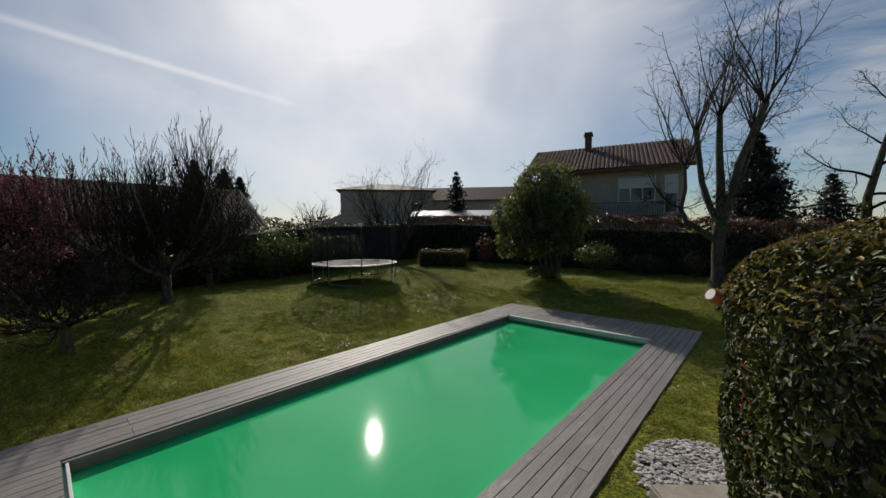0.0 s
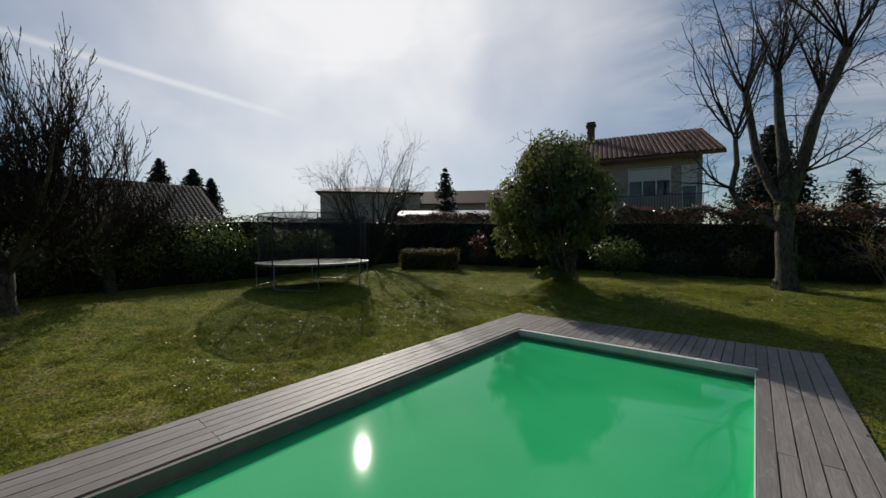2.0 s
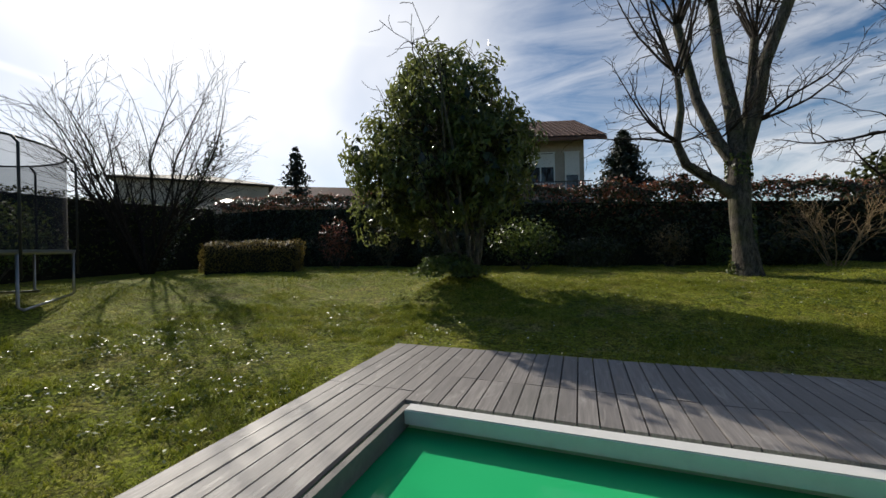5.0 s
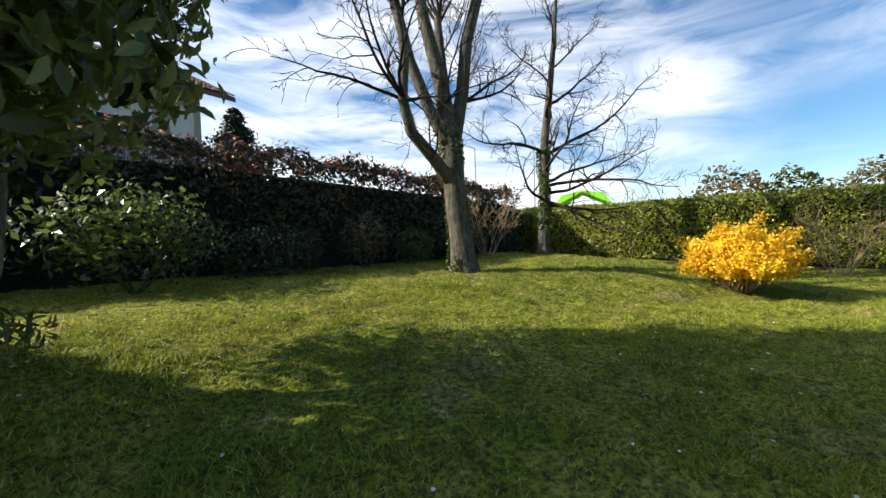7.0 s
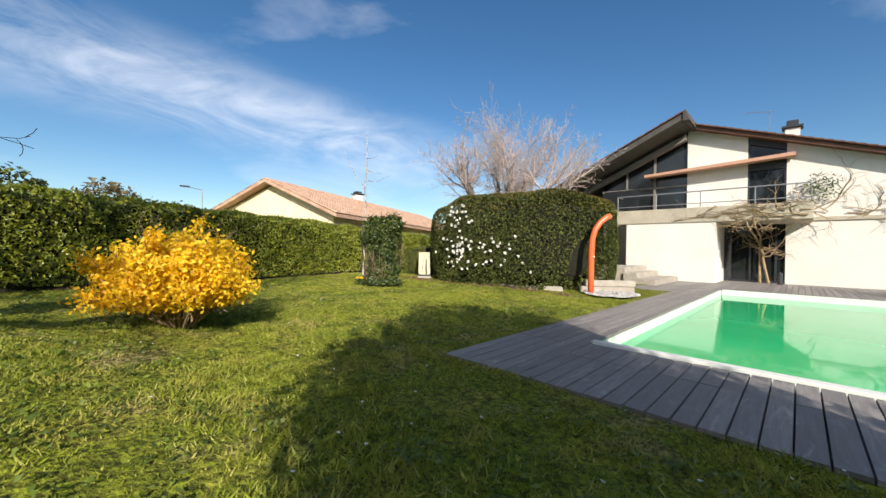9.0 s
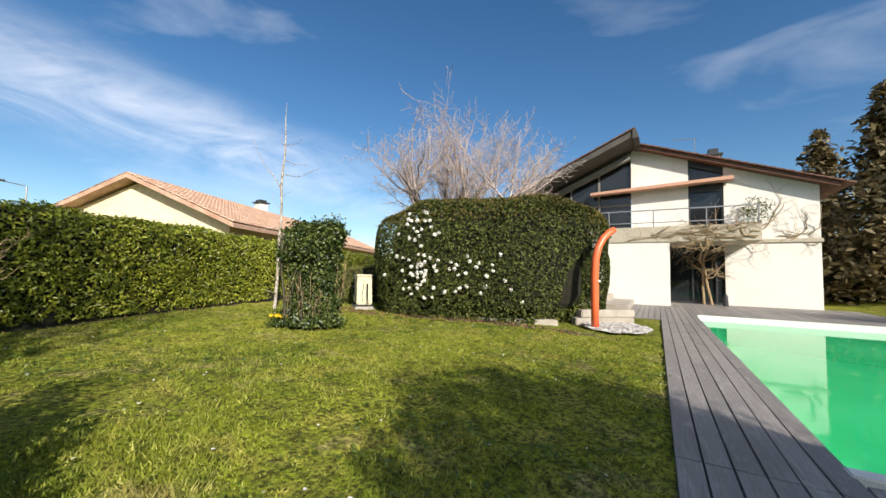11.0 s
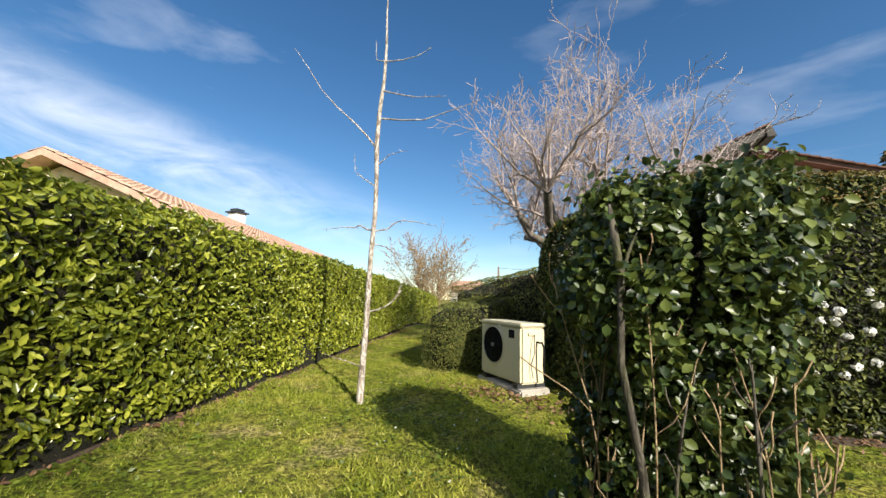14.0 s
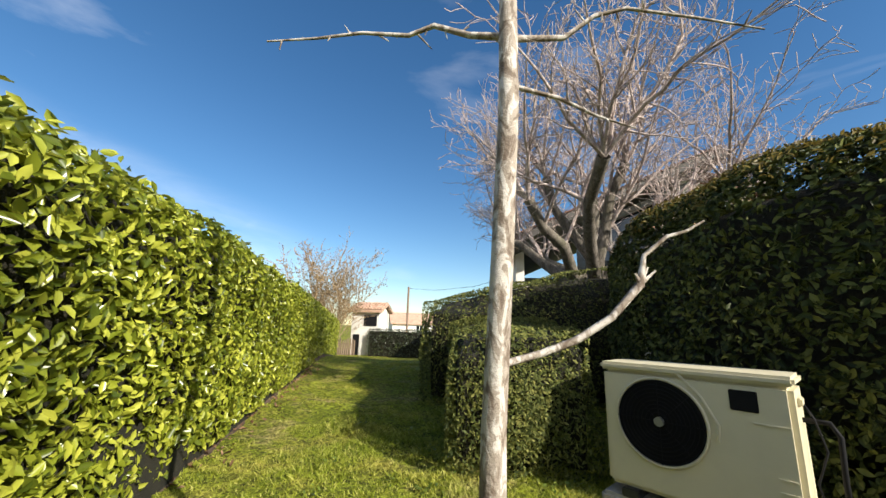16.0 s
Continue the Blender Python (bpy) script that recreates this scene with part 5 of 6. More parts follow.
def fruit_tree(x, y, height, radius, label, bud=("bud", 0.045), fork=1.0, r=0.13, twig="twig", n1=7, big="bark", kids=(13, 7)):
    """An old fruit tree: short trunk, spreading limbs and many upright shoots."""
    g = gz(x, y)
    t = thing("fruit_tree", (x, y, g), label, "tree")
    limbs = [(0, [Vector((x, y, g - 0.1)), Vector((x + 0.02, y, g + 0.3)), Vector((x - 0.03, y, g + fork))], [r * 1.4, r, r * 0.95])]
    rules = dict(steps=[5, 8, 8, 5], wander=[0.1, 0.12, 0.08, 0.12], rise=[0, 0.06, 0.22, 0.15], taper=[0.3, 0.75, 0.85, 0.8], thin=0.005, kids=[0, *kids], angle=[30, 65, 40], ratio=[0.5, 0.62, 0.4], slim=[0.5, 0.5, 0.6])
    rules["from"] = [0.3, 0.2, 0.1]
    for i in range(n1):
        a = i * 2 * math.pi / n1 + rng.uniform(-0.3, 0.3)
        grow((x, y, g + fork * rng.uniform(0.85, 1.0)), (math.cos(a), math.sin(a), rng.uniform(0.25, 0.8)), radius * rng.uniform(0.9, 1.2), r * 0.55, 1, rules, limbs)
    top = max(p.z for _, pts, _ in limbs for p in pts)
    k = (height - g - fork) / (top - g - fork)
    for _, pts, _ in limbs[1:]:
        for p in pts:
            p.z = g + fork + (p.z - g - fork) * k
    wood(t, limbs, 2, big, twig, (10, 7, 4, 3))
    c = tips(limbs, 2, 8 if bud[0] == "pinkbud" else 4)
    part("bud_mass", leaf_cloud(c, rng.normal(0, 1, c.shape), bud[1], 0.6, 0.5, hexa=False), bud[0], t, kind="stuff")
    return t


fruit_tree(-13.75, 3.0, 6.3, 2.4, "old leafless fruit tree with upright shoots", n1=13, kids=(24, 11))
fruit_tree(-10.7, 0.75, 2.7, 1.7, "small low leafless fruit tree", fork=0.55, r=0.09, n1=9, kids=(16, 9))
fruit_tree(-16.2, -0.6, 5.6, 2.3, "budding plum tree with reddish twigs", bud=("pinkbud", 0.07), twig="twig", n1=13, kids=(20, 10))
fruit_tree(-16.6, 4.9, 4.2, 2.0, "leafless fruit tree in front of the hedge", n1=10, kids=(17, 9))


def mulberry():
    """A pollarded tree: knobbly spreading arms, and a dome of upright shoots."""
    x, y = 4.5, 1.9
    g = gz(x, y)
    t = thing("mulberry_tree", (x, y, g), "leafless mulberry with thick pollarded limbs and pale shoots", "tree")
    limbs = [(0, [Vector((x, y, g - 0.1)), Vector((x + 0.03, y, g + 0.4)), Vector((x - 0.02, y, 1.5)), Vector((x, y, 2.1))], [0.26, 0.2, 0.18, 0.2])]
    rules = dict(steps=[5, 10, 7, 4], wander=[0.1, 0.15, 0.2, 0.22], rise=[0, 0.045, 0.07, 0.03], taper=[0.3, 0.8, 0.85, 0.8], thin=0.005, kids=[0, 11, 5], angle=[30, 52, 48], ratio=[0.5, 0.44, 0.45], slim=[0.5, 0.5, 0.6])
    rules["from"] = [0.3, 0.12, 0.1]
    for i in range(9):
        a = i * 2 * math.pi / 9 + rng.uniform(-0.25, 0.25)
        reach = rng.uniform(1.5, 2.4) if i % 3 else 0.8
        pts = [Vector((x, y, rng.uniform(1.8, 2.1)))]
        for f in (0.25, 0.5, 0.75, 1.0):
            pts.append(Vector((x + math.cos(a) * reach * f, y + math.sin(a) * reach * f, 2.0 + (1.15 if i % 3 else 2.0) * f ** 1.3)) + Vector(rng.normal(0, 0.09, 3)))
        limbs.append((0, pts, [0.13, 0.11, 0.095, 0.08, 0.085]))
        for j in range(9):
            k = rng.integers(2, 5) if j < 4 else 4
            away = math.hypot(pts[k].x - x, pts[k].y - y)
            b = a + rng.normal(0, 1.0)
            tilt = rng.uniform(0.2, 0.5) + 0.36 * away / 2
            grow(pts[k], (math.cos(b) * tilt, math.sin(b) * tilt, rng.uniform(0.55, 1.0)), (7.1 - pts[k].z) * (1 - 0.15 * away) * rng.uniform(0.6, 1.0), 0.034, 1, rules, limbs)
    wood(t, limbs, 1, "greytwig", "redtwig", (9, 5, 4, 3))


mulberry()
mss = shrubby_tree("multi_stemmed_shrub", -18.6, 15.8, 22, 5.9, 0.5, "tall multi-stemmed leafless shrub behind the trampoline", "twig", 0.05, (9, 6), 0.01, bud=("bud", 0.03))


_s = rng.uniform(0, 1, 900)
_p = np.column_stack([-18.2 + 1.3 * _s, 16.0 + 1.2 * _s, 0.8 + 4.4 * _s]) + rng.normal(0, 0.13, (900, 3))
part("ivy_leaves", leaf_cloud(_p, rng.normal(0, 1, _p.shape), 0.10, 0.8, 0.5, hexa=False), "darkleaf", mss, "dark ivy on a leaning stem", kind="stuff")


def thin_tree():
    x, y = 6.45, 7.66
    g = gz(x, y)
    t = thing("young_tree", (x, y, g), "slender young tree with pale blotched bark and few bare branches", "tree")
    trunk = [Vector((x + 0.015 * math.sin(i * 1.1) - 0.007 * i, y + 0.02 * math.cos(i * 1.7), g - 0.05 + i * 0.42)) for i in range(13)]
    limbs = [(0, trunk, [0.042, 0.034, 0.031, 0.029, 0.028, 0.026, 0.024, 0.028, 0.024, 0.020, 0.015, 0.010, 0.004])]
    rules = dict(steps=[5, 10, 4], wander=[0.05, 0.16, 0.2], rise=[0, 0.03, 0.05], taper=[0.3, 0.8, 0.8], thin=0.004, kids=[0, 9], angle=[30, 60], ratio=[0.5, 0.10], slim=[0.5, 0.7])
    rules["from"] = [0.3, 0.1]
    def bough(points, r0):
        pts = [Vector(q) for q in points]
        limbs.append((1, pts, [r0 * (1 - 0.75 * k / (len(pts) - 1)) for k in range(len(pts))]))
        for k in range(1, len(pts)):
            for f in (0.25, 0.7):
                at = pts[k - 1].lerp(pts[k], f)
                limbs.append((2, [at, at + Vector((rng.normal(0, 0.02), rng.normal(0, 0.02), rng.choice([-1, 1]) * rng.uniform(0.012, 0.04)))], [0.0035, 0.0015]))
    bough(((6.43, 7.65, 1.98), (6.52, 7.64, 2.0), (6.63, 7.62, 2.06), (6.71, 7.62, 2.03), (6.86, 7.62, 2.05), (7.01, 7.62, 2.04), (7.18, 7.62, 2.04)), 0.011)
    bough(((6.40, 7.65, 1.97), (6.24, 7.62, 1.99), (6.15, 7.62, 2.06), (6.06, 7.62, 2.08), (5.85, 7.6, 2.05), (5.68, 7.6, 2.0)), 0.010)
    bough(((6.41, 7.65, 1.82), (6.26, 7.62, 1.79), (6.16, 7.62, 1.73), (6.06, 7.62, 1.69)), 0.008)
    bough(((6.40, 7.66, 2.93), (6.58, 7.66, 3.15), (6.8, 7.66, 3.37), (7.05, 7.68, 3.6), (7.34, 7.66, 3.9), (7.62, 7.66, 4.3), (7.90, 7.66, 4.66)), 0.013)
    bough(((6.38, 7.66, 3.33), (6.10, 7.66, 3.26), (5.81, 7.66, 3.21), (5.47, 7.66, 3.26), (5.15, 7.66, 3.31)), 0.011)
    bough(((6.37, 7.66, 3.68), (6.10, 7.66, 3.57), (5.89, 7.66, 3.5), (5.54, 7.66, 3.44)), 0.009)
    bough(((6.35, 7.66, 4.06), (6.12, 7.66, 4.02), (5.92, 7.66, 4.02), (5.74, 7.66, 4.08)), 0.008)
    bough(((6.36, 7.66, 4.06), (6.50, 7.66, 4.12), (6.52, 7.66, 4.4)), 0.007)
    bough(((6.40, 7.66, 2.75), (6.25, 7.66, 2.86), (6.0, 7.66, 2.88)), 0.007)
    bough(((6.42, 7.66, 2.5), (6.60, 7.66, 2.62), (6.72, 7.66, 2.72), (6.74, 7.66, 2.95)), 0.007)
    bough(((6.49, 7.66, 0.47), (6.65, 7.66, 0.50), (6.78, 7.66, 0.52), (7.02, 7.66, 0.56)), 0.007)
    crook = [Vector(q) for q in ((6.42, 7.63, 1.06), (6.33, 7.61, 1.085), (6.24, 7.60, 1.12), (6.15, 7.60, 1.18), (6.075, 7.60, 1.265), (6.06, 7.60, 1.34), (6.0, 7.60, 1.39), (5.95, 7.60, 1.405), (5.905, 7.60, 1.432))]
    limbs.append((1, crook, [0.010, 0.0095, 0.010, 0.0095, 0.011, 0.006, 0.0055, 0.004, 0.003]))
    for q in ((6.035, 7.6, 1.30), (6.05, 7.59, 1.31), (6.09, 7.61, 1.29)):
        limbs.append((2, [crook[4], Vector(q)], [0.008, 0.003]))
    part("trunk", limbs_mesh(limbs[:1], (12,)), "blotch", t, smooth=True)
    for limb in [l for l in limbs[1:] if l[0] == 1]:
        part("branch", limbs_mesh([limb], (4, 6, 4)), "blotch", t, smooth=True)
    part("spur_mass", limbs_mesh([l for l in limbs[1:] if l[0] > 1], (4, 6, 4)), "blotch", t, smooth=True, kind="stuff")


thin_tree()


def conifer(x, y, height, r, label, mat="conifer", z0=None):
    g = gz(np.clip(x, -22, 14), np.clip(y, -18, 24)) if z0 is None else z0
    t = thing("conifer", (x, y, g), label, "tree")
    part("trunk", tube([(x, y, g - 0.2), (x, y, g + height * 0.95)], [r * 0.08, 0.02], 7), "bark", t)
    ps, ns = [], []
    layers = int(14 + height * 2.2)
    for k in range(layers):
        s = 0.08 + 0.92 * (k + rng.uniform(0, 0.8)) / layers
        for q in range(int(11 + 3 * r)):
            a = rng.uniform(0, 2 * math.pi)
            ln = r * (1 - s) ** 0.7 * rng.uniform(0.45, 1.15) + 0.12
            m = max(4, int(10 * ln))
            f = rng.uniform(0.1, 1, m)
            rise = rng.uniform(-0.1, 0.35)
            pos = np.column_stack([x + math.cos(a) * ln * f, y + math.sin(a) * ln * f, g + s * height + ln * f * rise - 0.35 * ln * f ** 2])
            ps.append(pos + rng.normal(0, 0.05 + 0.07 * ln, pos.shape))
            ns.append(np.tile([math.cos(a) * 0.4, math.sin(a) * 0.4, 0.8], (m, 1)))
    p, d = np.concatenate(ps), np.concatenate(ns)
    part("sprig_mass", leaf_cloud(p, d, 0.07 * height ** 0.75, 0.45, 0.6, hexa=False), mat, t, kind="stuff")


conifer(-22.9, 27.6, 7.6, 1.9, "dark conical conifer behind the hedge")
conifer(-1.4, 42.0, 10.2, 4.2, "dark dense conifer beside the neighbour's house")
conifer(-57.5, 18.3, 11.0, 4.2, "distant dark conifer above the bungalow roof")
conifer(-58.4, 15.0, 11.8, 3.4, "distant dark conifer above the bungalow roof")
conifer(-58.0, 20.5, 10.0, 3.2, "distant dark conifer above the bungalow roof")
conifer(3.2, 43.2, 6.5, 2.4, "distant cedar above the hedge")


def leafy(name, x, y, r, n, size, mat, label, stems=0, z=None, hexa=False, lumps=0.3, jitter=0.7, ratio=0.5, group=""):
    g = gz(x, y) if z is None else z
    t = thing(name, (x, y, g), label, "shrub", group)
    if stems:
        limbs = []
        rules = dict(steps=[5, 4], wander=[0.1, 0.2], rise=[0.05, 0.05], taper=[0.7, 0.8], thin=0.004, kids=[6], angle=[40], ratio=[0.5], slim=[0.6])
        rules["from"] = [0.3]
        for i in range(stems):
            a = i * 2 * math.pi / stems + rng.uniform(-0.4, 0.4)
            grow((x + 0.06 * math.cos(a), y + 0.06 * math.sin(a), g - 0.03), (math.cos(a) * 0.6 * r[0] / r[2], math.sin(a) * 0.6 * r[1] / r[2], 1), r[2] * 1.5, 0.018, 0, rules, limbs)
        part("stem_mass", limbs_mesh(limbs, (5, 3)), "tantwig" if mat == "forsythia" else "bark", t, kind="stuff")
    p, d = blob_points((x, y, g + r[2] * (1.05 if stems else 0.75)), r, n, 0.35 if stems else 0.7, -0.9, lumps, 1.3)
    p[:, 2] = np.maximum(p[:, 2], g + 0.03)
    part("leaves", leaf_cloud(p, d, size, ratio, jitter, hexa=hexa), mat, t, kind="stuff")
    return t




def forsythia():
    x, y = 0.80, 13.75
    g = gz(x, y)
    t = thing("forsythia", (x, y, g), "yellow forsythia bush in full bloom on the lawn", "shrub")
    rules = dict(steps=[8, 6, 4], wander=[0.10, 0.16, 0.2], rise=[-0.02, 0.02, 0.0], taper=[0.6, 0.7, 0.7], thin=0.003, kids=[7, 3], angle=[38, 45], ratio=[0.33, 0.5], slim=[0.6, 0.7])
    rules["from"] = [0.22, 0.2]
    limbs = []
    for i in range(62):
        a = i * 2.4 + rng.uniform(-0.3, 0.3)
        s = rng.uniform(0.05, 0.9)
        out = 1.12 if math.cos(a - 0.5) > 0.3 else 1.0
        grow((x + 0.13 * math.cos(a), y + 0.12 * math.sin(a), g - 0.03), (math.cos(a) * s * 1.1, math.sin(a) * s, 0.9), rng.uniform(0.78, 1.0) * (1 - 0.34 * s) * out, 0.012, 0, rules, limbs)
    part("stem_mass", limbs_mesh(limbs, (5, 3, 3)), "tantwig", t, kind="stuff")
    p = np.concatenate([tips([l for l in limbs if l[0] == 0], 0, 60, 0.03), tips(limbs, 1, 24, 0.05)])
    p = p[p[:, 2] > g + 0.16 + rng.uniform(0, 0.22, len(p))]
    d = p - np.array([x, y, g + 0.5])
    part("blossom", leaf_cloud(p, d / np.linalg.norm(d, axis=1)[:, None], 0.05, 0.6, 0.9, hexa=False), "forsythia", t, kind="stuff")


forsythia()
leafy("shrub", -6.5, 18.6, (1.1, 0.6, 0.75), 1500, 0.11, "lime", "open shrub with fresh green leaves and pale stems", stems=7)
leafy("shrub", -4.6, 19.3, (1.0, 0.6, 0.55), 2500, 0.07, "darkleaf", "low rounded dark evergreen shrub")
leafy("shrub", -2.7, 19.4, (0.55, 0.5, 0.6), 900, 0.08, "dryleaf", "small brownish shrub under the hedge", stems=6)
leafy("shrub", -1.3, 19.6, (0.5, 0.45, 0.5), 1500, 0.07, "lime", "small rounded green shrub")
leafy("shrub", 0.1, 19.6, (0.9, 0.5, 0.5), 1800, 0.08, "darkleaf", "low dark evergreen shrub under the hedge")
leafy("shrub", -9.2, 19.3, (1.2, 0.6, 0.8), 1800, 0.08, "darkleaf", "dark evergreen shrub under the hedge")
leafy("shrub", -11.4, 19.2, (0.7, 0.6, 0.9), 700, 0.08, "dryleaf", "thin brownish shrub under the hedge", stems=6)
hedge("low_hedge", [(-16.2, 16.1), (-13.6, 17.4)], 0.45, [1.5, 1.5], "rtab", 420, 0.06, "goldtip", "low clipped hedge with tan leaves", hexa=False)
shrubby_tree("bare_shrub", 4.75, 13.0, 12, 1.35, 0.55, "bare tan-stemmed shrub by the hedge", "tantwig", 0.014, (6, 4), 0.03, bud=("lime", 0.03))
shrubby_tree("bare_shrub", 0.6, 19.0, 10, 1.7, 0.5, "pale leafless shrub by the far hedge", "tantwig", 0.014, (7, 5), 0.0)
for x, y, r in ((-16.9, 5.2, (1.0, 1.3, 1.0)), (-16.8, 7.6, (1.0, 1.4, 1.1)), (-17.2, 9.8, (1.0, 1.3, 1.05)), (-16.6, 3.0, (0.9, 1.2, 0.8)), (-17.8, 12.0, (1.0, 1.3, 1.0))):
    leafy("shrub", x, y, r, 2600, 0.10, "lime", "loose green shrub in front of the boundary hedge", stems=6, group="shrubs along the boundary")
leafy("photinia", -13.4, 19.0, (0.7, 0.5, 0.9), 700, 0.10, "photinia", "small red-leaved shrub above the low hedge", stems=6)
for k, (x, y, r) in enumerate(((22.9, 19.3, (2.2, 2.2, 2.7)), (23.5, 16.3, (2.0, 2.0, 2.3)), (26.0, 13.0, (2.2, 2.2, 2.6)), (7.9, 29.9, (1.6, 1.6, 2.8)), (12.0, 36.0, (3.0, 2.6, 2.0)))):
    leafy("tree_crown", x, y, r, 1500, 0.35, "dryleaf" if k % 2 == 0 else "camellia", "rounded distant tree beyond the hedge", z=0.4)
for k, (x, y, r) in enumerate(((-62, 36, (6, 5, 3.0)), (-58, 46, (6, 5, 2.6)), (-66, 28, (7, 5, 2.8)), (-50, 56, (6, 5, 3.0)))):
    leafy("tree_crown", x, y, r, 1400, 0.6, "dryleaf" if k % 2 == 0 else "conifer", "distant tree above the far roofs", z=0.4)
fruit_like = [(-57.2, 31.6, 10.0), (-30.0, 58.0, 13.0), (-26.0, 61.0, 12.0)]
for x, y, hgt in fruit_like:
    shrubby_tree("bare_tree", x, y, 9, hgt * 0.75, 0.45, "distant leafless tree above the roofs", "twig", 0.12, (9, 7), 0.03, wander=0.15)
shrubby_tree("bare_tree", 15.9, -13.6, 22, 5.6, 0.42, "leafless tree with tan twigs behind the paling", "tantwig", 0.035, (11, 8), 0.03, bud=("drybud", 0.10), nbud=5)
hedge("mixed_hedge", [(9.0, -15.5), (14.0, -16.0)], 0.5, [0.85, 0.85], "lrt", 150, 0.11, "darkleaf", "dark hedge with brown patches beside the outbuilding", hexa=False)
conifer(-9.8, -9.0, 9.5, 2.8, "tall brownish cypress behind the house corner", "dryleaf", 0.0)
conifer(-9.0, -13.5, 9.0, 2.6, "tall cypress behind the house corner", "dryleaf", 0.0)
hedge("mixed_hedge", [(-7.6, -11.0), (-14.0, -9.5)], 0.5, [1.9, 1.9], "lr", 90, 0.13, "darkleaf", "dark hedge beyond the house corner", hexa=False)

# ---- ivy pillar ----


def ivy_pillar():
    x0, y0 = 3.68, 8.93
    g = gz(x0, y0)
    t = thing("ivy_pillar", (x0, y0, g), "thick pillar of ivy grown over an old stump", "ivy")
    # plain near-black box that gives the gaps in the ivy their shade
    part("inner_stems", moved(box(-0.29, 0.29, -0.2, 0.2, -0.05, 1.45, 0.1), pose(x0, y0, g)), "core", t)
    n = 22000
    u = rng.uniform(0, 1, n)
    aa = np.linspace(0, 2 * math.pi, 2001)
    ox, oy = np.sign(np.cos(aa)) * np.abs(np.cos(aa)) ** 0.6, np.sign(np.sin(aa)) * np.abs(np.sin(aa)) ** 0.6
    seg = np.concatenate([[0], np.cumsum(np.hypot(np.diff(ox) * 0.4, np.diff(oy) * 0.3))])
    w0 = rng.uniform(0, seg[-1], n)
    bx, by = np.interp(w0, seg, ox), np.interp(w0, seg, oy)
    c, s = np.sign(bx) * np.abs(bx) ** 3, np.sign(by) * np.abs(by) ** 3
    top = u > 0.82
    w = np.where(top, np.sqrt(rng.uniform(0, 1, n)), 1)
    h = np.where(top, 1.60 + 0.10 * rng.uniform(-1, 1, n), u / 0.82 * 1.62)
    p = np.column_stack([x0 + bx * 0.36 * w, y0 + by * 0.31 * w, g + h])
    nr = np.column_stack([c, s, np.where(top, 1.5, 0.2)])
    nr /= np.linalg.norm(nr, axis=1)[:, None]
    p += nr * (lump(p, 2.0, 0.20) + lump(p, 5.0, 0.12) + np.abs(rng.normal(0, 0.06, n)))[:, None]
    p[:, 0] -= 0.10 * np.clip((h - 0.9) / 0.7, 0, 1) * (bx < 0)
    part("leaves", leaf_cloud(p, nr + np.array([0, 0, 0.25]), 0.047, 0.75, 0.85, 0.9), "ivy", t, kind="stuff")
    q, d = blob_points((x0, y0 + 0.1, g + 0.05), (0.62, 0.45, 0.3), 1300, 0.5, 0.0)
    part("skirt_leaves", leaf_cloud(q, d, 0.06, 0.7, 0.6), "ivy", t, kind="stuff")
    rules = dict(steps=[8, 5], wander=[0.06, 0.15], rise=[0.1, 0.1], taper=[0.6, 0.8], thin=0.004, kids=[4], angle=[35], ratio=[0.3], slim=[0.5])
    rules["from"] = [0.4]
    limbs = []
    for dx, dy, ln in ((0.41, 0.20, 1.1), (-0.2, 0.36, 0.9), (0.1, 0.38, 0.8)):
        grow((x0 + dx, y0 + dy, g), (0.02, -0.02, 1), ln, 0.010, 0, rules, limbs)
    limbs.append((0, [Vector(q) for q in ((3.86, 9.32, g - 0.02), (3.88, 9.33, 0.55), (3.945, 9.36, 0.98), (3.935, 9.38, 1.34), (3.955, 9.38, 1.53), (3.97, 9.36, 1.66))], [0.021, 0.018, 0.015, 0.016, 0.018, 0.006]))
    limbs.append((1, [Vector(q) for q in ((3.94, 9.38, 1.32), (3.895, 9.39, 1.46), (3.865, 9.38, 1.53))], [0.009, 0.008, 0.004]))
    part("stems", limbs_mesh(limbs, (6, 4)), "bark", t, smooth=True)
    dead = []
    for k in range(34):
        a = k * 2.4
        bx_, by_ = math.copysign(abs(math.cos(a)) ** 0.6, math.cos(a)), math.copysign(abs(math.sin(a)) ** 0.6, math.sin(a))
        grow((x0 + bx_ * 0.42, y0 + by_ * 0.37, g - 0.02), (-bx_ * 0.03, -by_ * 0.03, 1), rng.uniform(0.35, 1.0) if k % 4 else rng.uniform(1.0, 1.5), 0.0045, 0, rules, dead)
    part("dead_stems", limbs_mesh(dead, (5, 3)), "tantwig", t, "dry brown ivy stems", smooth=True, kind="stuff")
    f = thing("yellow_flowers", (4.05, 9.32, gz(4.05, 9.32)), "small clump of yellow spring flowers in the grass", "flowers")
    for i in range(14):
        px_, py_ = 4.04 + rng.normal(0, 0.10), 9.30 + rng.normal(0, 0.07)
        z = gz(px_, py_)
        part("stem", tube([(px_, py_, z), (px_ + 0.01, py_, z + 0.16)], 0.004, 4), "lime", f)
        d = rng.normal(0, 1, (7, 3))
        d /= np.linalg.norm(d, axis=1)[:, None]
        part("flower", leaf_cloud(np.array([px_ + 0.01, py_, z + 0.17]) + d * 0.018, d, 0.05, 0.7, 0.2), "forsythia", f)
    q, d = blob_points((4.05, 9.32, gz(4.05, 9.32)), (0.28, 0.16, 0.16), 220, 0.3, 0.0)
    part("leaves", leaf_cloud(q, d, 0.09, 0.18, 0.6, hexa=False), "lime", f, kind="stuff")


ivy_pillar()

# ---- garden things ----


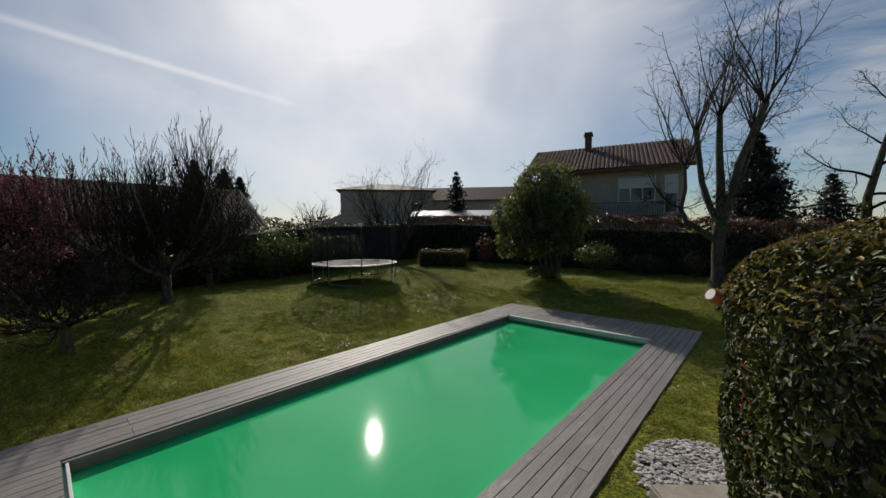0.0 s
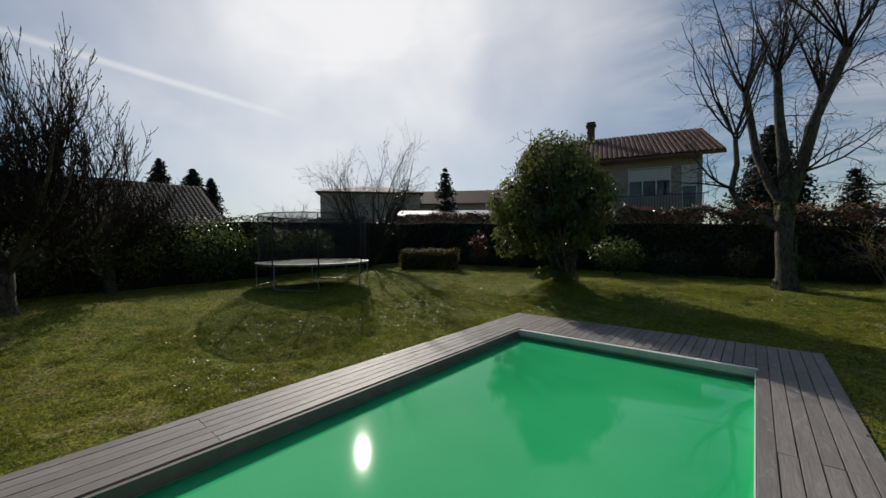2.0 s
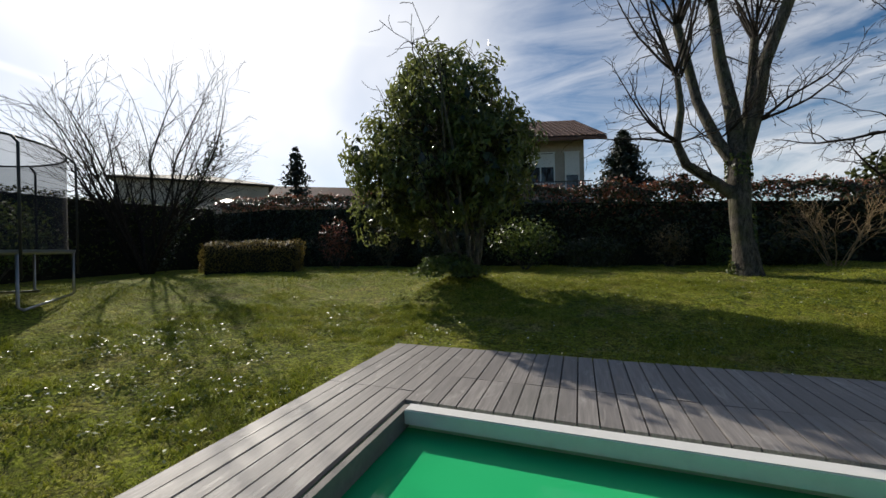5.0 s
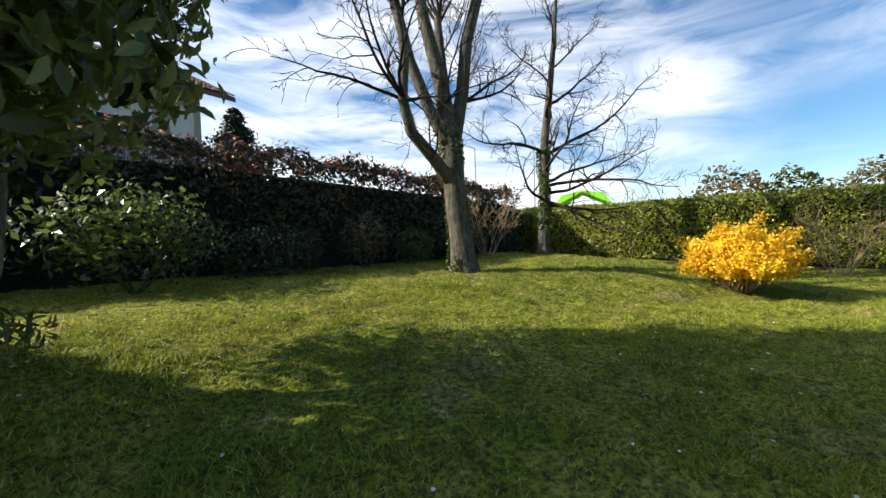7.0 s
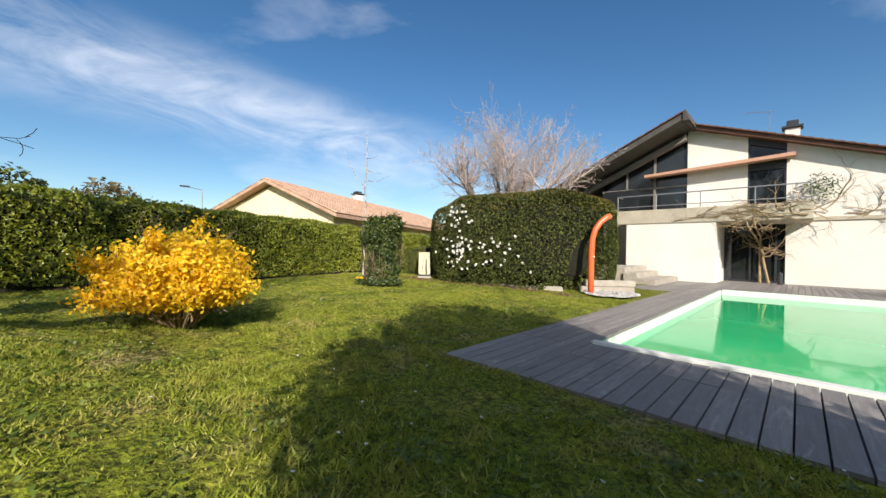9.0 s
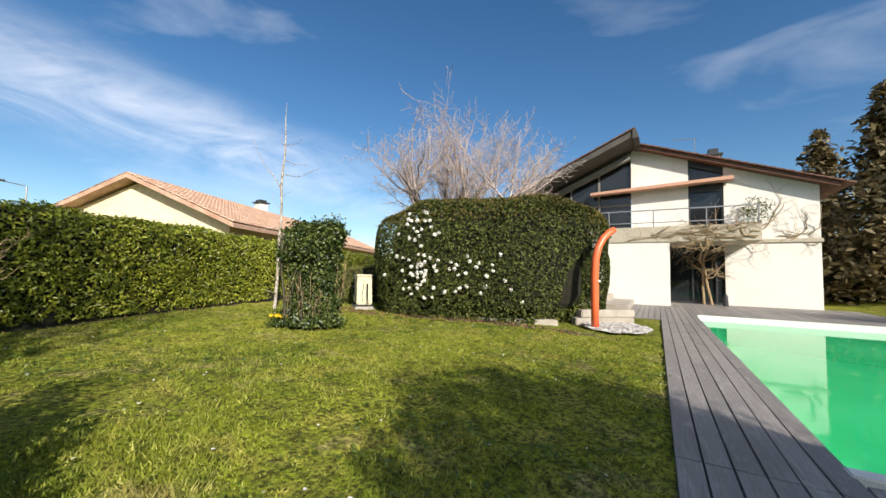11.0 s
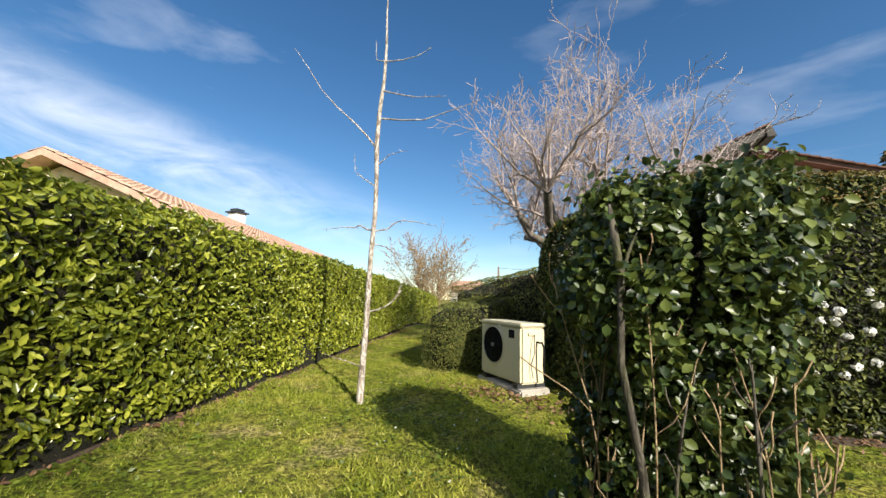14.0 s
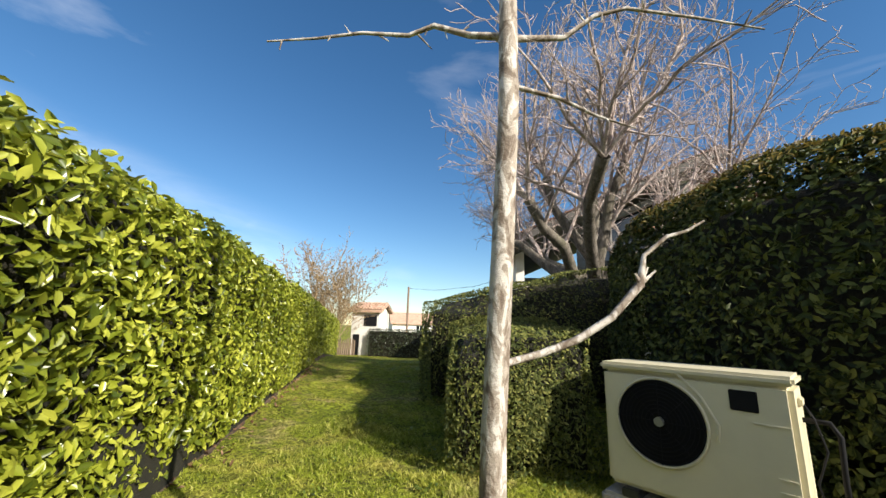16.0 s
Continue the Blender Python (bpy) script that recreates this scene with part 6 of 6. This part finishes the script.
def heat_pump():
    x0, x1, y0, y1, z0, z1 = 4.86, 5.80, 5.76, 6.14, 0.215, 0.95
    t = thing("heat_pump", ((x0 + x1) / 2, (y0 + y1) / 2, z0), "ivory outdoor pool heat pump with a round fan grille", "heat pump")
    part("casing", box(x0, x1, y0, y1, z0, z1 - 0.045, 0.025), "ivory", t)
    part("top_cover", box(x0 - 0.012, x1 + 0.012, y0 - 0.01, y1 + 0.015, z1 - 0.05, z1, 0.015), "ivory", t)
    cx, cz = 5.47, 0.63
    bell = part("fan_ring", moved(ring((0, 0, 0), 0.243, 0.009, 48, 8, 1.2), pose(cx, y1 + 0.008, cz, 90, 0, 0)), "ivory", t, smooth=True)
    part("fan_opening", prism([(cx + 0.236 * math.cos(a), cz + 0.236 * math.sin(a)) for a in np.linspace(0, 2 * math.pi, 40, endpoint=False)], "y", y1 - 0.002, y1 + 0.006), "black", bell)
    part("grille", join(*[moved(ring((0, 0, 0), r, 0.003, 36, 4), pose(cx, y1 + 0.018, cz, 90, 0, 0)) for r in np.linspace(0.05, 0.228, 9)], *[tube([(cx, y1 + 0.02, cz), (cx + 0.235 * math.cos(a), y1 + 0.02, cz + 0.235 * math.sin(a))], 0.003, 4) for a in np.linspace(0, 2 * math.pi, 8, endpoint=False)]), "black", bell, "black wire grille")
    part("fan_hub", prism([(cx + 0.026 * math.cos(a), cz + 0.026 * math.sin(a)) for a in np.linspace(0, 2 * math.pi, 20, endpoint=False)], "y", y1 + 0.006, y1 + 0.03), "metal", bell)
    part("moulding", tube([(5.72, y1 + 0.003, 0.915), (5.36, y1 + 0.003, 0.915), (5.25, y1 + 0.003, 0.80), (5.18, y1 + 0.003, 0.66), (5.19, y1 + 0.003, 0.58)], 0.009, 6), "ivory", t)
    part("display", box(5.0, 5.12, y1 - 0.003, y1 + 0.007, 0.755, 0.86, 0.004), "black", t, "small dark display panel")
    for z, w in ((0.70, 0.14), (0.46, 0.07), (0.40, 0.07)):
        part("louvre", box(x0 + 0.03, x0 + 0.03 + w, y1 - 0.003, y1 + 0.006, z, z + 0.008), "ivory", t)
    part("handle", box(x0 - 0.02, x0 + 0.004, 5.92, 6.04, 0.80, 0.84, 0.006), "ivory", t)
    part("pipe", tube([(x0, 5.9, 0.72), (x0 - 0.10, 5.9, 0.72), (x0 - 0.13, 5.9, 0.66), (x0 - 0.12, 5.9, 0.45), (x0 - 0.12, 5.88, 0.25)], 0.013, 8), "black", t, "black flexible pipe", True)
    part("cable", tube([(x0 - 0.01, 5.95, 0.82), (x0 - 0.05, 5.98, 0.74), (x0 - 0.08, 6.0, 0.6), (x0 - 0.03, 6.02, 0.45), (x0 - 0.05, 6.0, 0.3)], 0.005, 6), "black", t, smooth=True)
    for x in (4.95, 5.66):
        part("foot", box(x - 0.05, x + 0.05, y0 - 0.02, y1 + 0.03, 0.165, z0, 0.006), "darkmetal", t)
    slab = solo("paving_slab", box(4.82, 5.84, 5.72, 6.18, 0.02, 0.165, 0.02), "concrete", (5.3, 5.96, 0.02), "concrete slab under the heat pump", "slab")
    # both stand turned towards the lawn
    pivot, turn = Vector((5.80, 6.14, 0)), Matrix.Rotation(radians(-41), 3, "Z")
    for ob in (t, slab):
        ob.location = pivot + turn @ (Vector(ob.location) - pivot) + Vector((-0.13, -0.25, 0))
        ob.rotation_euler = (0, 0, radians(-41))


heat_pump()


def garden_shower():
    x, y = -0.33, 5.5
    t = thing("garden_shower", (x, y, 0.0), "orange curved solar garden shower column", "shower")
    path = [(x, y, 0.0), (x, y, 0.5), (x, y, 1.1), (x - 0.015, y - 0.015, 1.4), (x - 0.06, y - 0.06, 1.62), (x - 0.14, y - 0.15, 1.80), (x - 0.24, y - 0.27, 1.925), (x - 0.315, y - 0.35, 1.98)]
    part("column", tube(path, [0.072, 0.072, 0.072, 0.071, 0.07, 0.069, 0.068, 0.067], 20), "orange", t, smooth=True)
    part("shower_head", tube([(x - 0.313, y - 0.348, 1.979), (x - 0.320, y - 0.355, 1.984)], 0.058, 20), "coping", t)
    part("base_plate", tube([(x, y, -0.02), (x, y, 0.015)], 0.11, 20), "orange", t)
    part("knob", tube([(x - 0.06, y + 0.03, 0.95), (x - 0.095, y + 0.05, 0.95)], 0.02, 10), "white", t)
    part("filler_cap", tube([(x - 0.24, y - 0.33, 1.85), (x - 0.26, y - 0.36, 1.83)], 0.02, 8), "darkmetal", t)


garden_shower()


def trampoline():
    cx, cy, R, zb, zt = -13.75, 9.75, 1.78, 1.30, 2.84
    g = gz(cx, cy)
    t = thing("trampoline", (cx, cy, g), "round trampoline with a black safety net", "trampoline")
    part("frame", ring((cx, cy, zb - 0.04), R, 0.022, 56, 8), "metal", t, smooth=True)
    pts = [(cx + 0.86 * R * math.cos(a), cy + 0.86 * R * math.sin(a)) for a in np.linspace(0, 2 * math.pi, 48, endpoint=False)]
    part("jumping_mat", prism(pts, "z", zb - 0.03, zb - 0.015), "mat_bed", t)
    out, inn = [(cx + (R + 0.03) * math.cos(a), cy + (R + 0.03) * math.sin(a)) for a in np.linspace(0, 2 * math.pi, 48, endpoint=False)], [(cx + 0.84 * R * math.cos(a), cy + 0.84 * R * math.sin(a)) for a in np.linspace(0, 2 * math.pi, 48, endpoint=False)]
    v = [(x, y, zb + 0.0) for x, y in out] + [(x, y, zb + 0.004) for x, y in inn] + [(x, y, zb - 0.03) for x, y in out]
    part("edge_pad", (v, [(i, (i + 1) % 48, 48 + (i + 1) % 48, 48 + i) for i in range(48)] + [(i, 96 + i, 96 + (i + 1) % 48, (i + 1) % 48) for i in range(48)]), "pad", t)
    nv = [(cx + R * 0.97 * math.cos(a), cy + R * 0.97 * math.sin(a), z) for z in (zb, zt) for a in np.linspace(0, 2 * math.pi, 56, endpoint=False)]
    part("safety_net", (nv, [(i, (i + 1) % 56, 56 + (i + 1) % 56, 56 + i) for i in range(56)]), "net", t)
    part("net_hem", ring((cx, cy, zt), R * 0.97, 0.016, 56, 6), "mat_bed", t)
    for k in range(4):
        a0 = k * math.pi / 2 + 0.35
        a1 = a0 + 0.75
        p = [(cx + R * math.cos(a), cy + R * math.sin(a)) for a in (a0, a1)]
        gs = [gz(*q) for q in p]
        part("leg", tube([(*p[0], zb - 0.05), (*p[0], gs[0] + 0.06), (p[0][0] + 0.04, p[0][1] + 0.04, gs[0] + 0.02), (p[1][0] - 0.04, p[1][1] - 0.04, gs[1] + 0.02), (*p[1], gs[1] + 0.06), (*p[1], zb - 0.05)], 0.02, 8), "metal", t, smooth=True)
        for q in p:
            part("net_pole", tube([(cx + (q[0] - cx) * 1.03, cy + (q[1] - cy) * 1.03, zb - 0.4), (cx + (q[0] - cx) * 1.03, cy + (q[1] - cy) * 1.03, zt - 0.1), (cx + (q[0] - cx) * 0.98, cy + (q[1] - cy) * 0.98, zt)], 0.018, 8), "mat_bed", t, smooth=True)


trampoline()


def steps_and_border():
    along = math.degrees(math.atan2(0.93, 1.05))
    for cx, cy, half, z0, z1, turn in ((-0.36, 4.55, 0.70, -0.06, 0.15, along), (-0.41, 4.485, 0.645, 0.154, 0.32, along), (0.60, 5.66, 0.24, -0.04, 0.14, 26), (1.12, 5.95, 0.22, -0.02, 0.13, 14), (1.66, 6.12, 0.24, 0.0, 0.13, 8)):
        solo("border_stone", moved(box(-half, half, -0.11, 0.11, z0, z1, 0.018), pose(cx, cy, 0, 0, 0, turn)), "stone", (cx, cy, z0), "squared weathered stone edging the bed", "stone", group="border stones")
    for i in range(3):
        x0 = -0.38 + 0.42 * i
        solo("stone_step", box(x0 - (0.0 if i else 0.26), x0 + 0.46 if i < 2 else 1.9, -2.1, 0.75 - 0.1 * i if i else 1.05, -0.03, 0.18 * (i + 1), 0.02), "stone", (x0, -0.7, 0.0), "rough stone step beside the house wall", "step", group="stone steps")
    n = 1500
    a, r = rng.uniform(0, 2 * math.pi, n), np.sqrt(rng.uniform(0, 1, n))
    x, y = -0.66 + np.cos(a) * r * 0.62, 5.05 + np.sin(a) * r * 0.78
    z = np.maximum(ground_z(x, y), 0.0) + 0.015 + rng.uniform(0, 0.02, n)
    vs, fs = [], []
    for k in range(n):
        s = np.array([0.035, 0.026, 0.018]) * rng.uniform(0.7, 1.4)
        q = rng.uniform(0, math.pi)
        b = len(vs)
        for dx, dy, dz in ((1, 0, 0), (0, 1, 0), (-1, 0, 0), (0, -1, 0), (0.5, 0.5, 0.8), (-0.5, 0.5, 0.8), (-0.5, -0.5, 0.8), (0.5, -0.5, 0.8)):
            ex, ey = dx * s[0], dy * s[1]
            vs.append((x[k] + ex * math.cos(q) - ey * math.sin(q), y[k] + ex * math.sin(q) + ey * math.cos(q), z[k] + dz * s[2]))
        fs += [(b, b + 1, b + 5, b + 4), (b + 1, b + 2, b + 6, b + 5), (b + 2, b + 3, b + 7, b + 6), (b + 3, b, b + 4, b + 7), (b + 4, b + 5, b + 6, b + 7)]
    solo("pebbles", (vs, fs), "pebble", (-0.7, 5.3, 0.0), "loose white pebbles round the shower", "pebbles", kind="stuff")
    # bare bed at the foot of the shrub and of the hedge
    def strip(pts, w, nm, label):
        vs = []
        for (x, y, hw) in pts:
            vs += [(x + w[0] * s * hw, y + w[1] * s * hw, gz(x + w[0] * s * hw, y + w[1] * s * hw) + float(relief(x + w[0] * s * hw, y + w[1] * s * hw)) + (0.012 if abs(s) < 1 else -0.03)) for s in (-1, -0.5, 0, 0.5, 1)]
        fs = [(5 * i + k, 5 * i + k + 1, 5 * i + k + 6, 5 * i + k + 5) for i in range(len(pts) - 1) for k in range(4)]
        solo(nm, (vs, fs), "soil", (pts[0][0], pts[0][1], gz(pts[0][0], pts[0][1])), label, "soil", True, kind="structure")
    strip([(-0.4 + 0.3 * i, 6.15 + 0.042 * i + 0.05 * math.sin(i), 0.22 + 0.06 * math.sin(i * 2.1)) for i in range(17)], (0, 1), "soil", "bare brown soil at the foot of the shrub")
    strip([(hx(15 - 0.5 * i) - 0.12, 15 - 0.5 * i, 0.16 + 0.05 * math.sin(i * 1.7)) for i in range(42)], (1, 0), "soil", "strip of dry soil and litter under the hedge")


steps_and_border()


def street_lamp(x, y, h, way):
    t = thing("street_lamp", (x, y, 0.3), "tall grey street lamp beyond the hedge", "street lamp", "street lamps")
    part("pole", tube([(x, y, 0.2), (x, y, h)], [0.055, 0.035], 8), "metal", t)
    e = (x + way[0] * 1.1, y + way[1] * 1.1, h + 0.15)
    part("arm", tube([(x, y, h), e], 0.022, 6), "metal", t)
    part("lamp_head", moved(box(-0.12, 0.12, -0.3, 0.3, -0.05, 0.05, 0.03), pose(*e, 0, 0, math.degrees(math.atan2(-way[0], way[1])))), "darkmetal", t)


street_lamp(9.9, 29.2, 6.7, (-1, 0.2))
street_lamp(13.5, 27.4, 6.7, (-1, 0.2))
street_lamp(26.3, 8.0, 4.95, (0.2, 0.9))
pv = thing("party_tent", (15.2, 25.0, 0.2), "bright green fabric canopy beyond the hedge", "canopy")
part("canopy", moved(prism([(-1.6, 2.7), (-1.2, 3.25), (0, 3.5), (1.2, 3.25), (1.6, 2.7), (1.5, 2.66), (0, 3.42), (-1.5, 2.66)], "y", -1.3, 1.3), pose(15.2, 25, 0.2, 0, 0, -60)), "limegreen", pv)
for sx in (-1.4, 1.4):
    part("pole", tube([(15.2, 25 + sx, 0.1), (15.2, 25 + sx, 3.0)], 0.03, 6), "metal", pv)
vase = solo("garden_lantern", join(tube([(-3.55, -3.6, 0.0), (-3.55, -3.6, 0.35)], [0.09, 0.07], 10), tube([(-3.55, -3.6, 0.35), (-3.55, -3.6, 0.45)], [0.09, 0.03], 10)), "darkmetal", (-3.55, -3.6, 0.0), "small dark lantern standing by the garden door", "lantern")

# ---- deck boards and grass, last ----


def build_deck():
    d = thing("deck", (-4.3, 5.0, -0.03), "weathered grey wooden deck round the pool", "deck", kind="structure")
    pitch, gap, th = 0.1435, 0.005, 0.028
    meshes = {}

    def board(x, y0, y1):
        w, ln = pitch - gap, round(y1 - y0 - 0.006, 3)
        key = ln
        if key not in meshes:
            vf = box(-w / 2, w / 2, -ln / 2, ln / 2, -th, 0)
            me = bpy.data.meshes.new("board")
            v, f = vf
            b = 0.004
            top = [(x_ * (1 - b / (w / 2)) if z_ == 0 else x_, y_, z_) for x_, y_, z_ in v]
            me.from_pydata(top, [], f)
            me.materials.append(M["deck"])
            meshes[key] = me
        o = new("board", meshes[key])
        o.parent = d
        o.location = (x + 4.3, (y0 + y1) / 2 - 5.0, 0.03 + rng.uniform(-0.003, 0.001))
        o.rotation_euler = (rng.normal(0, 0.0006), rng.normal(0, 0.006), rng.normal(0, 0.0008))

    n = int((DX1 - DX0) / pitch)
    for i in range(n):
        x = DX0 + (i + 0.5) * pitch
        if x < PX0 - 0.02 or x > PX1 + 0.05:
            cuts = [DY0, -1.9 + (i % 2) * 0.0, 1.2, 4.4, 7.6, 10.55, DY1] if i % 3 else [DY0, -1.9, 2.4, 6.0, 10.55, DY1]
        else:
            cuts = [DY0, -1.9, PY0 - 0.03, None, PY1 + 0.09, 10.98, DY1]
        for a, b in zip(cuts, cuts[1:]):
            if a is not None and b is not None:
                board(x, a, b)
    for i in range(19):
        x = DX1 + (i + 0.5) * pitch
        end = 3.3 - 0.15 * i
        board(x, BY + 0.03, min(end, 2.6))


build_deck()


def build_grass():
    def patch(x0, x1, y0, y1, n, h0, h1):
        x, y = rng.uniform(x0, x1, n), rng.uniform(y0, y1, n)
        keep = ~((x > DX0 - 0.02) & (x < DX1 + 0.02) & (y < DY1 + 0.02)) & ~((x > DX1) & (x < 0.8) & (y < 3.2)) & (x < hx(y) - 0.2)
        keep &= ~((x > -0.5) & (x < 5.0) & (y < 6.1 + 0.14 * x) & (y > 2.7)) & ~((x > -1.45) & (x < 0.0) & (y > 4.1) & (y < 5.7)) & (y < 20.3)
        dens = plane_noise(x, y, 0.8, 11) * 0.7
        tuft = plane_noise(x, y, 3.6, 5) * 0.6 + 0.5 * plane_noise(x, y, 9.5, 14)
        keep &= rng.uniform(-0.75, 0.6, n) < dens * 0.6 + 0.25 + tuft * 0.8
        x, y, dens = x[keep], y[keep], dens[keep] + tuft[keep] * 1.1
        m = len(x)
        z = ground_z(x, y) + relief(x, y) - 0.008
        h = rng.uniform(h0, h1, m) * np.clip(1 + 0.7 * dens, 0.35, 1.8) * 0.78
        a = rng.uniform(0, 2 * math.pi, m)
        w = rng.uniform(0.004, 0.0085, m)
        lean = rng.normal(0, 0.75, (m, 2)) * h[:, None]
        v = np.stack([np.column_stack([x - np.cos(a) * w, y - np.sin(a) * w, z]), np.column_stack([x + np.cos(a) * w, y + np.sin(a) * w, z]), np.column_stack([x + lean[:, 0], y + lean[:, 1], z + h])], 1)
        return v.reshape(-1, 3), np.arange(m)[:, None] * 3 + np.array([[0, 1, 2]])
    near = cat(patch(-8.5, 1.5, 11.8, 16.5, 170000, 0.02, 0.048), patch(-1.5, 8.5, 4.5, 14.0, 300000, 0.018, 0.045), patch(5.0, 9.5, -2.0, 8.0, 110000, 0.018, 0.045), patch(-11, -7.2, 0, 14, 150000, 0.025, 0.06))
    far = cat(patch(-17, -10, -3, 20, 90000, 0.03, 0.07), patch(-10, 5, 15.5, 20.3, 60000, 0.03, 0.065))
    g1 = solo("grass", near, "blade", (-3, 13, 0.2), "short mossy lawn grass", "grass", kind="stuff")
    g2 = solo("grass", far, "blade", (-13, 9, 0.4), "lawn grass under the trees", "grass", kind="stuff")
    # fallen leaves at the foot of the hedge, the shrub and the heat pump
    ly = rng.uniform(-1, 16, 900)
    lx = hx(ly) - 0.05 - np.abs(rng.normal(0, 0.2, 900))
    sx = rng.uniform(-0.2, 4.8, 500)
    sy = 6.2 + 0.14 * sx + np.abs(rng.normal(0, 0.18, 500))
    ax_, ay_ = rng.normal(5.1, 0.45, 260), rng.normal(6.55, 0.18, 260)
    q = np.column_stack([np.concatenate([lx, sx, ax_]), np.concatenate([ly, sy, ay_])])
    q = np.column_stack([q, ground_z(q[:, 0], q[:, 1]) + relief(q[:, 0], q[:, 1]) + 0.02])
    solo("fallen_leaves", leaf_cloud(q, np.tile([0, 0, 1.0], (len(q), 1)), 0.06, 0.5, 0.5), "litter", (7, 8, 0.1), "dry brown fallen leaves along the hedge and shrub", "leaves", kind="stuff")
    # flat rosettes of clover, plantain and moss among the blades
    k = 11000
    ux, uy = rng.uniform(-10.5, 8.0, k), rng.uniform(4.5, 17.5, k)
    wild = np.array([noise.noise(Vector((s * 0.55, u * 0.55, 7.7))) + 0.4 * noise.noise(Vector((s * 2.3, u * 2.3, 2.2))) for s, u in zip(ux, uy)])
    ok = (wild > rng.uniform(-0.25, 0.45, k)) & ~((ux > DX0 - 0.05) & (ux < DX1 + 0.05) & (uy < DY1 + 0.05)) & (ux < hx(uy) - 0.3) & ~((ux > -1.5) & (ux < 5.2) & (uy < 6.9))
    ux, uy = ux[ok], uy[ok]
    rep = 8
    cx_, cy_ = np.repeat(ux, rep) + rng.normal(0, 0.045, len(ux) * rep), np.repeat(uy, rep) + rng.normal(0, 0.045, len(ux) * rep)
    q = np.column_stack([cx_, cy_, ground_z(cx_, cy_) + relief(cx_, cy_) + rng.uniform(0.012, 0.045, len(cx_))])
    solo("lawn_weeds", leaf_cloud(q, np.tile([0, 0, 1.0], (len(q), 1)), 0.036, 0.6, 0.5, hexa=False), "clover", (-3, 13, 0.2), "patches of clover and plantain in the lawn", "weeds", kind="stuff")
    # daisies
    n = 500
    x, y = rng.uniform(-9, 7, n), rng.uniform(6, 17, n)
    ok = ~((x > DX0) & (x < DX1) & (y < DY1)) & (x < hx(y) - 0.4)
    p = np.column_stack([x, y, ground_z(x, y) + relief(x, y) + 0.03])[ok]
    solo("daisies", leaf_cloud(p, np.tile([0, 0, 1.0], (len(p), 1)), 0.022, 1.0, 0.2), "petal", (-3, 13, 0.2), "scattered small white daisies in the lawn", "flowers", kind="stuff")


build_grass()
